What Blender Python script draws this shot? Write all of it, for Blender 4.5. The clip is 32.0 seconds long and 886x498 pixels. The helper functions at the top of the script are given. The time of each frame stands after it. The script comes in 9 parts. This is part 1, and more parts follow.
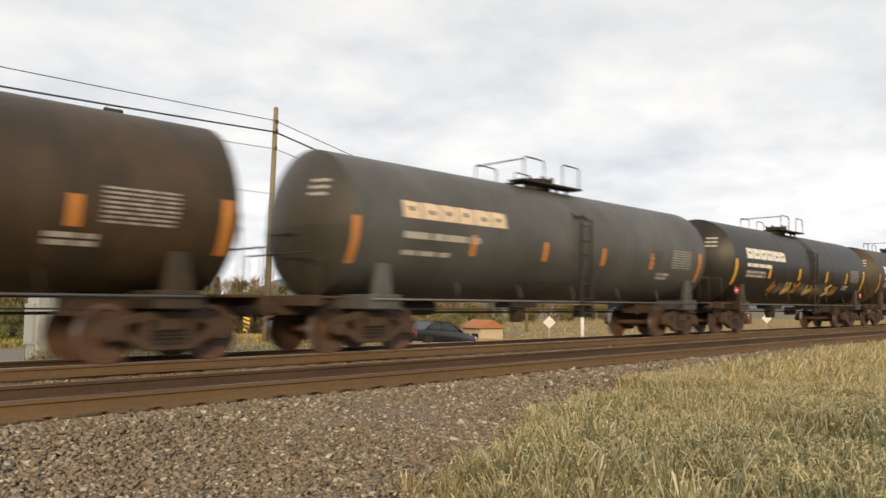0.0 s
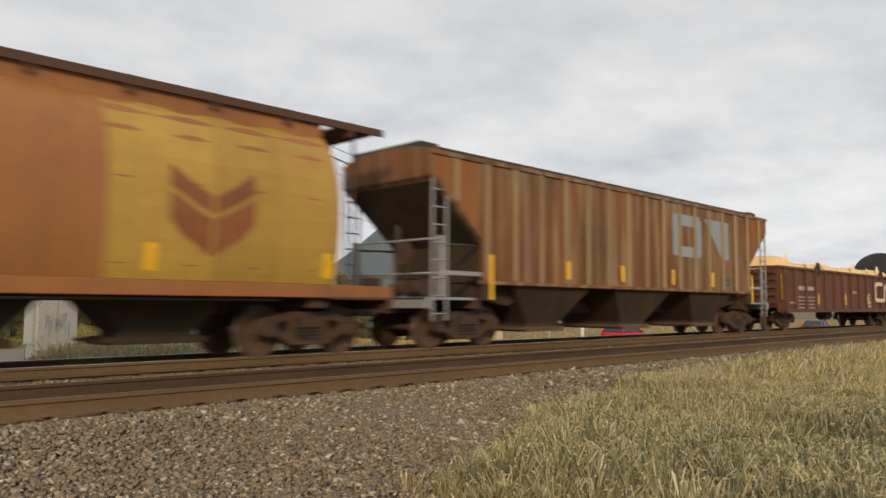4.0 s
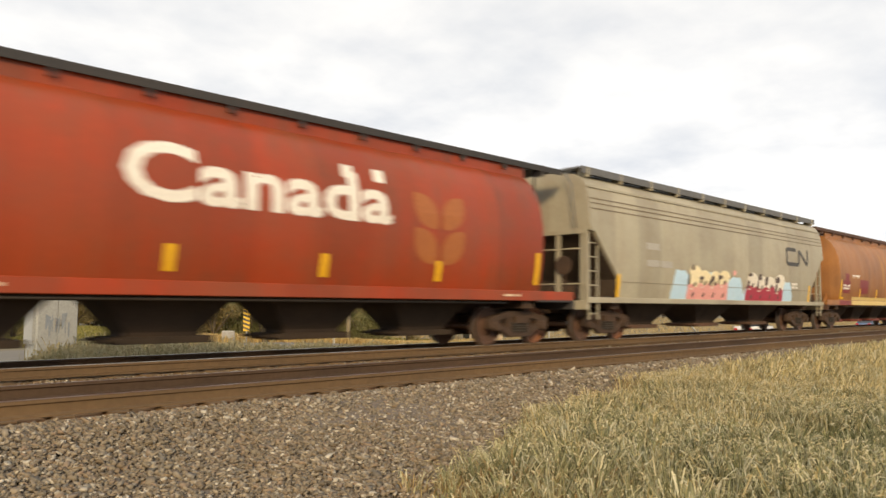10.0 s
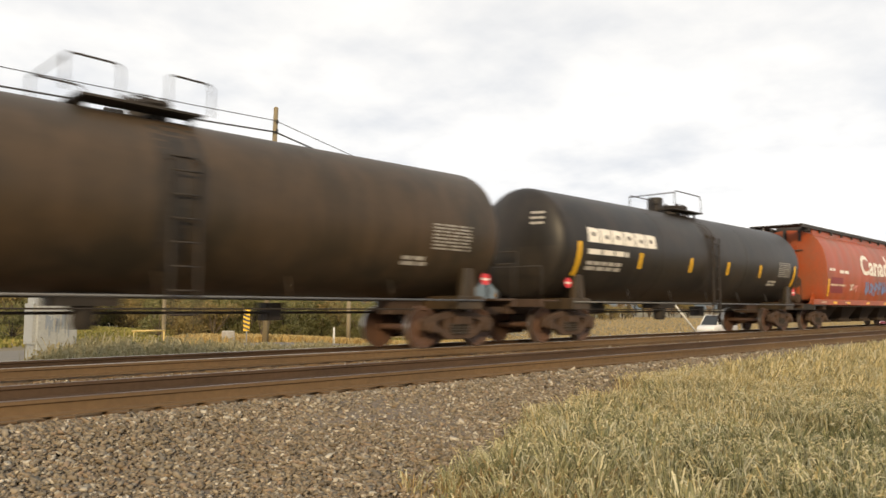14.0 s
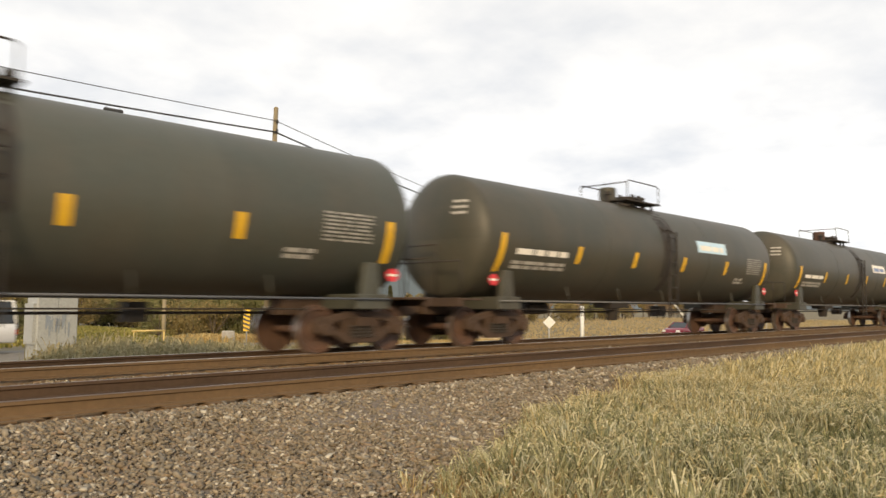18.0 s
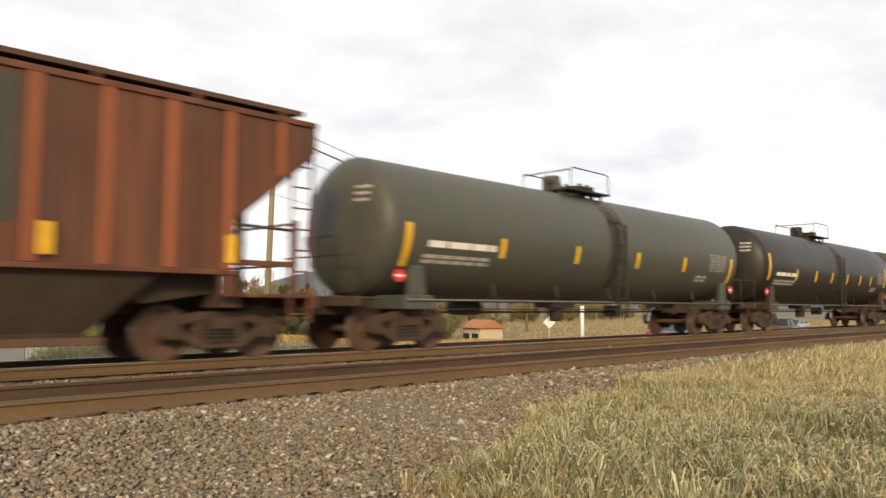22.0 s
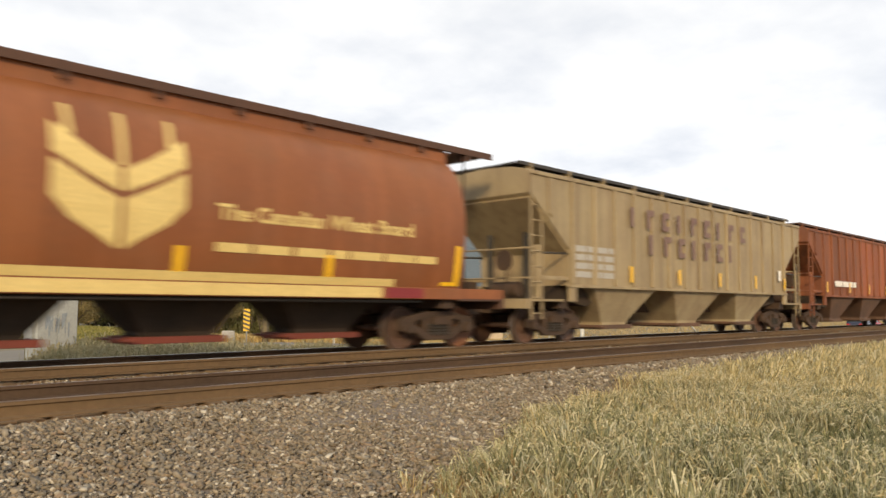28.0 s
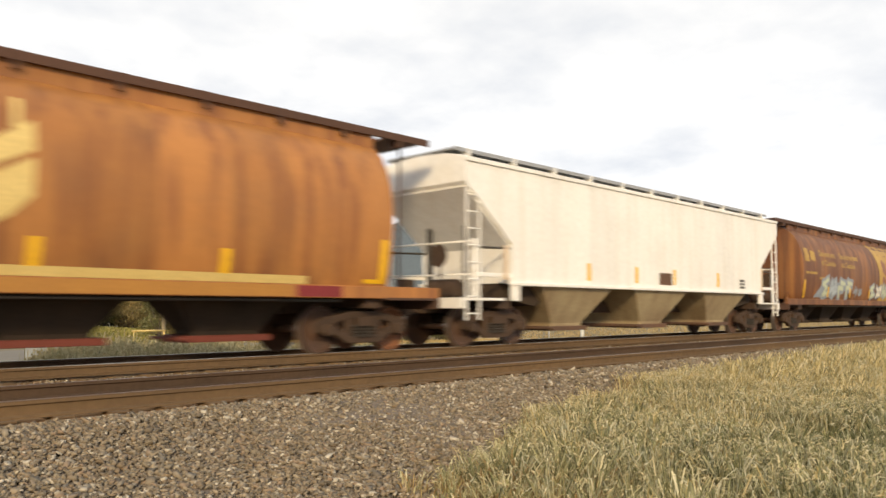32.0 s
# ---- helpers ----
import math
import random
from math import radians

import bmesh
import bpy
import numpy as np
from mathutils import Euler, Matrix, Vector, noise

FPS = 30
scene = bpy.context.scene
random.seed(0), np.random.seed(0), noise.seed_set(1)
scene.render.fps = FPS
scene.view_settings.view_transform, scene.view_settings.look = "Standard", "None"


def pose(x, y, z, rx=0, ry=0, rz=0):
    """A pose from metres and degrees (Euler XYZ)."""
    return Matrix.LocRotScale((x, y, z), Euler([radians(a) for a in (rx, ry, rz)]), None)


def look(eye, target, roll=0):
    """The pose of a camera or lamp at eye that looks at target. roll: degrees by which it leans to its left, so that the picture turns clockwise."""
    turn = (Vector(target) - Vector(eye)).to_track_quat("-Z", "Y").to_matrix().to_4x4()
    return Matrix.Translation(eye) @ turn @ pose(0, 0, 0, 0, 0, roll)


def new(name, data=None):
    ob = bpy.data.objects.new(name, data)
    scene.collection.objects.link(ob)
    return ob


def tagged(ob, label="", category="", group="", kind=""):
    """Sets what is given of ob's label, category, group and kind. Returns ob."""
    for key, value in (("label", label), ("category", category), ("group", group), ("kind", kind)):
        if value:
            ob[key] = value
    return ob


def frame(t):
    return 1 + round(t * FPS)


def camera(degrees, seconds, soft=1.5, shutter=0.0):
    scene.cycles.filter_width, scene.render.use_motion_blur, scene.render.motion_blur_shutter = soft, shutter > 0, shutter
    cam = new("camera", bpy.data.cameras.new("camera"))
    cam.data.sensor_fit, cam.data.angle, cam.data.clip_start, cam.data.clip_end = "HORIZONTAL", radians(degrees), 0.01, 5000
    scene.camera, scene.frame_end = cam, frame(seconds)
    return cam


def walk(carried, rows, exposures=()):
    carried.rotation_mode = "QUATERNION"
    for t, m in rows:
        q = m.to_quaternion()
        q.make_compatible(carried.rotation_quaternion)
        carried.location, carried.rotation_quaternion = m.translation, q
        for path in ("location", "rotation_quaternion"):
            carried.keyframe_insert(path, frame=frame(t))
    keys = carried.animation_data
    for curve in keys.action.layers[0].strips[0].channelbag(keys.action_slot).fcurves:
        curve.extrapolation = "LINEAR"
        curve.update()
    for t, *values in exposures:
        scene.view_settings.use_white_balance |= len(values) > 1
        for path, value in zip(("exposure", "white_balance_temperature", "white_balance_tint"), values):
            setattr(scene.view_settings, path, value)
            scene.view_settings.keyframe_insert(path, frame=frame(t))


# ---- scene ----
# ---- camera ----
SPAN = 32.0
cam = camera(61.2, SPAN, soft=1.55, shutter=0.30)
EYE = Vector((0.0, 0.0, 0.921))
TURN, TILT = radians(45.08), radians(4.39)
AHEAD = Vector((math.cos(TURN) * math.cos(TILT), math.sin(TURN) * math.cos(TILT), math.sin(TILT)))
STAND = look(EYE, EYE + AHEAD, 0.29)
walk(cam, [(0.0, STAND), (SPAN, STAND)],
     exposures=[(0.0, 0.10, 6950, 10), (2.2, 0.08, 6950, 10), (3.0, -0.27, 6850, 10), (3.6, -0.27, 6850, 10), (5.5, 0.29, 7050, 10), (8.0, 0.28, 7000, 10), (9.0, 0.32, 7000, 10), (10.0, 0.24, 7050, 10), (12.0, 0.20, 7100, 10), (13.0, 0.24, 7100, 10), (22.0, 0.30, 7100, 10), (23.0, 0.34, 7000, 10), (24.0, 0.17, 6850, 10), (25.4, 0.17, 6850, 10), (28.0, 0.30, 6850, 10), (29.0, 0.32, 6850, 10), (30.0, 0.17, 6850, 10), (31.0, 0.24, 6900, 10), (32.0, 0.30, 7000, 10)])

# ---- world and sun ----
SUN_DIR = Vector((-0.68, -0.64, 0.36)).normalized()      # towards the sun
world = bpy.data.worlds.new("overcast_evening")
scene.world = world
world.use_nodes = True
wt = world.node_tree
wt.nodes.clear()


def wnode(kind, **sets):
    n = wt.nodes.new(kind)
    for k, v in sets.items():
        n.inputs[k].default_value = v
    return n


w_out = wt.nodes.new("ShaderNodeOutputWorld")
w_sky = wt.nodes.new("ShaderNodeTexSky")
w_sky.sky_type = "NISHITA"
w_sky.sun_disc = False
w_sky.sun_elevation = math.asin(SUN_DIR.z)
w_sky.sun_rotation = math.atan2(SUN_DIR.x, SUN_DIR.y)
w_blue = wnode("ShaderNodeBackground", Strength=0.12)
wt.links.new(w_sky.outputs[0], w_blue.inputs[0])
w_co = wt.nodes.new("ShaderNodeTexCoord")
w_sep = wt.nodes.new("ShaderNodeSeparateXYZ")
wt.links.new(w_co.outputs["Generated"], w_sep.inputs[0])
w_z = wt.nodes.new("ShaderNodeMath")
w_z.operation = "ADD"
w_z.inputs[1].default_value = 0.22
wt.links.new(w_sep.outputs[2], w_z.inputs[0])
w_zm = wt.nodes.new("ShaderNodeMath")
w_zm.operation = "MAXIMUM"
w_zm.inputs[1].default_value = 0.06
wt.links.new(w_z.outputs[0], w_zm.inputs[0])
w_div = wt.nodes.new("ShaderNodeVectorMath")
w_div.operation = "DIVIDE"
w_cmb = wt.nodes.new("ShaderNodeCombineXYZ")
for k in range(3):
    wt.links.new(w_zm.outputs[0], w_cmb.inputs[k])
wt.links.new(w_co.outputs["Generated"], w_div.inputs[0])
wt.links.new(w_cmb.outputs[0], w_div.inputs[1])
w_n1 = wnode("ShaderNodeTexNoise", Scale=1.7, Detail=7.0, Roughness=0.52, Distortion=0.08)
w_n2 = wnode("ShaderNodeTexNoise", Scale=4.6, Detail=5.0, Roughness=0.5, Distortion=0.1)
for n in (w_n1, w_n2):
    wt.links.new(w_div.outputs[0], n.inputs["Vector"])
w_cov = wt.nodes.new("ShaderNodeMapRange")
w_cov.inputs[1].default_value, w_cov.inputs[2].default_value = 0.22, 0.42
w_cov.inputs[3].default_value, w_cov.inputs[4].default_value = 0.90, 1.0
wt.links.new(w_n1.outputs[0], w_cov.inputs[0])
w_ramp = wt.nodes.new("ShaderNodeValToRGB")
w_ramp.color_ramp.elements[0].position, w_ramp.color_ramp.elements[0].color = 0.34, (0.96, 0.98, 1.01, 1)
w_ramp.color_ramp.elements[1].position, w_ramp.color_ramp.elements[1].color = 0.72, (0.60, 0.655, 0.75, 1)
w_mixn = wt.nodes.new("ShaderNodeMath")
w_mixn.operation = "MULTIPLY_ADD"
w_mixn.inputs[1].default_value = 0.45
wt.links.new(w_n2.outputs[0], w_mixn.inputs[0])
w_half = wt.nodes.new("ShaderNodeMath")
w_half.operation = "MULTIPLY"
w_half.inputs[1].default_value = 0.6
wt.links.new(w_n1.outputs[0], w_half.inputs[0])
wt.links.new(w_half.outputs[0], w_mixn.inputs[2])
wt.links.new(w_mixn.outputs[0], w_ramp.inputs[0])
# the cloud sheet is brightest near the horizon
w_hor = wt.nodes.new("ShaderNodeMapRange")
w_hor.inputs[1].default_value, w_hor.inputs[2].default_value = 0.0, 0.42
w_hor.inputs[3].default_value, w_hor.inputs[4].default_value = 1.12, 0.92
wt.links.new(w_sep.outputs[2], w_hor.inputs[0])
w_cloud = wnode("ShaderNodeBackground")
wt.links.new(w_ramp.outputs[0], w_cloud.inputs[0])
wt.links.new(w_hor.outputs[0], w_cloud.inputs[1])
w_mix = wt.nodes.new("ShaderNodeMixShader")
wt.links.new(w_cov.outputs[0], w_mix.inputs[0])
wt.links.new(w_blue.outputs[0], w_mix.inputs[1])
wt.links.new(w_cloud.outputs[0], w_mix.inputs[2])
wt.links.new(w_mix.outputs[0], w_out.inputs[0])

sun_data = bpy.data.lights.new("sun", "SUN")
sun_data.energy, sun_data.angle, sun_data.color = 2.75, radians(9.0), (1.0, 0.78, 0.49)
sun = new("sun", sun_data)
sun.matrix_world = look(SUN_DIR * 60, (0, 0, 0))

# ---- materials ----


def material(name, base, second=None, rough=0.6, metal=0.0, big=0.6, fine=18.0, bump=0.15, streak=0.0, streak_colour=None,
             spec=0.5, amount=0.5, per_object=True, stretch=(1, 1, 1), sharp=0.2, grain=0.14):
    """Procedural surface: base colour mixed with a second one in blotches, fine grain, and optional vertical streaks."""
    m = bpy.data.materials.new(name)
    m.use_nodes = True
    nt = m.node_tree
    b = nt.nodes["Principled BSDF"]
    second = second or tuple(c * 0.7 for c in base)
    co = nt.nodes.new("ShaderNodeTexCoord")
    vec = co.outputs["Object"]
    if per_object:
        info = nt.nodes.new("ShaderNodeObjectInfo")
        off = nt.nodes.new("ShaderNodeVectorMath")
        off.operation = "MULTIPLY_ADD"
        off.inputs[1].default_value = (37.0, 19.0, 11.0)
        nt.links.new(info.outputs["Random"], off.inputs[0])
        nt.links.new(vec, off.inputs[2])
        vec = off.outputs[0]
    mp = nt.nodes.new("ShaderNodeMapping")
    mp.inputs["Scale"].default_value = stretch
    nt.links.new(vec, mp.inputs[0])
    n1 = nt.nodes.new("ShaderNodeTexNoise")
    n1.inputs["Scale"].default_value, n1.inputs["Detail"].default_value = big, 6.0
    n1.inputs["Roughness"].default_value = 0.62
    nt.links.new(mp.outputs[0], n1.inputs["Vector"])
    r1 = nt.nodes.new("ShaderNodeMapRange")
    r1.inputs[1].default_value, r1.inputs[2].default_value = 0.5 - sharp, 0.5 + sharp
    r1.inputs[4].default_value = amount
    nt.links.new(n1.outputs[0], r1.inputs[0])
    mix = nt.nodes.new("ShaderNodeMixRGB")
    mix.inputs[1].default_value, mix.inputs[2].default_value = (*base, 1), (*second, 1)
    nt.links.new(r1.outputs[0], mix.inputs[0])
    last = mix.outputs[0]
    if streak:
        sm = nt.nodes.new("ShaderNodeMapping")
        sm.inputs["Scale"].default_value = (2.6, 2.6, 0.16)
        nt.links.new(vec, sm.inputs[0])
        sn = nt.nodes.new("ShaderNodeTexNoise")
        sn.inputs["Scale"].default_value, sn.inputs["Detail"].default_value = 1.3, 4.0
        nt.links.new(sm.outputs[0], sn.inputs["Vector"])
        sr = nt.nodes.new("ShaderNodeMapRange")
        sr.inputs[1].default_value, sr.inputs[2].default_value, sr.inputs[4].default_value = 0.45, 0.72, streak
        nt.links.new(sn.outputs[0], sr.inputs[0])
        smix = nt.nodes.new("ShaderNodeMixRGB")
        smix.inputs[2].default_value = (*(streak_colour or second), 1)
        nt.links.new(sr.outputs[0], smix.inputs[0])
        nt.links.new(last, smix.inputs[1])
        last = smix.outputs[0]
    n2 = nt.nodes.new("ShaderNodeTexNoise")
    n2.inputs["Scale"].default_value, n2.inputs["Detail"].default_value = fine, 4.0
    nt.links.new(vec, n2.inputs["Vector"])
    hsv = nt.nodes.new("ShaderNodeHueSaturation")
    rv = nt.nodes.new("ShaderNodeMapRange")
    rv.inputs[1].default_value, rv.inputs[2].default_value = 0.25, 0.75
    rv.inputs[3].default_value, rv.inputs[4].default_value = 1 - grain, 1 + grain
    nt.links.new(n2.outputs[0], rv.inputs[0])
    nt.links.new(rv.outputs[0], hsv.inputs["Value"])
    nt.links.new(last, hsv.inputs["Color"])
    nt.links.new(hsv.outputs[0], b.inputs["Base Color"])
    b.inputs["Roughness"].default_value, b.inputs["Metallic"].default_value = rough, metal
    b.inputs["Specular IOR Level"].default_value = spec
    if bump:
        bp = nt.nodes.new("ShaderNodeBump")
        bp.inputs["Strength"].default_value, bp.inputs["Distance"].default_value = bump, 0.02
        nt.links.new(n2.outputs[0], bp.inputs["Height"])
        nt.links.new(bp.outputs[0], b.inputs["Normal"])
    return m


def island_material(name, colours, rough=0.85, trans=0.0):
    """Each loose piece takes its own colour from the row of colours."""
    m = bpy.data.materials.new(name)
    m.use_nodes = True
    nt = m.node_tree
    b = nt.nodes["Principled BSDF"]
    g = nt.nodes.new("ShaderNodeNewGeometry")
    ramp = nt.nodes.new("ShaderNodeValToRGB")
    els = ramp.color_ramp.elements
    while len(els) < len(colours):
        els.new(0.5)
    for i, c in enumerate(colours):
        els[i].position, els[i].color = i / (len(colours) - 1), (*c, 1)
    nt.links.new(g.outputs["Random Per Island"], ramp.inputs[0])
    nt.links.new(ramp.outputs[0], b.inputs["Base Color"])
    b.inputs["Roughness"].default_value = rough
    b.inputs["Specular IOR Level"].default_value = 0.25
    if trans:
        b.inputs["Transmission Weight"].default_value = 0.0
        t = nt.nodes.new("ShaderNodeBsdfTranslucent")
        nt.links.new(ramp.outputs[0], t.inputs[0])
        mix = nt.nodes.new("ShaderNodeMixShader")
        mix.inputs[0].default_value = trans
        nt.links.new(b.outputs[0], mix.inputs[1])
        nt.links.new(t.outputs[0], mix.inputs[2])
        nt.links.new(mix.outputs[0], nt.nodes["Material Output"].inputs[0])
    return m


M = {}
M["truck"] = material("weathered_cast_steel", (0.044, 0.027, 0.018), (0.082, 0.047, 0.028), rough=0.88, big=2.5, fine=30, amount=0.8)
M["wheel"] = material("rusty_wheel_steel", (0.070, 0.042, 0.030), (0.135, 0.066, 0.038), rough=0.7, big=2.0, fine=25, amount=0.8)
M["wheel_hot"] = material("orange_rust_wheel", (0.25, 0.095, 0.035), (0.10, 0.05, 0.03), rough=0.75, big=2.4, fine=25, amount=0.8)
M["tread"] = material("polished_wheel_tread", (0.42, 0.40, 0.37), (0.25, 0.22, 0.2), rough=0.3, metal=0.9)
M["black_iron"] = material("black_iron", (0.018, 0.016, 0.014), (0.05, 0.036, 0.026), rough=0.75, big=1.5, amount=0.7)
# Grimy bays; on end slopes and floors it also stands in for shade.
M["bay_dark"] = material("grime_and_shade_dark_bay", (0.036, 0.028, 0.022), (0.068, 0.047, 0.033), rough=0.9, big=0.9, amount=0.9, streak=0.35, streak_colour=(0.078, 0.055, 0.038), spec=0.2)
M["bay_tan"] = material("dusty_tan_hopper_bay", (0.40, 0.33, 0.20), (0.22, 0.15, 0.085), rough=0.8, big=0.7, amount=0.8, streak=0.4, streak_colour=(0.16, 0.10, 0.06))
M["bay_dirty"] = material("grimy_tan_hopper_bay", (0.27, 0.20, 0.115), (0.12, 0.075, 0.045), rough=0.8, big=0.7, amount=0.9, streak=0.5, streak_colour=(0.10, 0.06, 0.038))
M["bay_brown"] = material("rusty_brown_hopper_bay", (0.085, 0.052, 0.036), (0.16, 0.08, 0.045), rough=0.85, big=0.8, amount=0.8)
M["bay_red"] = material("red_oxide_gate", (0.20, 0.045, 0.03), (0.10, 0.04, 0.03), rough=0.8)
M["yellow"] = material("yellow_reflective_tape", (0.86, 0.50, 0.02), (0.74, 0.40, 0.02), rough=0.35, big=5, bump=0.05)
M["orange"] = material("orange_faded_tape", (0.62, 0.25, 0.055), (0.50, 0.20, 0.05), rough=0.4, big=5, bump=0.05)
M["white"] = material("white_stencil_paint", (0.80, 0.77, 0.70), (0.64, 0.58, 0.50), rough=0.55, big=3, bump=0.05)
M["cream"] = material("cream_stencil_paint", (0.70, 0.56, 0.41), (0.55, 0.41, 0.28), rough=0.6, big=3, bump=0.05)
M["grey_letter"] = material("faded_grey_stencil", (0.42, 0.40, 0.36), (0.30, 0.28, 0.25), rough=0.6, big=3, bump=0.05)
M["stencil_grey"] = material("dull_grey_stencil", (0.33, 0.315, 0.285), (0.24, 0.225, 0.20), rough=0.65, big=3, bump=0.05)
M["black_letter"] = material("black_stencil_paint", (0.045, 0.043, 0.040), (0.10, 0.09, 0.08), rough=0.55, big=3, bump=0.05)
M["pale_yellow"] = material("pale_yellow_paint", (0.68, 0.52, 0.20), (0.52, 0.37, 0.13), rough=0.55, big=2, bump=0.05)
M["dull_gold"] = material("dull_gold_emblem", (0.36, 0.115, 0.026), (0.30, 0.09, 0.024), rough=0.55, big=2, bump=0.05)
M["seam_line"] = material("grimy_seam_line", (0.17, 0.13, 0.085), (0.12, 0.09, 0.06), rough=0.8)
M["faded_cream"] = material("faded_cream_paint", (0.56, 0.48, 0.36), (0.46, 0.37, 0.26), rough=0.6, big=3, bump=0.05)
M["blue_grime"] = material("grimy_blue_paint", (0.115, 0.25, 0.40), (0.16, 0.145, 0.12), rough=0.6, big=1.3, amount=1.0, sharp=0.16, bump=0.04)
M["gold"] = material("faded_gold_emblem", (0.40, 0.19, 0.035), (0.32, 0.14, 0.03), rough=0.55, big=2, bump=0.05)
M["dim_gold"] = material("dim_olive_gold_emblem", (0.215, 0.105, 0.026), (0.27, 0.125, 0.036), rough=0.6, big=2, bump=0.05, amount=0.9)
M["maroon"] = material("maroon_panel_paint", (0.22, 0.02, 0.022), (0.15, 0.02, 0.02), rough=0.5, big=2, bump=0.05)
M["purple_letter"] = material("faded_maroon_letter", (0.17, 0.10, 0.085), (0.23, 0.16, 0.12), rough=0.7, big=2, bump=0.05)
M["red_plate"] = material("red_placard", (0.70, 0.03, 0.04), (0.55, 0.03, 0.04), rough=0.4, bump=0)
M["sky_blue"] = material("pale_blue_spray", (0.42, 0.62, 0.78), (0.60, 0.74, 0.82), rough=0.5, big=1.5, bump=0.03)
M["spray_red"] = material("crimson_spray", (0.42, 0.03, 0.06), (0.30, 0.03, 0.06), rough=0.5, big=1.5, bump=0.03)
M["spray_pink"] = material("pink_spray", (0.75, 0.36, 0.32), (0.62, 0.25, 0.24), rough=0.5, big=1.5, bump=0.03)
M["spray_cream"] = material("cream_spray", (0.80, 0.70, 0.45), (0.72, 0.60, 0.36), rough=0.5, big=1.5, bump=0.03)
M["spray_white"] = material("white_spray", (0.74, 0.70, 0.60), (0.58, 0.52, 0.42), rough=0.5, big=1.2, bump=0.03)
M["spray_brown"] = material("dark_brown_spray", (0.075, 0.05, 0.04), (0.13, 0.09, 0.07), rough=0.5, big=1.5, bump=0.03)
M["spray_blue"] = material("blue_spray", (0.12, 0.22, 0.42), (0.25, 0.20, 0.28), rough=0.5, big=1.3, bump=0.03)
M["spray_grey"] = material("blue_grey_spray", (0.22, 0.26, 0.31), (0.32, 0.35, 0.38), rough=0.5, big=1.3, bump=0.03)
M["sky_grey"] = material("pale_grey_blue_spray", (0.40, 0.46, 0.50), (0.30, 0.36, 0.40), rough=0.5, big=1.3, bump=0.03)
M["spray_mint"] = material("pale_mint_spray", (0.50, 0.55, 0.40), (0.38, 0.42, 0.30), rough=0.5, big=1.3, bump=0.03)
M["spray_olive"] = material("olive_spray", (0.18, 0.17, 0.12), (0.10, 0.10, 0.08), rough=0.5, big=1.3, bump=0.03)
M["galv"] = material("galvanised_grating", (0.36, 0.37, 0.38), (0.26, 0.26, 0.26), rough=0.55, metal=0.4)
M["walk_grey"] = material("dull_grey_roof_walk", (0.15, 0.155, 0.16), (0.10, 0.10, 0.10), rough=0.7, metal=0.2)
M["dark_walk"] = material("black_roof_walk", (0.030, 0.030, 0.032), (0.06, 0.05, 0.045), rough=0.75)
M["rust_walk"] = material("rusty_roof_walk", (0.090, 0.042, 0.026), (0.05, 0.03, 0.022), rough=0.8)


def paint(name, base, second, streak=0.25, streak_colour=None, rough=0.5, amount=0.6, big=0.5, sharp=0.2, plate=1.25, fade=0.13, dust=0.22):
    """Car paint: blotches and streaks, each welded plate faded a little differently, road dust in soft broken patches."""
    m = M[name] = material(name, base, second, rough=rough, big=big, fine=9, bump=0.04, grain=0.06, streak=streak, streak_colour=streak_colour, amount=amount, sharp=sharp, spec=0.35)
    nt = m.node_tree
    b = nt.nodes["Principled BSDF"]
    last = b.inputs["Base Color"].links[0].from_socket
    co, info = nt.nodes.new("ShaderNodeTexCoord"), nt.nodes.new("ShaderNodeObjectInfo")
    sep = nt.nodes.new("ShaderNodeSeparateXYZ")
    nt.links.new(co.outputs["Object"], sep.inputs[0])
    step = nt.nodes.new("ShaderNodeMath")
    step.operation = "MULTIPLY_ADD"
    step.inputs[1].default_value = 1 / plate
    nt.links.new(sep.outputs[0], step.inputs[0])
    nt.links.new(info.outputs["Random"], step.inputs[2])
    whole = nt.nodes.new("ShaderNodeMath")
    whole.operation = "FLOOR"
    nt.links.new(step.outputs[0], whole.inputs[0])
    shift = nt.nodes.new("ShaderNodeMath")
    shift.operation = "MULTIPLY_ADD"
    shift.inputs[1].default_value = 71.0
    nt.links.new(info.outputs["Random"], shift.inputs[0])
    nt.links.new(whole.outputs[0], shift.inputs[2])
    rnd = nt.nodes.new("ShaderNodeTexWhiteNoise")
    rnd.noise_dimensions = "1D"
    nt.links.new(shift.outputs[0], rnd.inputs["W"])
    val = nt.nodes.new("ShaderNodeMapRange")
    val.inputs[3].default_value, val.inputs[4].default_value = 1 - fade, 1 + fade * 0.6
    nt.links.new(rnd.outputs["Value"], val.inputs[0])
    hsv = nt.nodes.new("ShaderNodeHueSaturation")
    nt.links.new(val.outputs[0], hsv.inputs["Value"])
    nt.links.new(last, hsv.inputs["Color"])
    grey = nt.nodes.new("ShaderNodeTexNoise")
    grey.inputs["Scale"].default_value, grey.inputs["Detail"].default_value, grey.inputs["Roughness"].default_value = 0.8, 5.0, 0.6
    nt.links.new(co.outputs["Object"], grey.inputs["Vector"])
    rng = nt.nodes.new("ShaderNodeMapRange")
    rng.inputs[1].default_value, rng.inputs[2].default_value, rng.inputs[4].default_value = 0.46, 0.72, dust
    nt.links.new(grey.outputs[0], rng.inputs[0])
    mix = nt.nodes.new("ShaderNodeMixRGB")
    mix.inputs[2].default_value = (0.145, 0.095, 0.058, 1)
    nt.links.new(rng.outputs[0], mix.inputs[0])
    nt.links.new(hsv.outputs[0], mix.inputs[1])
    nt.links.new(mix.outputs[0], b.inputs["Base Color"])


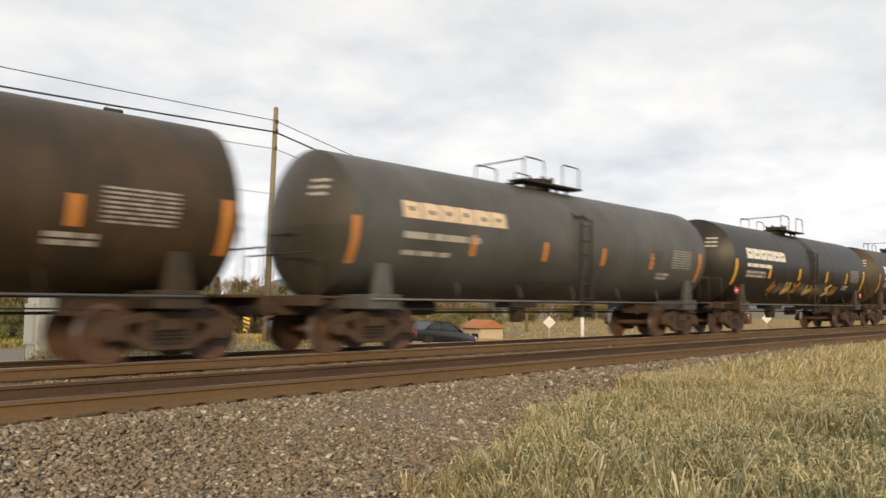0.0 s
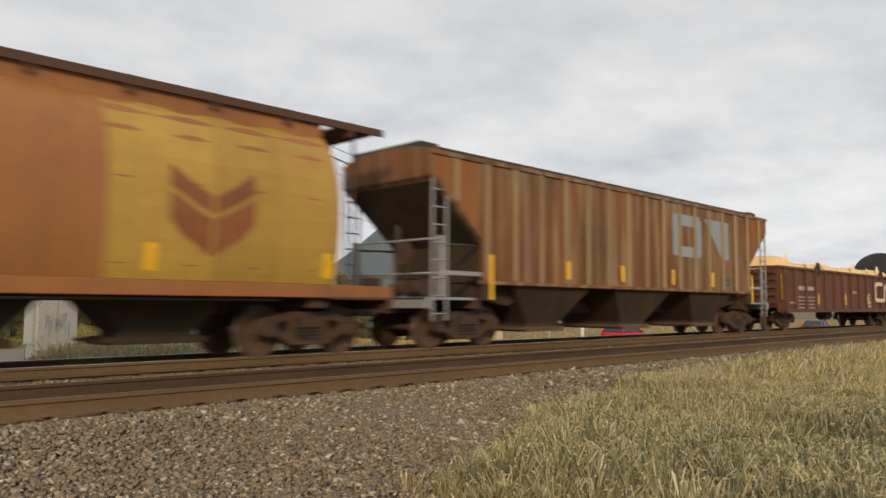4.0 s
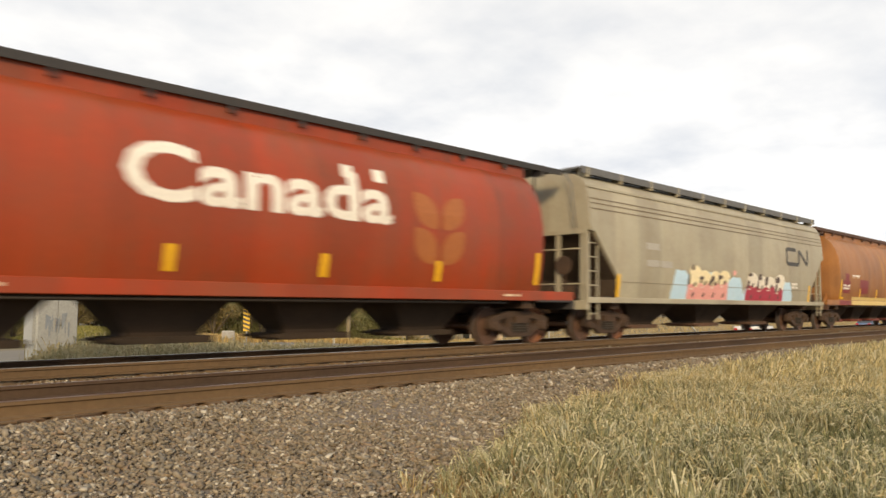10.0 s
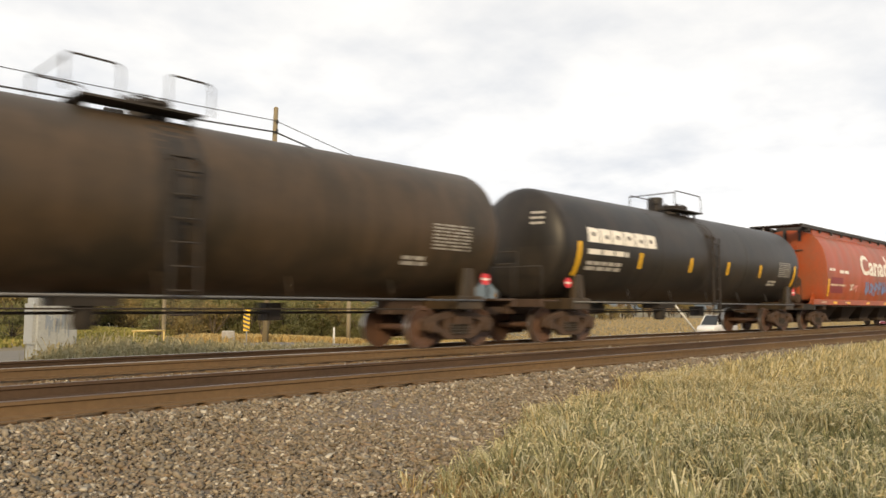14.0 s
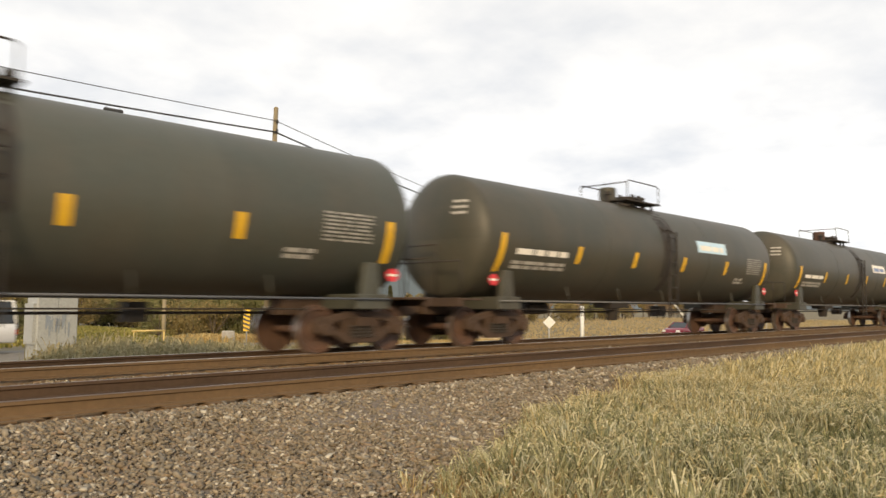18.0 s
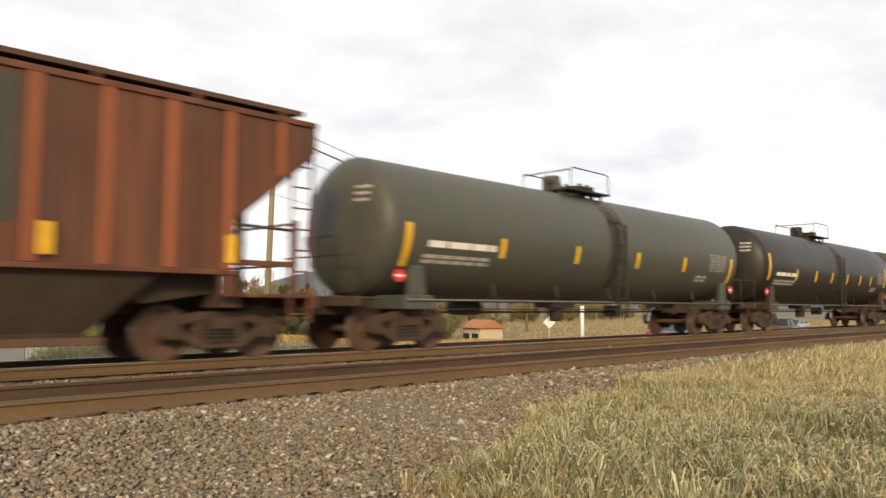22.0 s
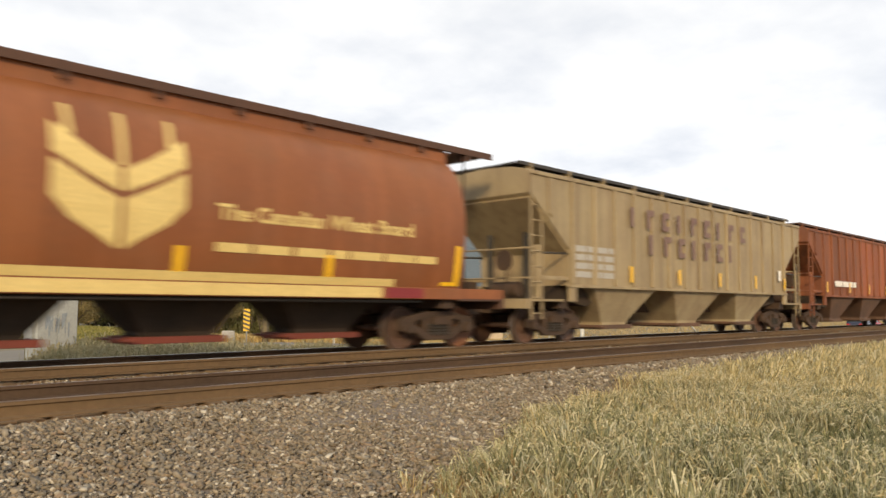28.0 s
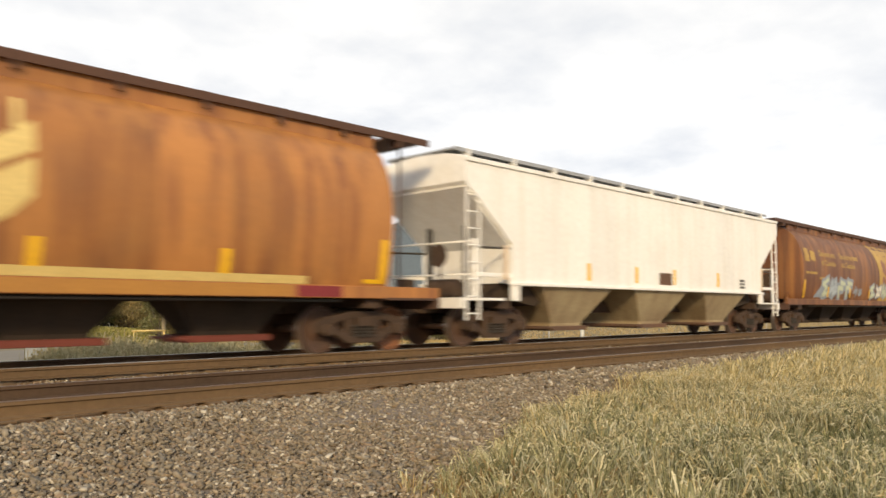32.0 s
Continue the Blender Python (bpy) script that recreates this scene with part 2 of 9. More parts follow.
paint("tank_black", (0.014, 0.013, 0.012), (0.026, 0.022, 0.018), rough=0.46, streak=0.25, streak_colour=(0.06, 0.05, 0.04), amount=0.9, sharp=0.12, plate=2.9, fade=0.10, dust=0.12)
paint("tank_charcoal", (0.040, 0.038, 0.034), (0.060, 0.052, 0.042), rough=0.5, streak=0.3, streak_colour=(0.085, 0.07, 0.05), amount=0.9, sharp=0.12, plate=2.9, fade=0.10, dust=0.12)
paint("tank_brown", (0.029, 0.023, 0.015), (0.062, 0.040, 0.021), rough=0.52, streak=0.35, streak_colour=(0.10, 0.065, 0.04), amount=0.9, sharp=0.12, plate=2.9, fade=0.10, dust=0.12)
paint("tank_grey", (0.100, 0.104, 0.102), (0.064, 0.062, 0.056), rough=0.5, streak=0.35, streak_colour=(0.05, 0.045, 0.04), amount=0.9, sharp=0.12, plate=2.9, fade=0.10, dust=0.12)
paint("tank_olive", (0.050, 0.052, 0.042), (0.068, 0.062, 0.046), rough=0.48, streak=0.25, streak_colour=(0.085, 0.075, 0.055), amount=0.9, sharp=0.12, plate=2.9, fade=0.10, dust=0.12)
paint("tank_green", (0.062, 0.070, 0.060), (0.072, 0.072, 0.058), rough=0.48, streak=0.25, streak_colour=(0.055, 0.055, 0.045), amount=0.9, sharp=0.12, plate=2.9, fade=0.10, dust=0.12)
paint("tank_blue", (0.118, 0.282, 0.50), (0.155, 0.30, 0.46), rough=0.5, streak=0.3, streak_colour=(0.20, 0.27, 0.33), plate=2.9, fade=0.10, dust=0.12)
paint("canada_red", (0.36, 0.042, 0.010), (0.23, 0.055, 0.019), rough=0.42, streak=0.5, streak_colour=(0.17, 0.06, 0.03), amount=0.8)
paint("canada_orange_red", (0.40, 0.060, 0.014), (0.30, 0.075, 0.022), rough=0.42, streak=0.5, streak_colour=(0.24, 0.075, 0.035), amount=0.85, dust=0.5)
paint("wheat_tan", (0.34, 0.145, 0.045), (0.24, 0.09, 0.034), rough=0.5, streak=0.75, streak_colour=(0.24, 0.10, 0.045))
paint("wheat_stained", (0.39, 0.16, 0.042), (0.17, 0.075, 0.030), rough=0.5, streak=0.7, streak_colour=(0.36, 0.17, 0.06), amount=0.85, big=0.45)
paint("wheat_tan_pale", (0.265, 0.120, 0.040), (0.18, 0.074, 0.028), rough=0.5, streak=0.8, streak_colour=(0.22, 0.095, 0.04))
paint("wheat_orange", (0.44, 0.195, 0.058), (0.34, 0.135, 0.040), rough=0.48, streak=0.85, streak_colour=(0.20, 0.075, 0.032))
paint("wheat_brown", (0.25, 0.088, 0.028), (0.17, 0.055, 0.024), rough=0.48, streak=0.4, streak_colour=(0.32, 0.12, 0.05))
paint("gov_brown", (0.165, 0.064, 0.025), (0.095, 0.04, 0.023), rough=0.55, streak=0.8, streak_colour=(0.34, 0.15, 0.045))
paint("gov_yellow", (0.46, 0.3, 0.06), (0.33, 0.19, 0.05), rough=0.55, streak=0.5, streak_colour=(0.36, 0.19, 0.05))
paint("sask_green", (0.118, 0.09, 0.036), (0.085, 0.06, 0.028), rough=0.55, streak=0.4, streak_colour=(0.14, 0.09, 0.05))
paint("sask_orange", (0.36, 0.088, 0.030), (0.27, 0.07, 0.028), rough=0.5, streak=0.5, streak_colour=(0.20, 0.065, 0.03))
paint("cn_grey", (0.4, 0.37, 0.28), (0.3, 0.27, 0.2), rough=0.5, streak=0.45, streak_colour=(0.33, 0.28, 0.20))
paint("cn_pale", (0.52, 0.475, 0.38), (0.37, 0.325, 0.25), rough=0.5, streak=0.4, streak_colour=(0.35, 0.29, 0.21))
paint("ic_tan", (0.355, 0.31, 0.21), (0.275, 0.23, 0.15), rough=0.5, streak=0.4, streak_colour=(0.24, 0.19, 0.12))
paint("ic_rust", (0.44, 0.395, 0.275), (0.36, 0.315, 0.215), rough=0.55, streak=0.25, streak_colour=(0.44, 0.26, 0.10))
paint("beige_flat", (0.51, 0.47, 0.40), (0.42, 0.38, 0.315), rough=0.55, streak=0.45, streak_colour=(0.38, 0.33, 0.25))
paint("graff_tan", (0.4, 0.35, 0.25), (0.34, 0.29, 0.2), rough=0.55, streak=0.3, streak_colour=(0.42, 0.34, 0.22))
paint("beige_rib", (0.36, 0.32, 0.245), (0.28, 0.24, 0.175), rough=0.6, streak=0.5, streak_colour=(0.30, 0.22, 0.14))
paint("white_hopper", (0.84, 0.84, 0.82), (0.77, 0.76, 0.73), rough=0.5, streak=0.25, streak_colour=(0.60, 0.54, 0.44), dust=0.07, fade=0.07)
paint("wc_tan", (0.36, 0.285, 0.165), (0.25, 0.19, 0.115), rough=0.6, streak=0.7, streak_colour=(0.20, 0.14, 0.085))
paint("gt_rust", (0.215, 0.085, 0.028), (0.105, 0.048, 0.022), rough=0.7, streak=0.75, streak_colour=(0.34, 0.27, 0.17), amount=0.9, big=0.7)
paint("gt_orange", (0.26, 0.080, 0.022), (0.175, 0.070, 0.024), rough=0.7, streak=0.6, streak_colour=(0.27, 0.15, 0.05), amount=0.8)
paint("gt_rib", (0.33, 0.255, 0.15), (0.22, 0.155, 0.08), rough=0.65, streak=0.5, streak_colour=(0.14, 0.07, 0.035))
paint("rust_dark", (0.115, 0.044, 0.024), (0.070, 0.032, 0.021), rough=0.7, streak=0.6, streak_colour=(0.24, 0.085, 0.035), amount=0.8)
paint("rust_red", (0.205, 0.072, 0.033), (0.125, 0.046, 0.028), rough=0.7, streak=0.75, streak_colour=(0.34, 0.115, 0.045), amount=0.8)
paint("rust_bright", (0.34, 0.105, 0.042), (0.25, 0.072, 0.034), rough=0.65, streak=0.6, streak_colour=(0.22, 0.07, 0.035))
paint("oxide_brown", (0.122, 0.044, 0.027), (0.072, 0.032, 0.023), rough=0.65, streak=0.6, streak_colour=(0.18, 0.072, 0.04), amount=0.8)

# ---- mesh helpers ----


def part(name, data, mat, parent=None, label="", at=None):
    """One mesh object under a thing or a part; data is a bmesh or a shared mesh."""
    if isinstance(data, bmesh.types.BMesh):
        me = bpy.data.meshes.new(name)
        data.to_mesh(me)
        data.free()
    else:
        me = data
    if not me.materials:
        me.materials.append(mat)
    ob = new(name, me)
    if me.materials[0] != mat:
        ob.material_slots[0].link = "OBJECT"
        ob.material_slots[0].material = mat
    if parent:
        ob.parent = parent
    if at is not None:
        ob.matrix_basis = at if isinstance(at, Matrix) else Matrix.Translation(at)
    if label:
        tagged(ob, label)
    return ob


def box(bm, x0, x1, y0, y1, z0, z1):
    vs = [bm.verts.new((x, y, z)) for x in (x0, x1) for y in (y0, y1) for z in (z0, z1)]
    for f in ((0, 1, 3, 2), (4, 6, 7, 5), (0, 4, 5, 1), (2, 3, 7, 6), (0, 2, 6, 4), (1, 5, 7, 3)):
        bm.faces.new([vs[i] for i in f])
    return vs


def prism(bm, poly, y0, y1):
    """A polygon in x, z drawn out from y0 to y1."""
    a = [bm.verts.new((x, y0, z)) for x, z in poly]
    b = [bm.verts.new((x, y1, z)) for x, z in poly]
    n = len(poly)
    bm.faces.new(a)
    bm.faces.new(b[::-1])
    for i in range(n):
        bm.faces.new((a[i], b[i], b[(i + 1) % n], a[(i + 1) % n]))


def tube(bm, pts, r, seg=6):
    """A round bar along a row of points."""
    pts = [Vector(p) for p in pts]
    rings = []
    for i, p in enumerate(pts):
        d = (pts[min(i + 1, len(pts) - 1)] - pts[max(i - 1, 0)]).normalized()
        u = d.cross(Vector((0, 0, 1)))
        u = u.normalized() if u.length > 1e-4 else Vector((1, 0, 0))
        v = d.cross(u).normalized()
        rings.append([bm.verts.new(p + r * (math.cos(a) * u + math.sin(a) * v)) for a in (2 * math.pi * k / seg for k in range(seg))])
    for a, b in zip(rings, rings[1:]):
        for k in range(seg):
            f = bm.faces.new((a[k], a[(k + 1) % seg], b[(k + 1) % seg], b[k]))
            f.smooth = True
    bm.faces.new(rings[0][::-1])
    bm.faces.new(rings[-1])


def lathe(bm, prof, seg=28, axis="y", centre=(0, 0, 0)):
    """Turn a profile of (along, radius) about an axis."""
    rings = []
    for a, r in prof:
        ring = []
        for k in range(seg):
            t = 2 * math.pi * k / seg
            c, s = r * math.cos(t), r * math.sin(t)
            q = {"y": (c, a, s), "x": (a, c, s), "z": (c, s, a)}[axis]
            ring.append(bm.verts.new(Vector(q) + Vector(centre)))
        rings.append(ring)
    for a, b in zip(rings, rings[1:]):
        for k in range(seg):
            f = bm.faces.new((a[k], a[(k + 1) % seg], b[(k + 1) % seg], b[k]))
            f.smooth = True
    bm.faces.new(rings[0][::-1])
    bm.faces.new(rings[-1])


def recalc(bm):
    bmesh.ops.recalc_face_normals(bm, faces=bm.faces[:])
    return bm


CACHE = {}


def shared(name, build, bevel=0.0):
    """Build a mesh once and hand out the same data afterwards."""
    if name not in CACHE:
        bm = bmesh.new()
        build(bm)
        recalc(bm)
        if bevel:
            es = [e for e in bm.edges if len(e.link_faces) == 2 and e.calc_face_angle(0) > 0.6]
            bmesh.ops.bevel(bm, geom=es, offset=bevel, segments=1, affect="EDGES", clamp_overlap=True)
        me = bpy.data.meshes.new(name)
        bm.to_mesh(me)
        bm.free()
        CACHE[name] = me
    return CACHE[name]


def thing(name, label, category, group="", kind="", at=(0, 0, 0)):
    ob = new(name)
    ob.empty_display_size = 0.3
    ob.location = at
    return tagged(ob, label, category, group, kind)


# ---- the line: ground, ballast, two tracks ----
TRACK_FAR, TRACK_NEAR = 12.84, 8.76          # centre lines
HALF_GAUGE = 0.752
GROUND_NEAR, GROUND_FAR = -0.66, -1.0

M["soil"] = material("dry_grassy_soil", (0.17, 0.135, 0.075), (0.10, 0.095, 0.045), rough=0.95, big=0.25, fine=6, bump=0.6, per_object=False)
M["ballast"] = material("ballast_bed", (0.150, 0.122, 0.098), (0.10, 0.078, 0.058), rough=0.95, big=1.2, fine=22, bump=1.0, per_object=False)
M["stone"] = island_material("crushed_ballast_stone", [(0.205, 0.162, 0.110), (0.270, 0.220, 0.153), (0.130, 0.108, 0.080), (0.225, 0.168, 0.108), (0.325, 0.270, 0.193), (0.155, 0.136, 0.106), (0.240, 0.198, 0.138), (0.098, 0.081, 0.062), (0.510, 0.455, 0.360), (0.182, 0.150, 0.110), (0.255, 0.185, 0.126), (0.170, 0.153, 0.126)])
M["dust"] = material("packed_brown_dust", (0.285, 0.170, 0.074), (0.190, 0.112, 0.052), rough=0.95, big=1.4, fine=16, bump=0.5, per_object=False)
M["tie"] = material("dusty_brown_timber_tie", (0.250, 0.152, 0.070), (0.165, 0.100, 0.050), rough=0.95, big=3, fine=20, bump=0.6, amount=0.8)
M["gauge_face"] = material("dark_worn_gauge_face", (0.092, 0.058, 0.036), (0.050, 0.034, 0.025), rough=0.85, spec=0.2, amount=0.9, big=1.6, fine=16, stretch=(0.3, 1, 1), per_object=False)
M["rail_side"] = material("rusty_rail_steel", (0.158, 0.096, 0.044), (0.098, 0.062, 0.033), rough=0.9, amount=0.9, big=1.2, fine=14, stretch=(0.3, 1, 1), per_object=False)
M["rail_top"] = material("worn_rail_head", (0.34, 0.30, 0.30), (0.20, 0.16, 0.155), rough=0.34, metal=0.7, big=0.8, stretch=(0.1, 1, 1), per_object=False)
M["rail_bright"] = material("polished_rail_head", (0.62, 0.60, 0.58), (0.50, 0.47, 0.44), rough=0.3, metal=0.5, big=0.8, stretch=(0.1, 1, 1), per_object=False)
M["asphalt"] = material("grey_asphalt", (0.20, 0.185, 0.16), (0.155, 0.143, 0.125), rough=0.95, spec=0.15, big=0.4, fine=20, bump=0.4, per_object=False)


def smooth(v, a, b):
    f = np.clip((np.asarray(v, dtype=float) - a) / (b - a), 0, 1)
    return f * f * (3 - 2 * f)


def ground_z(x, y):
    """The land falls away beyond the line and, past the pole, along the road as well."""
    base = np.interp(y, [5.0, 15.5, 21.5], [GROUND_NEAR, -0.78, GROUND_FAR])
    return base - 0.85 * smooth(x, 20, 38) * smooth(y, 18, 26)


def ground_height(y, x=0.0):
    return float(ground_z(x, y))


def build_ground():
    ys = [-2500, -600, -150, -40, -12, -4, 0, 2, 4, 5, 8, 12, 15.5, 17, 18, 19, 20, 21.5, 23, 24.5, 26, 31, 36, 45, 70, 140, 400, 1200, 3500]
    xs = [-3000, -1200, -500, -200, -80, -30, -10, 0, 5, 10, 15, 20, 22, 24, 26, 28, 30, 32, 34, 36, 38, 45, 60, 90, 140, 220, 400, 800, 1600, 3500]
    bm = bmesh.new()
    grid = [[bm.verts.new((x, y, ground_height(y, x))) for y in ys] for x in xs]
    for a, b in zip(grid, grid[1:]):
        for k in range(len(ys) - 1):
            bm.faces.new((a[k], b[k], b[k + 1], a[k + 1]))
    ob = part("ground", recalc(bm), M["soil"])
    tagged(ob, "dry grassy soil around the railway line", "ground", kind="structure")


def build_ballast():
    prof = [(4.55, -0.72), (5.1, -0.60), (6.7, -0.34), (7.3, -0.205), (7.70, -0.180), (7.84, -0.235), (9.68, -0.26), (9.78, -0.222), (11.82, -0.222), (11.92, -0.26), (13.7, -0.26), (13.9, -0.23), (14.6, -0.26), (16.9, -0.92)]
    xs = list(np.linspace(-760, -40, 25)) + list(np.linspace(-30, 90, 61)) + list(np.linspace(100, 1000, 31))
    bm = bmesh.new()
    rows = []
    for x in xs:
        rows.append([bm.verts.new((x, y + (0.10 * math.sin(x * 0.7 + y) if y < 7 else 0.0), z + 0.012 * math.sin(x * 1.9 + 3 * y) * (y < 7.5))) for y, z in prof])
    for a, b in zip(rows, rows[1:]):
        for k in range(len(prof) - 1):
            bm.faces.new((a[k], b[k], b[k + 1], a[k + 1])).smooth = True
    ob = part("ballast_bed", recalc(bm), M["ballast"])
    tagged(ob, "bed of brown grey crushed stone under both tracks", "ballast", kind="structure")


RAIL_PROFILE = [(-0.036, 0.0), (-0.036, -0.036), (-0.010, -0.05), (-0.009, -0.135), (-0.073, -0.152), (-0.073, -0.168),
                (0.073, -0.168), (0.073, -0.152), (0.009, -0.135), (0.010, -0.05), (0.036, -0.036), (0.036, 0.0)]


def build_tracks():
    rng = random.Random(4)
    tie_mesh = shared("tie", lambda bm: box(bm, -0.115, 0.115, -1.25, 1.25, -0.18, 0.0), bevel=0.012)
    plate_mesh = shared("tie_plate", lambda bm: box(bm, -0.09, 0.09, -0.17, 0.17, 0.0, 0.022), bevel=0.004)
    for yc, name, lab in ((TRACK_FAR, "main_track", "railway track of rusty rails carrying the freight train"),
                          (TRACK_NEAR, "empty_track", "empty railway track with rusty rails on brown dusty ties")):
        tr = thing(name, lab, "railway track", kind="structure", at=(0, yc, 0))
        for side in (-1, 1):
            bm = bmesh.new()
            prof = [(HALF_GAUGE * side + a, b) for a, b in RAIL_PROFILE]
            xs = [-760, -200, -60, 0, 60, 200, 1000]
            rings = [[bm.verts.new((x, y, z)) for y, z in prof] for x in xs]
            n = len(prof)
            for a, b in zip(rings, rings[1:]):
                for k in range(n - 1):
                    bm.faces.new((a[k], b[k], b[k + 1], a[k + 1]))
            bm.faces.new(rings[0])
            bm.faces.new(rings[-1][::-1])
            recalc(bm)
            # the inner side is dark and worn, the outer one rusty
            for f in bm.faces:
                c = f.calc_center_median()
                f.material_index = 1 if abs(c.y) < HALF_GAUGE - 0.005 and abs(f.normal.x) < 0.5 else 0
            rail = part("rail", bm, M["rail_side"], tr, "long rusty steel rail with a dark inner side")
            rail.data.materials.append(M["gauge_face"])
            bm = bmesh.new()
            a, b = HALF_GAUGE * side - 0.036, HALF_GAUGE * side + 0.036
            box(bm, -760, 1000, a + 0.012, b - 0.010, 0.0, 0.004)
            part("running_surface", recalc(bm), M["rail_bright" if yc == TRACK_FAR else "rail_top"], rail, "worn bright rail head")
        bm = bmesh.new()
        xs = np.concatenate([np.linspace(-760, -16, 120), np.linspace(-15, 60, 640), np.linspace(61, 1000, 150)])
        rows = []
        for x in xs:
            # the dust lies lower beside the rails, so that the ties stand out there
            w = 0.985 + 0.02 * math.sin(x * 5.3 + yc) + 0.012 * rng.uniform(-1, 1)
            d = 0.006 * rng.uniform(-1, 1)
            half = [(w, -0.30), (w - 0.03, -0.228 + d), (0.86, -0.214 + d), (0.64, -0.212 + d), (0.45, -0.196), (0.0, -0.186)]
            rows.append([bm.verts.new((x, -y, z)) for y, z in half] + [bm.verts.new((x, y, z)) for y, z in half[-2::-1]])
        for a, b in zip(rows, rows[1:]):
            for k in range(10):
                bm.faces.new((a[k], b[k], b[k + 1], a[k + 1]))
        part("packed_dust", recalc(bm), M["dust"], tr, "brown dust packed between the ties")
        rest = []
        spacing = 0.53
        for k in range(-1300, 1750):
            x = k * spacing + rng.uniform(-0.03, 0.03)
            m = pose(x, rng.uniform(-0.05, 0.05), -0.190 + rng.uniform(-0.010, 0.0), 0, 0, rng.uniform(-1.2, 1.2))
            if -18 < k * spacing < 60:
                part("tie", tie_mesh, M["tie"], tr, at=m)
                if yc == TRACK_NEAR and k * spacing < 30:
                    for side in (-1, 1):
                        part("tie_plate", plate_mesh, M["rail_side"], tr, at=(x, side * HALF_GAUGE, -0.190))
            elif k % 2 == 0 or abs(x) < 200:
                rest.append(m)
        bm = bmesh.new()
        for m in rest:
            vs = box(bm, -0.115, 0.115, -1.30, 1.30, -0.18, 0.0)
            for v in vs:
                v.co = m @ v.co
        ob = part("far_ties", recalc(bm), M["tie"], tr)
        tagged(ob, kind="stuff")


def stones_object(name, pts, sizes, mat, label, seed=1):
    """Loose angular stones, each its own island, joined into one object."""
    rs = np.random.RandomState(seed)
    base = np.array([(x, y, z) for x in (-0.72, 0.72) for y in (-0.72, 0.72) for z in (-0.72, 0.72)])
    quads = ((0, 1, 3, 2), (4, 6, 7, 5), (0, 4, 5, 1), (2, 3, 7, 6), (0, 2, 6, 4), (1, 5, 7, 3))
    tri = np.array([t for q in quads for t in ((q[0], q[1], q[2]), (q[0], q[2], q[3]))])
    n = len(pts)
    v = base[None] * (1 + rs.uniform(-0.62, 0.38, (n, 8, 3))) * np.stack([rs.uniform(0.8, 1.55, n), rs.uniform(0.6, 1.1, n), rs.uniform(0.30, 0.70, n)], -1)[:, None, :]
    a, b = rs.uniform(0, 6.28, n), rs.uniform(-0.7, 0.7, n)
    ca, sa, cb, sb = np.cos(a), np.sin(a), np.cos(b), np.sin(b)
    x, y, z = v[..., 0].copy(), v[..., 1].copy(), v[..., 2].copy()
    x, z = x * cb[:, None] + z * sb[:, None], -x * sb[:, None] + z * cb[:, None]
    x, y = x * ca[:, None] - y * sa[:, None], x * sa[:, None] + y * ca[:, None]
    v = np.stack([x, y, z], -1) * sizes[:, None, None] + pts[:, None, :]
    f = (tri[None] + 8 * np.arange(n)[:, None, None]).reshape(-1, 3)
    fast_object(name, v.reshape(-1, 3), f, mat, label, "gravel")


def fast_object(name, verts, tris, mat, label, category):
    me = bpy.data.meshes.new(name)
    me.vertices.add(len(verts))
    me.vertices.foreach_set("co", np.asarray(verts, dtype=np.float32).ravel())
    me.loops.add(len(tris) * 3)
    me.loops.foreach_set("vertex_index", np.asarray(tris, dtype=np.int32).ravel())
    me.polygons.add(len(tris))
    me.polygons.foreach_set("loop_start", np.arange(0, len(tris) * 3, 3, dtype=np.int32))
    me.update(calc_edges=True)
    me.validate()
    me.materials.append(mat)
    ob = new(name, me)
    return tagged(ob, label, category, kind="stuff")


def ballast_height(y):
    return np.interp(y, [3.0, 4.55, 5.1, 6.7, 7.3, 7.74, 7.84, 9.68, 9.78, 11.82, 11.92, 13.7, 13.9, 14.6, 16.9], [-0.66, -0.66, -0.60, -0.34, -0.205, -0.185, -0.235, -0.26, -0.222, -0.222, -0.26, -0.26, -0.23, -0.26, -0.92])


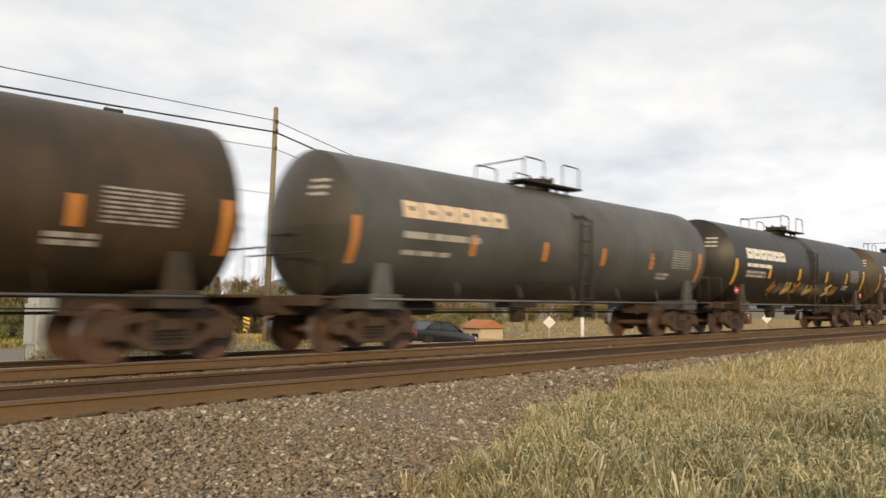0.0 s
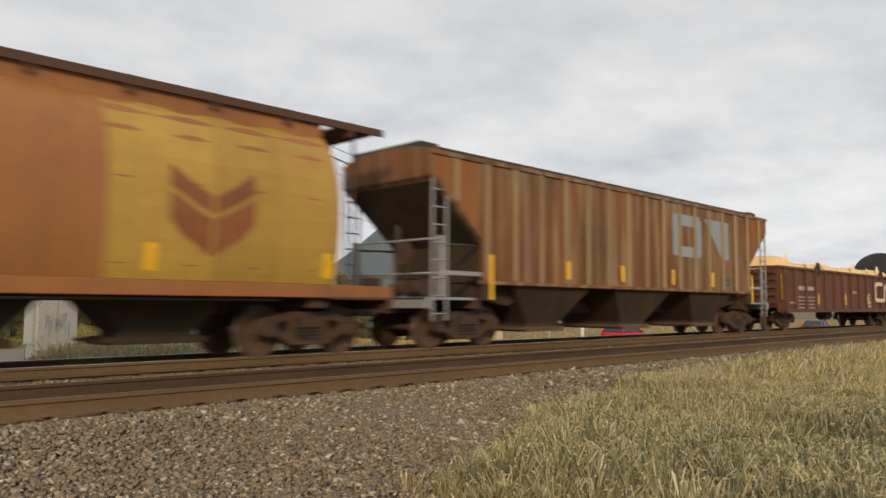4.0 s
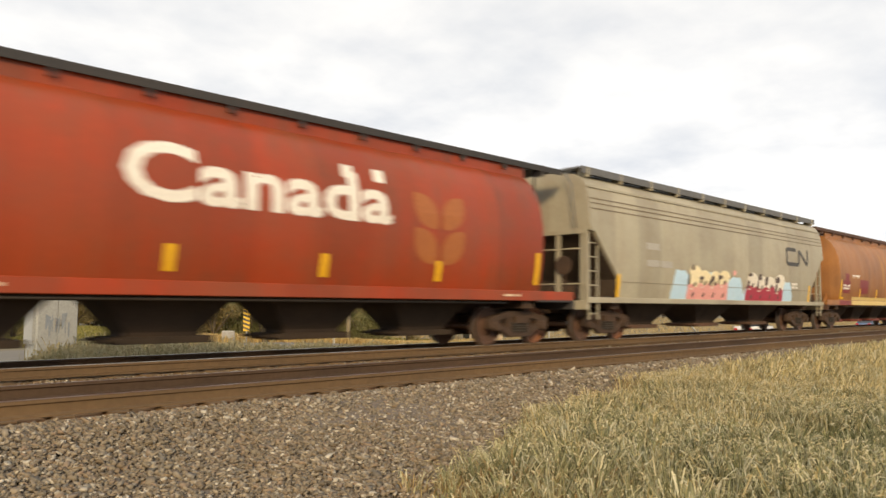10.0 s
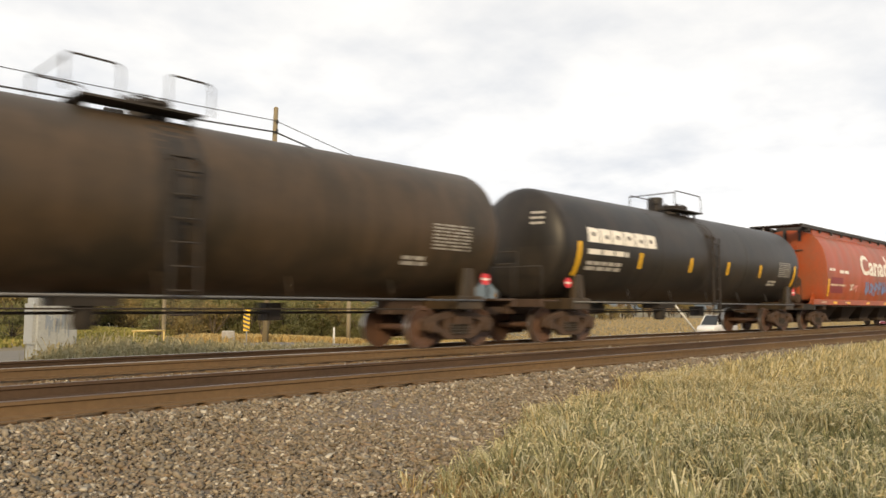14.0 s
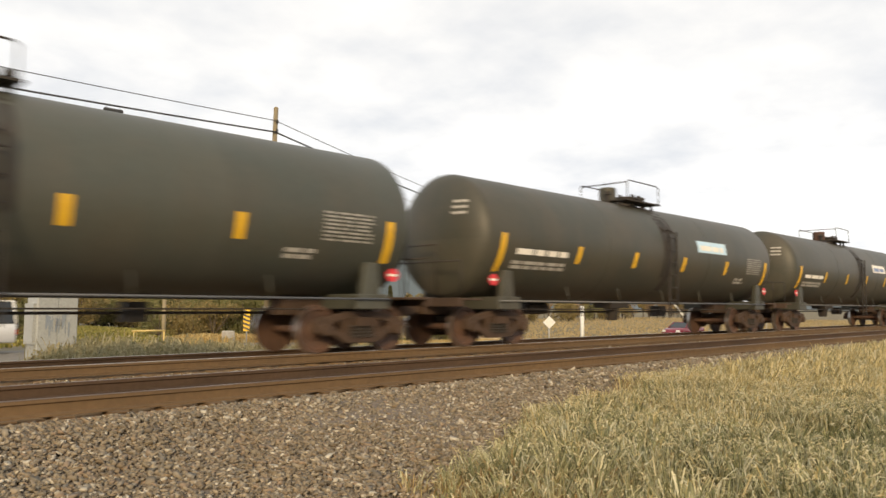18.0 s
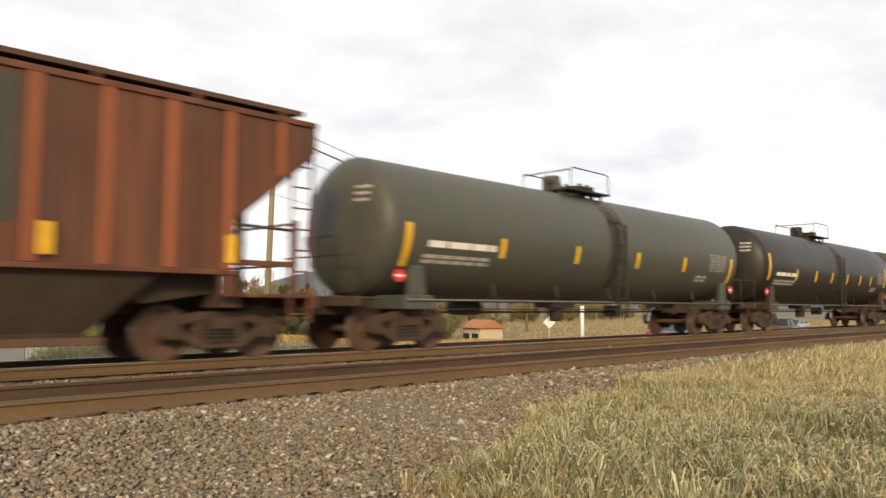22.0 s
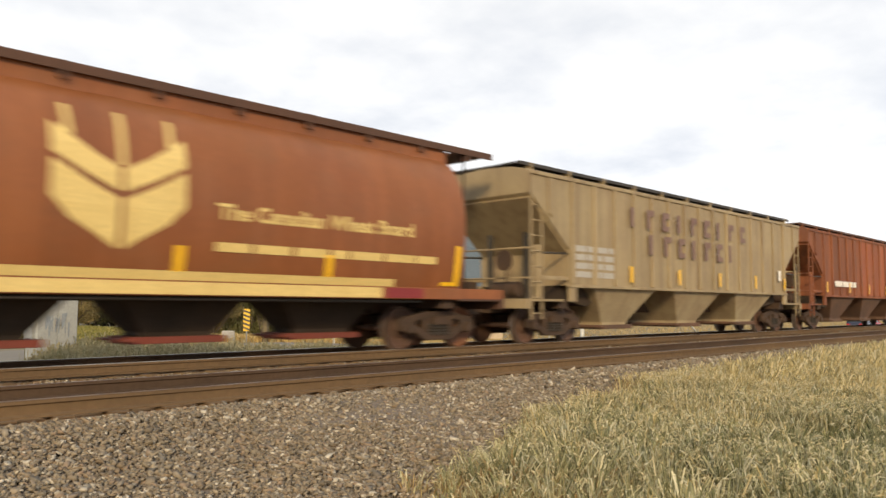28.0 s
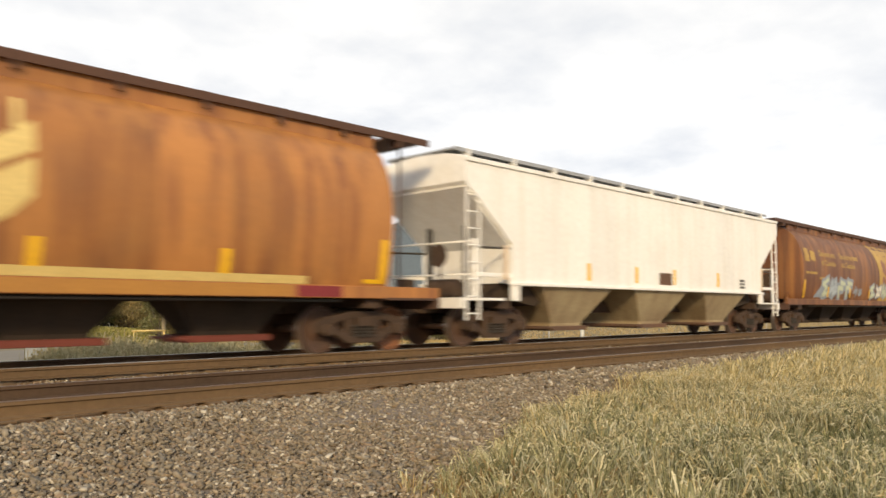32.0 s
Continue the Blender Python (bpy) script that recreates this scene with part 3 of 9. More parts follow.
def build_stones():
    rs = np.random.RandomState(3)
    xs, ys, ss = [], [], []
    for x0, x1, y0, y1, dens, s0, s1 in ((-4, 9, 3.2, 7.68, 1300, 0.013, 0.031), (9, 26, 5.4, 7.74, 560, 0.018, 0.038), (-4, 9, 3.2, 7.70, 500, 0.008, 0.016), (-4, 20, 7.35, 7.66, 400, 0.013, 0.026),
                                         (26, 60, 5.6, 7.4, 110, 0.03, 0.05), (-4, 26, 9.76, 11.86, 260, 0.015, 0.034), (26, 60, 9.8, 11.8, 60, 0.03, 0.05),
                                         (-3, 40, 14.1, 16.9, 60, 0.03, 0.05)):
        n = int((x1 - x0) * (y1 - y0) * dens)
        xs.append(rs.uniform(x0, x1, n))
        ys.append(rs.uniform(y0, y1, n))
        ss.append(rs.uniform(s0, s1, n) * np.where(rs.rand(n) < 0.07, 1.5, 1.0))
    x, y, s = np.concatenate(xs), np.concatenate(ys), np.concatenate(ss)
    z = ballast_height(y) + s * rs.uniform(-0.1, 0.75, len(x))
    n = 3000
    px, ps = rs.uniform(-3, 26, n), rs.uniform(0.008, 0.022, n)
    py = np.where(rs.rand(n) < 0.5, rs.normal(TRACK_NEAR + 1.12, 0.13, n), np.where(rs.rand(n) < 0.5, rs.normal(TRACK_FAR - 1.05, 0.10, n), rs.uniform(TRACK_NEAR - 0.9, TRACK_NEAR + 1.0, n)))
    ok = np.abs(np.abs(py - TRACK_NEAR) - HALF_GAUGE) > 0.09
    x, y, s = np.concatenate([x, px[ok]]), np.concatenate([y, py[ok]]), np.concatenate([s, ps[ok]])
    z = np.concatenate([z, -0.205 + 0.4 * ps[ok]])
    stones_object("ballast_stones", np.stack([x, y, z], -1), s, M["stone"], "loose crushed stone ballast beside the tracks", 5)


M["grass_dry"] = island_material("dry_grass_blades", [(0.70, 0.56, 0.27), (0.44, 0.36, 0.16), (0.86, 0.75, 0.47), (0.27, 0.235, 0.10), (0.64, 0.51, 0.25), (0.82, 0.68, 0.38), (0.21, 0.19, 0.085), (0.92, 0.84, 0.60)], trans=0.38)
M["grass_green"] = island_material("grey_green_grass_blades", [(0.31, 0.305, 0.14), (0.54, 0.49, 0.265), (0.17, 0.172, 0.08), (0.82, 0.73, 0.46), (0.38, 0.365, 0.185), (0.125, 0.128, 0.06), (0.90, 0.83, 0.58), (0.26, 0.26, 0.13)], trans=0.38)
M["grass_lush"] = island_material("dark_green_grass_blades", [(0.155, 0.165, 0.075), (0.26, 0.26, 0.125), (0.10, 0.11, 0.05), (0.42, 0.39, 0.21), (0.19, 0.20, 0.10)], trans=0.35)
M["grass_straw"] = island_material("brown_straw_blades", [(0.44, 0.30, 0.135), (0.30, 0.20, 0.09), (0.58, 0.43, 0.22), (0.22, 0.155, 0.075), (0.50, 0.36, 0.17)], trans=0.3)
M["seed_head"] = island_material("pale_straw_seed_heads", [(0.86, 0.76, 0.50), (0.74, 0.62, 0.36), (0.92, 0.86, 0.64), (0.66, 0.56, 0.32)], trans=0.3)
M["weeds"] = island_material("grey_green_weeds", [(0.36, 0.32, 0.18), (0.46, 0.40, 0.25), (0.25, 0.235, 0.12), (0.52, 0.45, 0.29), (0.30, 0.28, 0.155), (0.40, 0.33, 0.18)], trans=0.35)
M["golden"] = island_material("golden_dry_grass", [(0.60, 0.43, 0.17), (0.50, 0.35, 0.14), (0.68, 0.52, 0.24), (0.42, 0.31, 0.13)], trans=0.3)
M["lawn"] = island_material("yellow_green_lawn", [(0.20, 0.20, 0.05), (0.28, 0.25, 0.07), (0.34, 0.28, 0.09), (0.16, 0.17, 0.045)], trans=0.2)
M["tan_field"] = island_material("tan_field_grass", [(0.43, 0.33, 0.165), (0.36, 0.28, 0.145), (0.50, 0.38, 0.195), (0.30, 0.24, 0.12)], trans=0.25)


def blades_object(name, x, y, z, h, mat, label, seed, width=0.006, lean=0.45, category="grass", heads=None, way=None):
    """Arching, tapering grass blades whose tips droop; heads: the material of pale seed heads that hang from some tips."""
    rs = np.random.RandomState(seed)
    n = len(x)
    a = rs.uniform(0, 2 * math.pi, n)
    la = 1.6 * np.sin(x * 3.1 + 1.7 * np.sin(y * 2.3)) + rs.normal(-0.8, 0.9, n)
    if way is not None:
        la = np.where(np.isnan(way), la, way + rs.normal(0, 0.5, n))
    ln = rs.uniform(0.15, 1.0, n) * lean * h
    droop = np.where(rs.rand(n) < 0.6, rs.uniform(0.12, 0.40, n), rs.uniform(-0.12, 0.10, n))
    w = width * rs.uniform(0.6, 1.5, n)
    dx, dy = np.cos(a) * w, np.sin(a) * w
    lx, ly = np.cos(la) * ln, np.sin(la) * ln
    v = np.empty((n, 7, 3))
    for i, (k, f, wd) in enumerate(((0, 0.0, 0.8), (0, 0.0, -0.8), (0.62, 0.18, 1.0), (0.62, 0.18, -1.0), (0.98, 0.60, 0.85), (0.98, 0.60, -0.85), (1.0, 1.25, 0))):
        v[:, i, 0] = x + dx * wd + lx * f
        v[:, i, 1] = y + dy * wd + ly * f
        v[:, i, 2] = z + h * (k - (droop if i == 6 else 0))
    t = np.array([(0, 1, 3), (0, 3, 2), (2, 3, 5), (2, 5, 4), (4, 5, 6)])
    f = (t[None] + 7 * np.arange(n)[:, None, None]).reshape(-1, 3)
    if heads:
        pick = rs.rand(n) < 0.30
        m = int(pick.sum())
        p = np.stack([x + lx * 0.62, y + ly * 0.62, z + h * 0.99], -1)[pick]
        way = np.stack([np.cos(la), np.sin(la), rs.uniform(-1.3, 0.9, n)], -1)[pick]
        way *= (rs.uniform(0.035, 0.085, m) / np.linalg.norm(way, axis=1))[:, None]
        side = np.stack([-np.sin(la), np.cos(la), 0 * la], -1)[pick] * rs.uniform(0.0035, 0.0065, m)[:, None]
        up = np.array([0, 0, 0.005])
        hv = np.stack([p, p + way * 0.45 + side + up, p + way * 0.45 - side + up, p + way, p + way * 0.45 - up], 1)
        ht = np.array([(0, 1, 4), (0, 4, 2), (1, 3, 4), (4, 3, 2), (0, 2, 1), (1, 2, 3)])
        fast_object("grass_seed_heads", hv.reshape(-1, 3), (ht[None] + 5 * np.arange(m)[:, None, None]).reshape(-1, 3), heads, "pale drooping seed heads on the grass", "grass")
    return fast_object(name, v.reshape(-1, 3), f, mat, label, category)


def grass_edge(x):
    """How far the grass reaches towards the ballast at x."""
    e = np.interp(x, [3.0, 4.0, 5.5, 7.0, 9.0, 11.5, 20, 60], [3.55, 4.25, 4.95, 5.55, 5.95, 6.3, 6.8, 6.9])
    return e + 0.09 * np.sin(x * 1.9) + 0.06 * np.sin(x * 4.3 + 1)


def build_grass():
    rs = np.random.RandomState(8)

    def patch(n, x0, x1, y0, y1, power=1.0):
        x = x0 + (x1 - x0) * rs.rand(n) ** power
        y = rs.uniform(y0, y1, n)
        clump = np.sin(x * 5.1 + 1.3 * np.sin(y * 3.7)) * np.sin(y * 4.3 + 1.7 * np.sin(x * 2.9)) + 0.6 * np.sin(x * 11 + y * 9)
        keep = (y < grass_edge(x) + rs.normal(0, 0.16, n)) & (x > 3.3 + 0.25 * np.sin(y * 2.7) + 0.2 * np.sin(y * 6.1)) & (rs.rand(n) < 0.60 + 0.36 * clump)
        return x[keep], y[keep], clump[keep]

    x, y, c = patch(56000, 3.0, 11.5, 0.8, 6.9)
    # tufts: blades that splay from one root
    tx, ty, tc = patch(3000, 3.0, 11.5, 0.8, 6.9)
    k = np.repeat(np.arange(len(tx)), 44)
    a, r = rs.uniform(0, 6.283, len(k)), 0.10 * np.sqrt(rs.rand(len(k)))
    x, y, c = np.concatenate([x, tx[k] + r * np.cos(a)]), np.concatenate([y, ty[k] + r * np.sin(a)]), np.concatenate([c, tc[k] + rs.uniform(0.2, 1.1, len(tx))[k]])
    way = np.concatenate([np.full(len(x) - len(k), np.nan), a])
    edge = np.clip((grass_edge(x) - y) / 0.8, 0.0, 1)
    tuft = 0.5 + 0.5 * np.sin(x * 2.3 + 1.1 * np.sin(y * 1.9)) * np.sin(y * 2.6 + 0.9 * np.sin(x * 1.6))
    h = (0.215 + 0.06 * np.clip((x - 7) / 4, 0, 1) + 0.10 * c + 0.08 * tuft + rs.uniform(-0.10, 0.12, len(x))) * (0.50 + 0.50 * edge) * np.clip((x - 2.6) / 2.2, 0.30, 1)
    h = np.clip(h * np.where(np.isnan(way), 0.66, 1.16), 0.05, 0.56)
    straw = rs.rand(len(x)) < np.clip(0.85 - 0.50 * (x - 3.4), 0.06, 0.8) + 0.5 * (1 - edge) * (rs.rand(len(x)) < 0.5)
    split = ~straw & (rs.rand(len(x)) < np.clip(0.10 + 0.13 * (x - 6.0) + 0.16 * (y - 4.2) + 0.5 * (0.5 - tuft) - 0.12 * np.isnan(way), 0.06, 0.97))
    lush = ~straw & (rs.rand(len(x)) < np.clip(1.15 * np.exp(-(((x - 7.7) / 0.9) ** 2 + ((y - 2.4) / 0.45) ** 2)) + 0.7 * np.exp(-(((x - 11.0) / 0.9) ** 2 + ((y - 3.5) / 0.3) ** 2)) + 0.5 * (tuft > 0.80), 0, 0.85))
    split &= ~lush
    s = ~straw & ~split & ~lush
    z = ballast_height(y) - 0.02
    blades_object("straw_grass", x[straw], y[straw], z[straw], h[straw] * 0.8, M["grass_straw"], "brownish dead straw at the grass's edge", 14, 0.0045, 0.8, way=way[straw])
    blades_object("lush_grass", x[lush], y[lush], z[lush], h[lush] * 0.9, M["grass_lush"], "darker green grass in lush patches", 15, 0.0055, 0.7, way=way[lush])
    blades_object("dry_grass", x[split], y[split], z[split], h[split], M["grass_dry"], "tall golden dry grass beside the gravel", 11, 0.0054, 0.70, heads=M["seed_head"], way=way[split])
    blades_object("green_grass", x[s], y[s], z[s], h[s] * 0.97, M["grass_green"], "tall grey green grass beside the gravel", 12, 0.0054, 0.70, heads=M["seed_head"], way=way[s])
    x, y, c = patch(95000, 11.0, 60.0, 0.8, 7.2, 1.7)
    edge = np.clip((grass_edge(x) - y) / 0.8, 0.0, 1)
    h = (0.345 + 0.09 * c + rs.uniform(-0.1, 0.16, len(x))) * (0.55 + 0.45 * edge)
    blades_object("far_dry_grass", x, y, ballast_height(y) - 0.02, h, M["grass_dry"], "golden dry grass along the ballast", 13, 0.009, 0.75)


build_ground()

# ---- rolling stock ----
TRAIN_SPEED = 22.6
WHEEL_R = 0.457
TRUCK_IN = 2.08              # truck centre to the pulling face
WHEELS, CARS_MADE = [], []


def smooth_sharp(me, deg=38):
    me.polygons.foreach_set("use_smooth", np.ones(len(me.polygons), dtype=bool))
    me.set_sharp_from_angle(angle=radians(deg))
    return me


def side_frame_build(bm):
    y0, y1 = -0.075, 0.075
    prism(bm, [(-1.12, 0.40), (-1.14, 0.62), (-0.95, 0.72), (-0.68, 0.66), (-0.70, 0.36)], y0, y1)
    prism(bm, [(1.12, 0.40), (1.14, 0.62), (0.95, 0.72), (0.68, 0.66), (0.70, 0.36)], y0, y1)
    prism(bm, [(-0.80, 0.56), (-0.86, 0.71), (-0.36, 0.82), (0.36, 0.82), (0.86, 0.71), (0.80, 0.56), (0.34, 0.68), (-0.34, 0.68)], y0 + 0.01, y1 - 0.01)
    prism(bm, [(-0.76, 0.40), (-0.72, 0.54), (-0.38, 0.34), (0.38, 0.34), (0.72, 0.54), (0.76, 0.40), (0.42, 0.19), (-0.42, 0.19)], y0 - 0.01, y1 + 0.01)
    for s in (-1, 1):
        prism(bm, [(s * 0.30, 0.30), (s * 0.30, 0.72), (s * 0.43, 0.72), (s * 0.47, 0.30)], y0, y1)


def spring_build(bm):
    for y in (-0.06, 0.06):
        lathe(bm, [(0.30, 0.075), (0.34, 0.085), (0.36, 0.068), (0.40, 0.085), (0.42, 0.068), (0.46, 0.085), (0.48, 0.068), (0.52, 0.085), (0.55, 0.07)], 8, "z", (0, y, 0))


def bolster_build(bm):
    prism(bm, [(-0.22, 0.52), (-0.22, 0.70), (0.22, 0.70), (0.22, 0.52)], -1.15, 1.15)
    lathe(bm, [(0.68, 0.34), (0.86, 0.34)], 18, "z")
    box(bm, -0.75, 0.75, -0.06, 0.06, 0.34, 0.42)
    for s in (-1, 1):
        box(bm, s * 0.42 - 0.05, s * 0.42 + 0.05, -0.70, 0.70, 0.30, 0.42)


def wheelset_build(bm):
    lathe(bm, [(-1.05, 0.075), (1.05, 0.075)], 12, "y")
    for s in (-1, 1):
        pr = [(0.685, 0.10), (0.685, 0.40), (0.675, 0.487), (0.705, 0.490), (0.712, WHEEL_R + 0.004), (0.815, WHEEL_R - 0.004), (0.815, 0.395), (0.775, 0.375),
              (0.745, 0.22), (0.79, 0.15), (0.79, 0.08)]
        lathe(bm, [(s * a, r) for a, r in pr], 32, "y")


def cap_build(bm):
    lathe(bm, [(-0.10, 0.125), (0.05, 0.125), (0.09, 0.10), (0.09, 0.02)], 14, "y")


def coupler_build(bm):
    box(bm, -0.75, 0.0, -0.09, 0.09, 0.78, 0.96)
    prism(bm, [(-0.02, 0.72), (0.16, 0.70), (0.24, 0.78), (0.24, 0.98), (0.16, 1.04), (-0.02, 1.02)], -0.17, 0.14)
    tube(bm, [(-0.5, -0.25, 0.80), (-0.1, -0.30, 0.55), (0.22, -0.22, 0.42)], 0.028, 6)
    tube(bm, [(-0.25, -1.30, 0.98), (-0.05, -0.9, 0.92), (0.05, -0.2, 1.02)], 0.016, 5)


def truck(car, x, hot=False):
    """A three-piece truck whose bolster carries side frames, springs and wheelsets."""
    bol = part("truck", shared("bolster", bolster_build, 0.012), M["truck"], car, "grimy cast steel truck under the car", at=(x, 0, 0))
    for s in (-1, 1):
        part("side_frame", smooth_sharp(shared("side_frame", side_frame_build, 0.018)), M["truck"], bol, at=(0, s * 1.0, 0))
        for x2 in (-0.19, 0.0, 0.19):
            part("spring", smooth_sharp(shared("spring", spring_build)), M["black_iron"], bol, at=(x2, s * 1.0, 0))
        for k in (-1, 1):
            part("bearing_cap", smooth_sharp(shared("bearing_cap", cap_build)), M["truck"], bol, at=pose(k * 0.889, s * 1.07, WHEEL_R, 0, 0, 0 if s > 0 else 180))
    for k in (-1, 1):
        ws = part("wheelset", smooth_sharp(shared("wheelset", wheelset_build)), M["wheel_hot"] if hot and k == 1 else M["wheel"], bol)
        ws.matrix_parent_inverse = Matrix.Translation((k * 0.889, 0, WHEEL_R))
        if len(ws.data.materials) == 1:
            ws.data.materials.append(M["tread"])
            for p in ws.data.polygons:
                r = math.hypot(p.center.x, p.center.z)
                if r > 0.44 and abs(p.normal.y) < 0.6:
                    p.material_index = 1
        WHEELS.append(ws)
    return bol


def running_gear(car, half, seed):
    rng = random.Random(seed)
    for s in (-1, 1):
        truck(car, s * (half - TRUCK_IN), rng.random() < 0.12)
        part("coupler", smooth_sharp(shared("coupler", coupler_build, 0.012)), M["truck"], car, at=pose(s * (half - 0.20), 0, 0, 0, 0, 0 if s > 0 else 180))


def ladder_build(z0, z1, width=0.42, step=0.38, r=0.018):
    def build(bm):
        for s in (-1, 1):
            box(bm, s * width / 2 - 0.025, s * width / 2 + 0.025, -0.02, 0.02, z0, z1)
        z = z0 + 0.15
        while z < z1 - 0.05:
            tube(bm, [(-width / 2, 0, z), (width / 2, 0, z)], r, 5)
            z += step
    return build


# -- signs and paint on the sides --


def sheet(name, bm, mat, car, surf, label="", lift=0.007, levels=0.16):
    """Lay a flat x, z drawing on the camera side's curved surface."""
    zs = [v.co.z for v in bm.verts]
    z = min(zs) + levels
    while z < max(zs) - 0.02:
        bmesh.ops.bisect_plane(bm, geom=bm.verts[:] + bm.edges[:] + bm.faces[:], plane_co=(0, 0, z), plane_no=(0, 0, 1))
        z += levels
    for v in bm.verts:
        v.co.y = -(surf(v.co.z) + lift + v.co.y)
    recalc(bm)
    return part(name, bm, mat, car, label)


def poly_sheet(name, polys, mat, car, surf, label="", lift=0.007, layer=0.0):
    bm = bmesh.new()
    for k, p in enumerate(polys):
        bm.faces.new([bm.verts.new((x, k * layer, z)) for x, z in p])
    return sheet(name, bm, mat, car, surf, label, lift)


def rect(x0, x1, z0, z1, lean=0.0):
    return [(x0, z0), (x1, z0), (x1 + lean, z1), (x0 + lean, z1)]


TEXTS = {}


def words(text, x0, x1, z0, z1, mat, car, surf, label="", spacing=1.0):
    """Painted words, fitted between x0 and x1, z0 and z1."""
    if (text, spacing) not in TEXTS:
        cu = bpy.data.curves.new("letters", "FONT")
        cu.body, cu.size, cu.resolution_u, cu.space_character, cu.offset = text, 1.0, 3, spacing, 0.028
        ob = new("letters", cu)
        TEXTS[(text, spacing)] = bpy.data.meshes.new_from_object(ob)
        bpy.data.objects.remove(ob)
    bm = bmesh.new()
    bm.from_mesh(TEXTS[(text, spacing)])
    xs, ys = [v.co.x for v in bm.verts], [v.co.y for v in bm.verts]
    ax, ay, bx, by = min(xs), min(ys), max(xs), max(ys)
    for v in bm.verts:
        v.co = ((v.co.x - ax) / (bx - ax) * (x1 - x0) + x0, 0, (v.co.y - ay) / (by - ay) * (z1 - z0) + z0)
    return sheet("lettering", bm, mat, car, surf, label)


def bars(car, surf, mat, x0, x1, z0, z1, rows=1, seed=1, fill=0.7):
    """Unreadable small writing as rows of plain bars."""
    rng = random.Random(seed)
    step = (z1 - z0) / rows
    for k in range(rows):
        x = x0
        while x < x1 - 0.05:
            w = min(rng.uniform(0.25, 0.60) * max(step / 0.16, 0.8), x1 - x)
            poly_sheet("stencil_bar", [rect(x, x + w, z0 + k * step, z0 + k * step + step * fill)], mat, car, surf)
            x += w + rng.uniform(0.04, 0.10)


def marks(car, surf, xs, mat, z0=1.55, z1=2.0, w=0.16, lean=0.0):
    for x in xs:
        poly_sheet("reflector", [rect(x - w / 2, x + w / 2, z0, z1, lean)], mat, car, surf, "reflective tape strip")


def sill_marks(car, xs, y, mat, z=1.18):
    for x in xs:
        poly_sheet("reflector", [rect(x - 0.23, x + 0.23, z - 0.05, z + 0.05)], mat, car, lambda zz: y, "reflective tape strip")


def block_name(car, surf, mat, x0, x1, z0, z1, n=6, seed=2):
    """A maker's name as a row of plain square blocks, each with a slot."""
    w = (x1 - x0) / n
    for k in range(n):
        a, b = x0 + k * w, x0 + (k + 0.92) * w
        h, u = z1 - z0, b - a
        sx, sz = a + u * (0.34, 0.42, 0.36)[k % 3], z0 + h * (0.42, 0.30, 0.36)[k % 3]
        ex, ez = sx + u * 0.28, sz + h * 0.28
        poly_sheet("name_block", [rect(a, sx, z0, z1), rect(ex, b, z0, z1 - h * 0.04), rect(sx, ex, z0, sz), rect(sx, ex, ez, z1)], mat, car, surf, "painted block of the maker's name")


def rounded(pts, r):
    """The row of points with its corners rounded off."""
    out = [Vector(pts[0])]
    for a, b, c in zip(pts, pts[1:], pts[2:]):
        a, b, c = Vector(a), Vector(b), Vector(c)
        p = b + (a - b).normalized() * min(r, (a - b).length * 0.45)
        q = b + (c - b).normalized() * min(r, (c - b).length * 0.45)
        out += [p * (1 - f) ** 2 + b * (2 * f * (1 - f)) + q * f ** 2 for f in (k / 6 for k in range(7))]
    return out + [Vector(pts[-1])]


def bent_band(car, surf, mat, x0, x1, z0, z1, t):
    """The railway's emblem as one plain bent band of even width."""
    w, h = x1 - x0, t / 2
    stem = x0 + 0.55 * w
    line = rounded([(x0 + 0.44 * w, z1 - h), (x0 + h, z1 - h), (x0 + h, z0 + h), (stem, z0 + h), (stem + 0.02 * w, z1 - h), (x1 - h - 0.04 * w, z0 + h), (x1 - h, z1)], 0.95 * t)
    sides = []
    for k, p in enumerate(line):
        d = (line[min(k + 1, len(line) - 1)] - line[max(k - 1, 0)]).normalized()
        sides.append((p + Vector((-d.y, d.x)) * h, p - Vector((-d.y, d.x)) * h))
    quads = [[tuple(a[0]), tuple(a[1]), tuple(b[1]), tuple(b[0])] for a, b in zip(sides, sides[1:])]
    poly_sheet("emblem_band", quads, mat, car, surf, "bent band of the railway's emblem", 0.007, 0.00008)


def leaf(cx, cz, w, h, tilt):
    pts = []
    for k in range(9):
        f = k / 8
        pts.append((w * math.sin(math.pi * f) ** 0.8, f * h))
    for k in range(7, 0, -1):
        f = k / 8
        pts.append((-w * math.sin(math.pi * f) ** 0.8, f * h))
    c, s = math.cos(tilt), math.sin(tilt)
    return [(cx + x * c + z * s, cz - x * s + z * c) for x, z in pts]


def wheat(car, surf, mat, cx, z0, z1, w, label="painted wheat ear emblem", top=True):
    h = z1 - z0
    polys = []
    for d in (-1, 1):
        low = [(0.02, 0.0), (0.02, 0.36), (0.22, 0.45), (0.5, 0.60), (0.5, 0.34), (0.36, 0.20), (0.18, 0.10)]
        high = [(0.02, 0.41), (0.02, 0.58), (0.22, 0.68), (0.5, 0.86), (0.5, 0.645), (0.22, 0.50)]
        for shape in (low, high):
            pl = [(cx + d * w * a, z0 + h * b) for a, b in shape]
            polys.append(pl if d > 0 else pl[::-1])
    if top:
        for k in (-1, 0, 1):
            polys.append(rect(cx + k * w * 0.38 - 0.05, cx + k * w * 0.38 + 0.05, z0 + h * (0.78 if k else 0.60), z1, 0.03 * k))
    for p in polys:
        poly_sheet("emblem_leaf", [p], mat, car, surf, label)


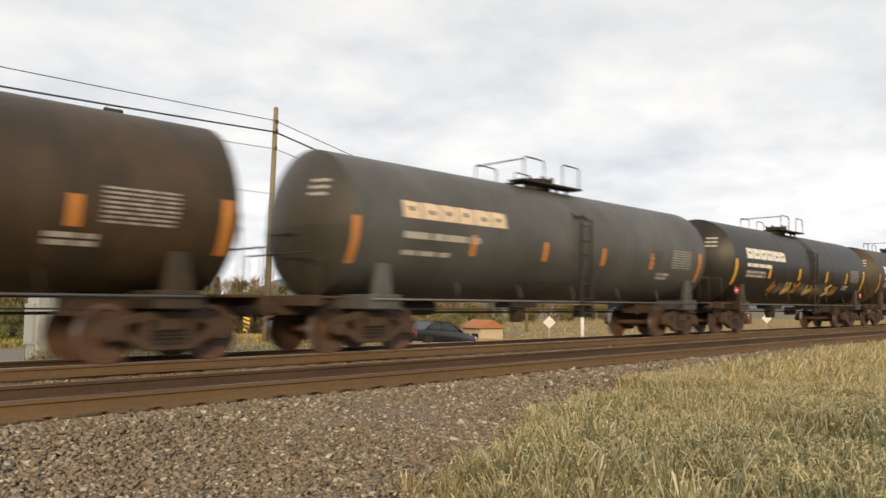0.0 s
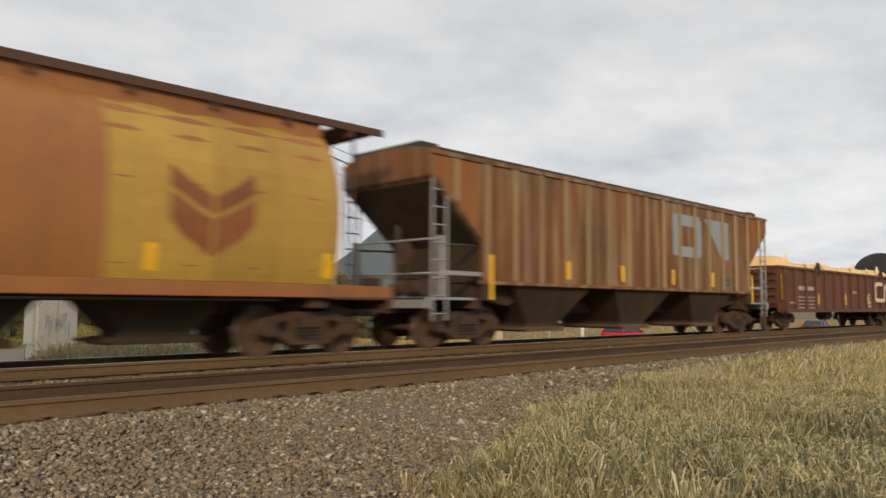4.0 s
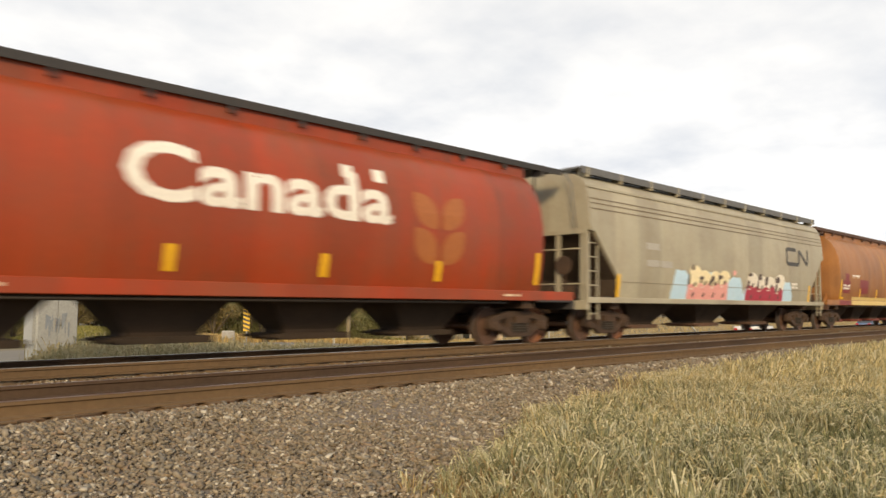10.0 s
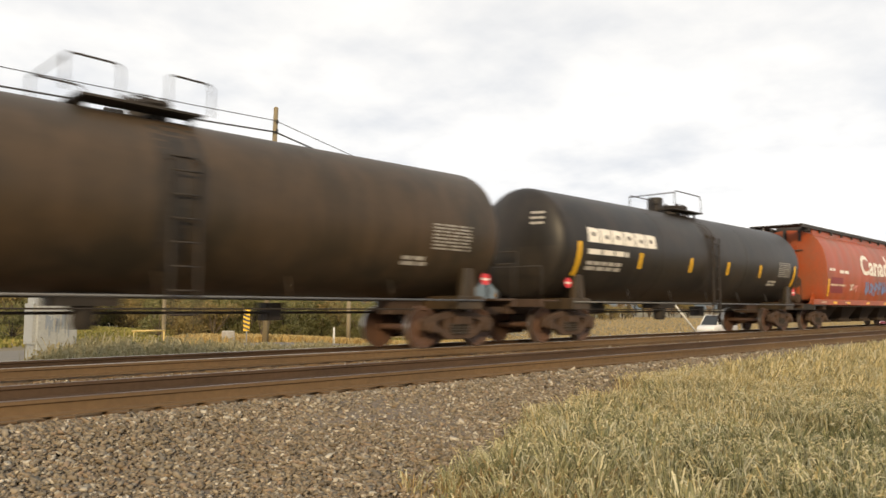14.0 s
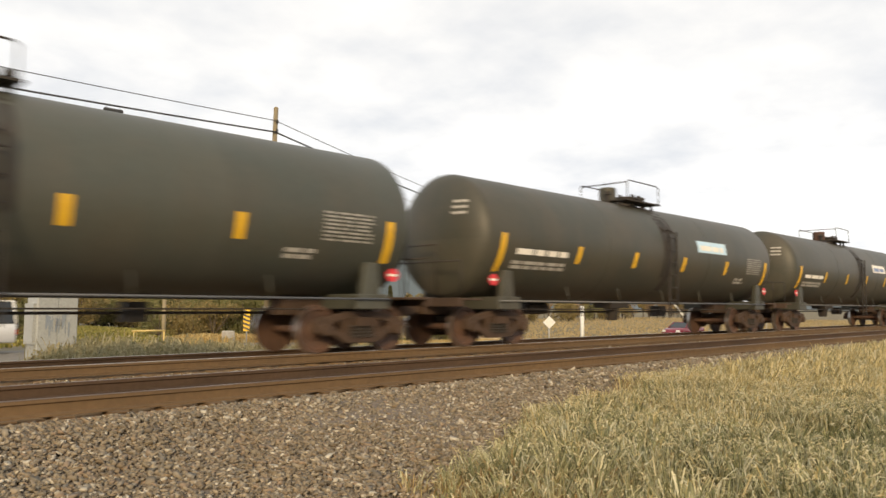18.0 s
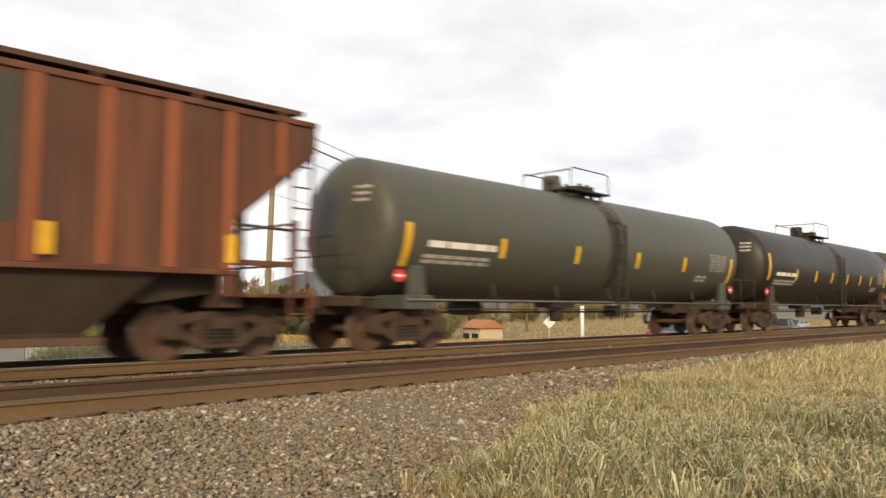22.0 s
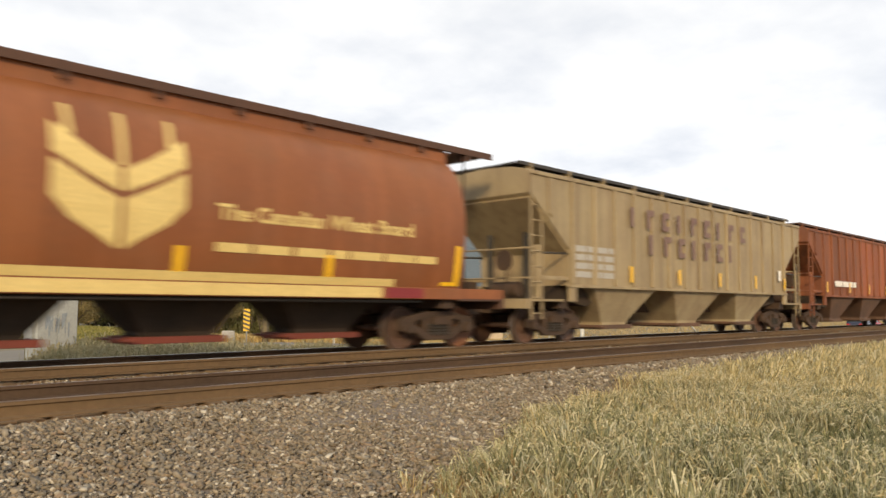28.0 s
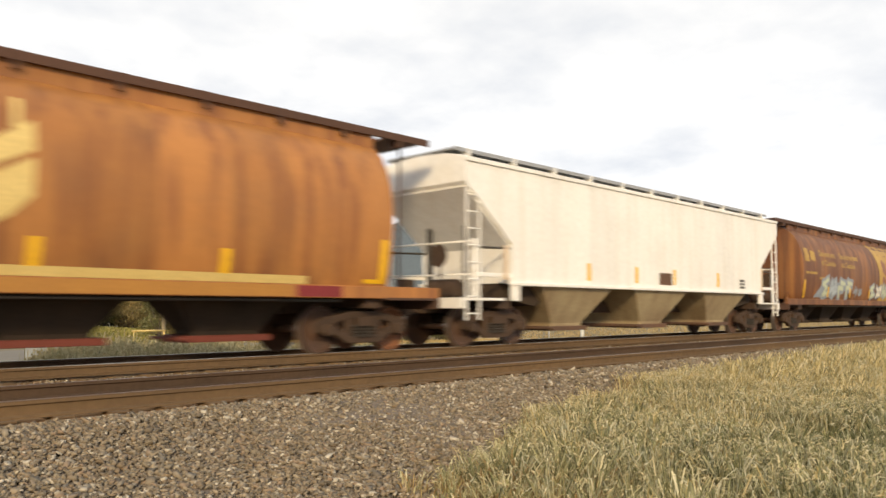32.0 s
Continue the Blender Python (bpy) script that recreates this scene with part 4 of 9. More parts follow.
def sheaf(car, surf, mat, cx, z0, z1, w):
    h = z1 - z0
    polys = [[(cx - w * 0.28, z0), (cx + w * 0.28, z0), (cx + w * 0.15, z0 + h * 0.5), (cx - w * 0.15, z0 + h * 0.5)]]
    for k in range(-4, 5):
        a = radians(k * 14)
        polys.append(leaf(cx + 0.02 * k, z0 + h * 0.46, w * 0.075, h * 0.54 * math.cos(a * 0.7), a))
    for i, p in enumerate(polys):
        poly_sheet("emblem_sheaf", [p], mat, car, surf, "painted wheat sheaf emblem", 0.007 + 0.0006 * i)


def blob(rng, cx, cz, w, h, n=12):
    out = []
    for k in range(n):
        a = 2 * math.pi * k / n
        r = rng.uniform(0.78, 1.08)
        c, s = math.cos(a), math.sin(a)
        out.append((cx + w / 2 * r * math.copysign(abs(c) ** 0.6, c), cz + h / 2 * r * math.copysign(abs(s) ** 0.6, s)))
    return out


# bent strokes that are no letters
GLYPHS = (((0.0, 0.35), (0.45, 1.0), (0.30, 0.45), (1.0, 0.75), (0.70, 0.0)), ((0.15, 1.0), (0.0, 0.25), (0.55, 0.60), (0.40, 0.05), (1.0, 0.45), (0.80, 1.0)), ((1.0, 0.20), (0.25, 0.0), (0.60, 0.50), (0.0, 0.70), (0.75, 1.0)),
          ((0.0, 0.90), (0.50, 0.55), (0.10, 0.10), (0.85, 0.30), (1.0, 0.95), (0.60, 0.80)), ((0.20, 0.0), (0.0, 0.60), (0.70, 0.45), (0.35, 0.95), (1.0, 0.85)), ((0.95, 0.0), (0.55, 0.40), (0.90, 0.70), (0.15, 0.95), (0.30, 0.30), (0.0, 0.05)))


def stroke(pts, t):
    """Quads along a row of points, t wide, that overlap at the bends."""
    out = []
    for (ax, az), (bx, bz) in zip(pts, pts[1:]):
        d = math.hypot(bx - ax, bz - az) or 1.0
        ux, uz = (bx - ax) / d * t / 2, (bz - az) / d * t / 2
        out.append([(ax - ux - uz, az - uz + ux), (bx + ux - uz, bz + uz + ux), (bx + ux + uz, bz + uz - ux), (ax - ux + uz, az - uz - ux)])
    return out


def tag_row(car, surf, x0, x1, z0, z1, n, seed, fills, edge=None, shine=None, t=0.2, rim=0.07, lean=0.12, base=0.008):
    """Sprayed angular shapes in a row, too wild to read: an outline, a fill and pale shines on the upper left."""
    rng = random.Random(seed)
    w, h = (x1 - x0) / n, z1 - z0
    step = 0.0004
    for k in range(n):
        g = GLYPHS[rng.randrange(len(GLYPHS))]
        tilt, tall, wide = rng.uniform(-0.3, 1.0) * lean, rng.uniform(0.82, 1.0), rng.uniform(0.80, 0.98)
        a, b = x0 + k * w + t / 2, z0 + t / 2 + h * rng.uniform(0.0, 0.06)
        pts = [(a + (w * wide - t) * (px + rng.uniform(-0.06, 0.06)) + tilt * pz * h, b + (h * tall - t) * (pz + rng.uniform(-0.05, 0.05))) for px, pz in g]
        lift = base + 0.0001 * (k % 2)
        if edge:
            poly_sheet("spray_line", stroke(pts, t + rim), edge, car, surf, "sprayed paint", lift, step)
        poly_sheet("spray_shape", stroke(pts, t), fills[k % len(fills)], car, surf, "sprayed paint", lift + 0.0045, step)
        if shine:
            lines = []
            for (ax, az), (bx, bz) in list(zip(pts, pts[1:]))[::2]:
                sx, sz = -0.25 * t, 0.30 * t
                lines += stroke([(ax * 0.85 + bx * 0.15 + sx, az * 0.85 + bz * 0.15 + sz), (ax * 0.25 + bx * 0.75 + sx, az * 0.25 + bz * 0.75 + sz)], max(t * 0.2, 0.03))
            poly_sheet("spray_shine", lines, shine, car, surf, "", lift + 0.009, step)


def halo(car, surf, x0, x1, z0, z1, mat, seed, n=9, lift=0.0045):
    """A ragged sprayed cloud behind the letters."""
    rng = random.Random(seed)
    up = [(x0 + (x1 - x0) * k / n, z1 - (z1 - z0) * (0.75 if k in (0, n) else rng.uniform(0.0, 0.30))) for k in range(n + 1)]
    for k in range(n):
        (ax, az), (bx, bz) = up[k], up[k + 1]
        poly_sheet("spray_ground", [[(ax, z0), (bx, z0), (bx, bz), ((ax + bx) / 2, max(az, bz) + rng.uniform(0.0, 0.08)), (ax, az)]], mat, car, surf, "sprayed paint", lift)


def two_tone(car, surf, x0, x1, z0, zm, z1, low, high, dark, n, seed):
    """Fat sprayed shapes, one colour below and one above, with dark slots between."""
    rng = random.Random(seed)
    w = (x1 - x0) / n
    for k in range(n):
        a, b = x0 + k * w, x0 + (k + 1) * w
        sl = rng.uniform(0.05, 0.16)
        mid = zm + rng.uniform(-0.07, 0.07)
        top = z1 - rng.uniform(0.0, 0.14)
        wave = [(a + (b - a) * f, mid + 0.06 * math.sin(6.3 * f + k)) for f in (0.0, 0.2, 0.4, 0.6, 0.8, 1.0)]
        poly_sheet("spray_shape", [[(a - 0.05, z0), (b + 0.03, z0)] + wave[::-1]], low, car, surf, "sprayed paint", 0.010 + 0.0005 * k)
        crown = [(0.5 * (a + b) + sl + (0.5 * w + 0.04) * math.cos(g), top - 0.22 + 0.22 * math.sin(g)) for g in (math.pi * q / 8 for q in range(9))]
        poly_sheet("spray_shape", [wave + crown], high, car, surf, "sprayed paint", 0.0102 + 0.0005 * k)
        arch = [(a + w * rng.uniform(0.0, 0.25) + sl, top - rng.uniform(0.05, 0.30), rng.uniform(0.12, 0.26) * w, rng.uniform(0.07, 0.16)), (a + rng.uniform(0.0, 0.2), mid + rng.uniform(0.0, 0.16), rng.uniform(0.06, 0.13), rng.uniform(0.10, 0.24)), (a + w * 0.62, mid + 0.02, 0.09, 0.10), (a + w * 0.52, z0 + 0.15, 0.06, 0.11)]
        for cx, cz, rx, rz in arch:
            poly_sheet("spray_line", [[(cx + rx * math.cos(g) + 0.05 * math.sin(g), cz + rz * max(math.sin(g), -0.55)) for g in (2 * math.pi * q / 12 for q in range(12))]], dark, car, surf, "", 0.0165 + 0.0005 * k)
        poly_sheet("spray_line", [rect(a + 0.12, a + w * 0.45, mid - 0.13, mid - 0.09, 0.02)], M["spray_white"], car, surf, "", 0.0185 + 0.0005 * k)


def scrawl(car, surf, x0, x1, z0, z1, mat, n, seed, t=0.05):
    """A thin sprayed line of loops that cannot be read."""
    rng = random.Random(seed)
    w = (x1 - x0) / n
    for k in range(n):
        cx, h = x0 + (k + 0.5) * w, (z1 - z0) * rng.uniform(0.55, 1.0)
        cz = z0 + h / 2
        pts = [(cx + w * 0.5 * math.cos(a), cz + h * 0.5 * math.sin(a)) for a in (math.pi * (1.05 - 1.1 * j / 8) for j in range(9))]
        inn = [(cx + (w * 0.5 - t) * math.cos(a), cz + (h * 0.5 - t) * math.sin(a)) for a in (math.pi * (1.05 - 1.1 * j / 8) for j in range(9))]
        polys = [[pts[j], pts[j + 1], inn[j + 1], inn[j]] for j in range(8)]
        poly_sheet("spray_line", polys, mat, car, surf, "", 0.008 + 0.0004 * (k % 5))


# -- tank car --
TANK_R, TANK_Z = 1.53, 2.62


def tank_surf(z):
    return math.sqrt(max(TANK_R ** 2 - (z - TANK_Z) ** 2, 0.05))


def head_out(half, r):
    """How far from the car's middle the tank's end lies at radius r: a creased dish on the short cars, a round one on the long ones."""
    if half < 9:
        return half - 1.18 + 0.60 * (1 - (r / TANK_R) ** 2)
    return half - 1.38 + 0.52 * math.sqrt(max(1 - (r / TANK_R) ** 2, 0.0))


def head_rings(half, r1):
    return [(head_out(half, r), r) for r in (0.02 + (r1 - 0.02) * math.sin(math.pi / 2 * k / 9) for k in range(10))]


def tank_build(half):
    def build(bm):
        end = head_out(half, TANK_R)
        prof = [(x, TANK_R) for x in (-end, -5.0, -2.5, 0.0, 2.5, 5.0, end)]
        if half > 9:
            rings = head_rings(half, TANK_R)
            prof = [(-x, r) for x, r in rings] + prof[1:-1] + rings[::-1]
        lathe(bm, prof, 56, "x", (0, 0, TANK_Z))
    return build


def placard(car, x):
    """Red diamond placard with a white band."""
    at = lambda z: 1.36
    pts = [(x - 0.15, 1.51), (x - 0.06, 1.42), (x + 0.06, 1.42), (x + 0.15, 1.51), (x + 0.15, 1.59), (x + 0.06, 1.68), (x - 0.06, 1.68), (x - 0.15, 1.59)]
    p = poly_sheet("placard", [pts], M["red_plate"], car, at, "red placard with a white band")
    poly_sheet("band", [rect(x - 0.12, x + 0.12, 1.525, 1.575)], M["white"], p, at, "", 0.012)


def tank_car(i, half, mat, label, mark_xs, mark_mat, mark_z=(2.05, 2.52), rail_mat=None, valve=None, lean=0.0, grime=None):
    car = thing("tank_car", label, "tank car", "cars of the freight train")
    body = part("tank", smooth_sharp(shared("tank%d" % round(half * 10), tank_build(half)), 50), M[mat], car)
    iron = M["black_iron"] if not rail_mat else M[rail_mat]
    running_gear(car, half, i)
    head_mat = "tank_charcoal" if i == 2 else mat

    def saddle(bm):
        prof = [(-0.24, 0.86), (0.24, 0.86), (0.22, 1.30), (0.15, 1.78), (-0.15, 1.78), (-0.22, 1.30)]
        prism(bm, prof, -1.36, -1.20)
        prism(bm, prof, 1.20, 1.36)
        box(bm, -0.40, 0.40, -1.42, 1.42, 0.86, 1.16)
    sill_end = half - 0.42

    def shield(bm):
        lathe(bm, head_rings(half, TANK_R - 0.10), 40, "x", (0.03, 0, TANK_Z))
        bmesh.ops.bisect_plane(bm, geom=bm.verts[:] + bm.edges[:] + bm.faces[:], plane_co=(0, 0, TANK_Z - 0.12), plane_no=(0, 0, 1), clear_outer=True)

    def end_writing(bm):
        for row in range(3):
            z = 3.36 - 0.14 * row
            for y0 in (-1.0, -0.80):
                bm.faces.new([bm.verts.new((head_out(half, math.hypot(y, zz - TANK_Z)) + 0.012, -y, zz)) for y, zz in ((y0, z), (y0 + 0.18, z), (y0 + 0.18, z + 0.06), (y0, z + 0.06))])

    def stub(bm):
        box(bm, sill_end - 3.0, sill_end, -0.26, 0.26, 0.74, 1.10)
        box(bm, sill_end - 0.14, sill_end, -1.35, 1.35, 0.92, 1.12)
        box(bm, sill_end - 0.75, sill_end - 0.14, -1.35, 1.35, 1.06, 1.11)

    def end_rail(bm):
        x = sill_end - 0.1
        for y in (-1.3, -0.5, 0.5, 1.3):
            tube(bm, [(x, y, 1.1), (x, y, 2.35 if abs(y) < 1 else 1.95)], 0.018, 5)
        tube(bm, [(x, -1.3, 1.95), (x, 1.3, 1.95)], 0.018, 5)
        tube(bm, [(x, -0.5, 2.35), (x, 0.5, 2.35)], 0.018, 5)
    for s in (-1, 1):
        turn = 0 if s > 0 else 180
        part("saddle", shared("saddle", saddle, 0.015), M["tank_brown" if mat in ("tank_black", "tank_blue") else mat], car, at=(s * (half - TRUCK_IN), 0, 0))
        part("stub_sill", shared("stub_sill%d" % round(half * 10), stub, 0.01), M["truck"], car, at=pose(0, 0, 0, 0, 0, turn))
        if half < 9:
            part("tank_head", smooth_sharp(shared("tank_head", lambda bm: lathe(bm, head_rings(half, TANK_R) + [(head_out(half, TANK_R) - 0.05, TANK_R - 0.002)], 56, "x", (0, 0, TANK_Z)))), M[head_mat], car, "dished end of the tank", at=pose(0, 0, 0, 0, 0, turn))
        part("head_shield", smooth_sharp(shared("head_shield%d" % round(half * 10), shield)), M[head_mat], car, "curved plate over the lower half of the tank's end", at=pose(0, 0, 0, 0, 0, turn))
        part("end_rail", shared("end_rail%d" % round(half * 10), end_rail), iron, car, at=pose(0, 0, 0, 0, 0, turn))

        def hand(bm):
            tube(bm, [(-half + 1.7, 0, 1.06), (half - 1.7, 0, 1.06)], 0.024, 6)

        def stay(bm):
            tube(bm, [(0, 0, 1.06), (0, 0.10, 1.45)], 0.016, 5)
        for x in np.linspace(-half + 2.0, half - 2.0, 7):
            part("rail_stay", shared("tank_stay", stay), M[mat], car, at=pose(x, s * 1.45, 0, 0, 0, 0 if s < 0 else 180))
        part("handrail", shared("tank_hand%d" % round(half * 10), hand), iron if rail_mat else M["walk_grey"], car, at=pose(0, s * 1.45, 0, 0, 0, 0 if s < 0 else 180))
        part("ladder", shared("tank_ladder", ladder_build(0.62, 3.25, 0.46)), M["galv" if i == 4 else "black_iron"], car, at=(0.35, s * 1.60, 0))
        part("upper_ladder", shared("tank_ladder2", ladder_build(0.0, 1.15, 0.46)), M["galv" if i == 4 else "black_iron"], car, at=pose(0.35, s * 1.50, 3.22, 48 * s, 0, 0))

    def brake_pipe(bm):
        tube(bm, [(-half + 2.6, 0.55, 0.78), (half - 2.6, 0.55, 0.78)], 0.03, 6)
        tube(bm, [(-half + 2.6, -0.75, 0.86), (half - 2.6, -0.75, 0.86)], 0.016, 6)
        lathe(bm, [(-0.55, 0.02), (-0.5, 0.19), (0.5, 0.19), (0.55, 0.02)], 12, "x", (-3.6, 0.7, 0.9))
        box(bm, 3.1, 3.5, 0.4, 0.8, 0.62, 0.98)
    part("brake_rigging", smooth_sharp(shared("tank_brake%d" % round(half * 10), brake_pipe)), M["black_iron"], car)

    def outlet(bm):
        lathe(bm, [(0.52, 0.16), (0.60, 0.20), (0.78, 0.20), (1.14, 0.34)], 16, "z", (-0.6, 0, 0))
        box(bm, -1.15, -0.1, -0.32, 0.32, 0.90, 1.12)
    part("bottom_outlet", smooth_sharp(shared("outlet", outlet)), M["black_iron"], car)
    if i != 5:
        part("end_stencil", shared("end_stencil%d" % round(half * 10), end_writing), M["grey_letter"], car, "pale stencil bars on the tank's end", at=pose(0, 0, 0, 0, 0, 180))
    for x in (-half / 3.1, half / 3.1):
        part("weld_ring", smooth_sharp(shared("weld_ring", lambda bm: lathe(bm, [(-0.035, TANK_R - 0.01), (-0.025, TANK_R + 0.005), (0.025, TANK_R + 0.005), (0.035, TANK_R - 0.01)], 56, "x", (0, 0, TANK_Z)))), M[mat], car, at=(x, 0, 0))
    top = TANK_Z + TANK_R

    def grating(bm):
        w = 0.30 if half < 9 else 0.0
        for s in (-1, 1):
            box(bm, -1.08 - w, 0.98 + w, s * 0.62 - 0.24, s * 0.62 + 0.24, top + 0.02, top + 0.06)
        box(bm, -1.08, -0.80, -0.4, 0.4, top + 0.02, top + 0.06)
        for x in (-0.95, -0.4, 0.4, 0.85):
            for s in (-1, 1):
                box(bm, x - 0.03, x + 0.03, s * 0.6 - 0.03, s * 0.6 + 0.03, top - 0.22, top + 0.03)
    part("platform", shared("tank_platform%d" % round(half), grating), M["black_iron"], car, "dark roof platform grating")

    z0, z1 = top + 0.05, top + 0.64
    spans = ((-1.30, -0.45), (0.35, 1.12)) if half < 9 or not valve else ((-0.98, 0.88),)
    for a, b in spans:
        for s in (-1, 1):
            def hoop(bm):
                tube(bm, [(a, 0, z0), (a, 0, z1 - 0.06), (a + 0.08, 0, z1), (b - 0.08, 0, z1 - 0.02), (b, 0, z1 - 0.08), (b, 0, z0)], 0.019, 6)
            part("guard_rail", smooth_sharp(shared("hoop%d" % round(a * 100), hoop)), iron, car, at=(0, s * 0.84, 0))
    a = spans[0][0]
    part("cross_rail", shared("tank_cross%d" % round(a * 100), lambda bm: tube(bm, [(a, -0.84, z1 - 0.06), (a, 0.84, z1 - 0.06)], 0.019, 6)), iron, car)

    def manway(bm):
        lathe(bm, [(top - 0.06, 0.36), (top + 0.20, 0.36), (top + 0.24, 0.40), (top + 0.30, 0.38), (top + 0.33, 0.10)], 20, "z")
    mw = part("manway", smooth_sharp(shared("manway", manway)), M["black_iron"], car, at=(0.35, 0, 0))
    for k in range(6):
        part("bolt", shared("manway_bolt", lambda bm: box(bm, -0.04, 0.04, -0.04, 0.04, -0.09, 0.09)), M["black_iron"], mw, at=(0.38 * math.cos(k * math.pi / 3), 0.38 * math.sin(k * math.pi / 3), top + 0.27))
    if valve:
        def housing(bm):
            lathe(bm, [(top - 0.06, 0.26), (top + 0.46, 0.26), (top + 0.49, 0.23), (top + 0.50, 0.05)], 18, "z", (-0.75, 0, 0))
        part("valve_housing", smooth_sharp(shared("housing", housing)), M[valve], car)

        def vent(bm):
            lathe(bm, [(top - 0.04, 0.07), (top + 0.22, 0.07), (top + 0.24, 0.11), (top + 0.34, 0.10), (top + 0.36, 0.03)], 10, "z")
        for x in (0.92, -1.05):
            part("vent", smooth_sharp(shared("vent", vent)), M["black_iron"], car, at=(x, -0.2, 0))
    if i not in (4, 2):
        for k, (x, w, z) in enumerate(((0.05, 0.16, 1.75), (0.34, 0.30, 1.35), (0.68, 0.14, 2.1))):
            # Drip stains; the black ones also paint in the shaded band at the ladder.
            poly_sheet("drip_stain", [[(x - w / 2, z), (x + w / 2, z + 0.12), (x + w * 0.6, 4.05), (x - w * 0.6, 4.05)]], M["tank_brown" if i == 5 else "black_iron"], car, tank_surf, "drip stain and ladder band below the hatch", 0.003 + 0.0004 * k)
    marks(car, tank_surf, [x for x in mark_xs if abs(x) < half - 2], M[mark_mat], *mark_z, lean=lean)
    ends = [x for x in mark_xs if abs(x) >= half - 2]
    marks(car, tank_surf, ends, M[mark_mat], mark_z[0] - 0.30, mark_z[1] + 0.15, lean=lean)
    st = half - 3.35
    bars(car, tank_surf, M["stencil_grey"], st, st + 1.15, 2.14, 2.72, 8, i, 0.50)
    bars(car, tank_surf, M["grey_letter"], st - 0.75, st - 0.05, 1.78, 2.0, 2, i + 7)
    for s in (-1, 1):
        placard(car, s * (half - 1.55)) if mark_mat == "yellow" else None
    return car


# -- covered hopper of any section --


def make_surf(profile):
    zs, ys = [p[1] for p in profile], [p[0] for p in profile]
    return lambda z: float(np.interp(z, zs, ys))


def loft_build(profile, stations):
    def build(bm):
        surf = make_surf(profile)
        rings = []
        for x, zb in stations:
            half = []
            for k, (y, z) in enumerate(profile):
                zz = max(z, zb + 0.0015 * k)
                half.append((surf(zz), zz))
            ring = [bm.verts.new((x, -y, z)) for y, z in half] + [bm.verts.new((x, y, z)) for y, z in half[::-1] if y > 0.01]
            rings.append(ring)
        for a, b in zip(rings, rings[1:]):
            n = len(a)
            for k in range(n):
                bm.faces.new((a[k], b[k], b[(k + 1) % n], a[(k + 1) % n]))
        bm.faces.new(rings[0])
        bm.faces.new(rings[-1][::-1])
    return build


def bay_build(wt, wb, zt, zb, yt, yb, straight=False):
    """A funnel that draws in quickly under the floor and then slopes to its outlet."""
    def build(bm):
        ws, ys = wb + 0.5 * (wt - wb), yb + 0.55 * (yt - yb)
        if straight:
            ws, ys = wb + 0.88 * (wt - wb), yb + 0.9 * (yt - yb)
        rings = [[bm.verts.new((x, y, z)) for x, y in ((-w, -d), (w, -d), (w, d), (-w, d))] for w, d, z in ((wt, yt, zt), (ws, ys, zt - 0.12), (wb, yb, zb + 0.10), (wb, yb, zb))]
        for a, b in zip(rings, rings[1:]):
            for k in range(4):
                bm.faces.new((a[k], a[(k + 1) % 4], b[(k + 1) % 4], b[k]))
        bm.faces.new(rings[0])
        bm.faces.new(rings[-1])
    return build


def gate_build(wb, zb, yb):
    def build(bm):
        box(bm, -wb - 0.22, wb + 0.22, -yb - 0.06, yb + 0.06, zb - 0.09, zb + 0.03)
        box(bm, -wb - 0.30, -wb - 0.20, -yb - 0.25, yb + 0.25, zb - 0.05, zb)
    return build


def bays(car, key, xs, wt, wb, zt, zb, yt, yb, mat, gate_mat):
    for x in xs:
        b = part("hopper_bay", shared("bay_" + key, bay_build(wt, wb, zt, zb, yt, yb, key == "flat"), 0.02), M[mat], car, at=(x, 0, 0))
        part("outlet_gate", shared("gate_" + key, gate_build(wb, zb, yb), 0.01), M[gate_mat], b)


def underframe(car, half, key, mat, through_sill=True):
    """Centre sill, whole or cut off inside the bolsters, and the two bolsters."""
    end = half - 0.40
    spans = [(-end, end)] if through_sill else [(-end, -5.9), (5.9, end)]
    for k, (a, b) in enumerate(spans):
        part("centre_sill", shared("centre_sill%s%d" % (key, k), lambda bm: box(bm, a, b, -0.24, 0.24, 0.76, 1.08), 0.01), M["truck"], car)
    for s in (-1, 1):
        part("body_bolster", shared("body_bolster", lambda bm: box(bm, -0.2, 0.2, -1.35, 1.35, 0.88, 1.12), 0.01), M["truck"], car, at=(s * (half - TRUCK_IN), 0, 0))


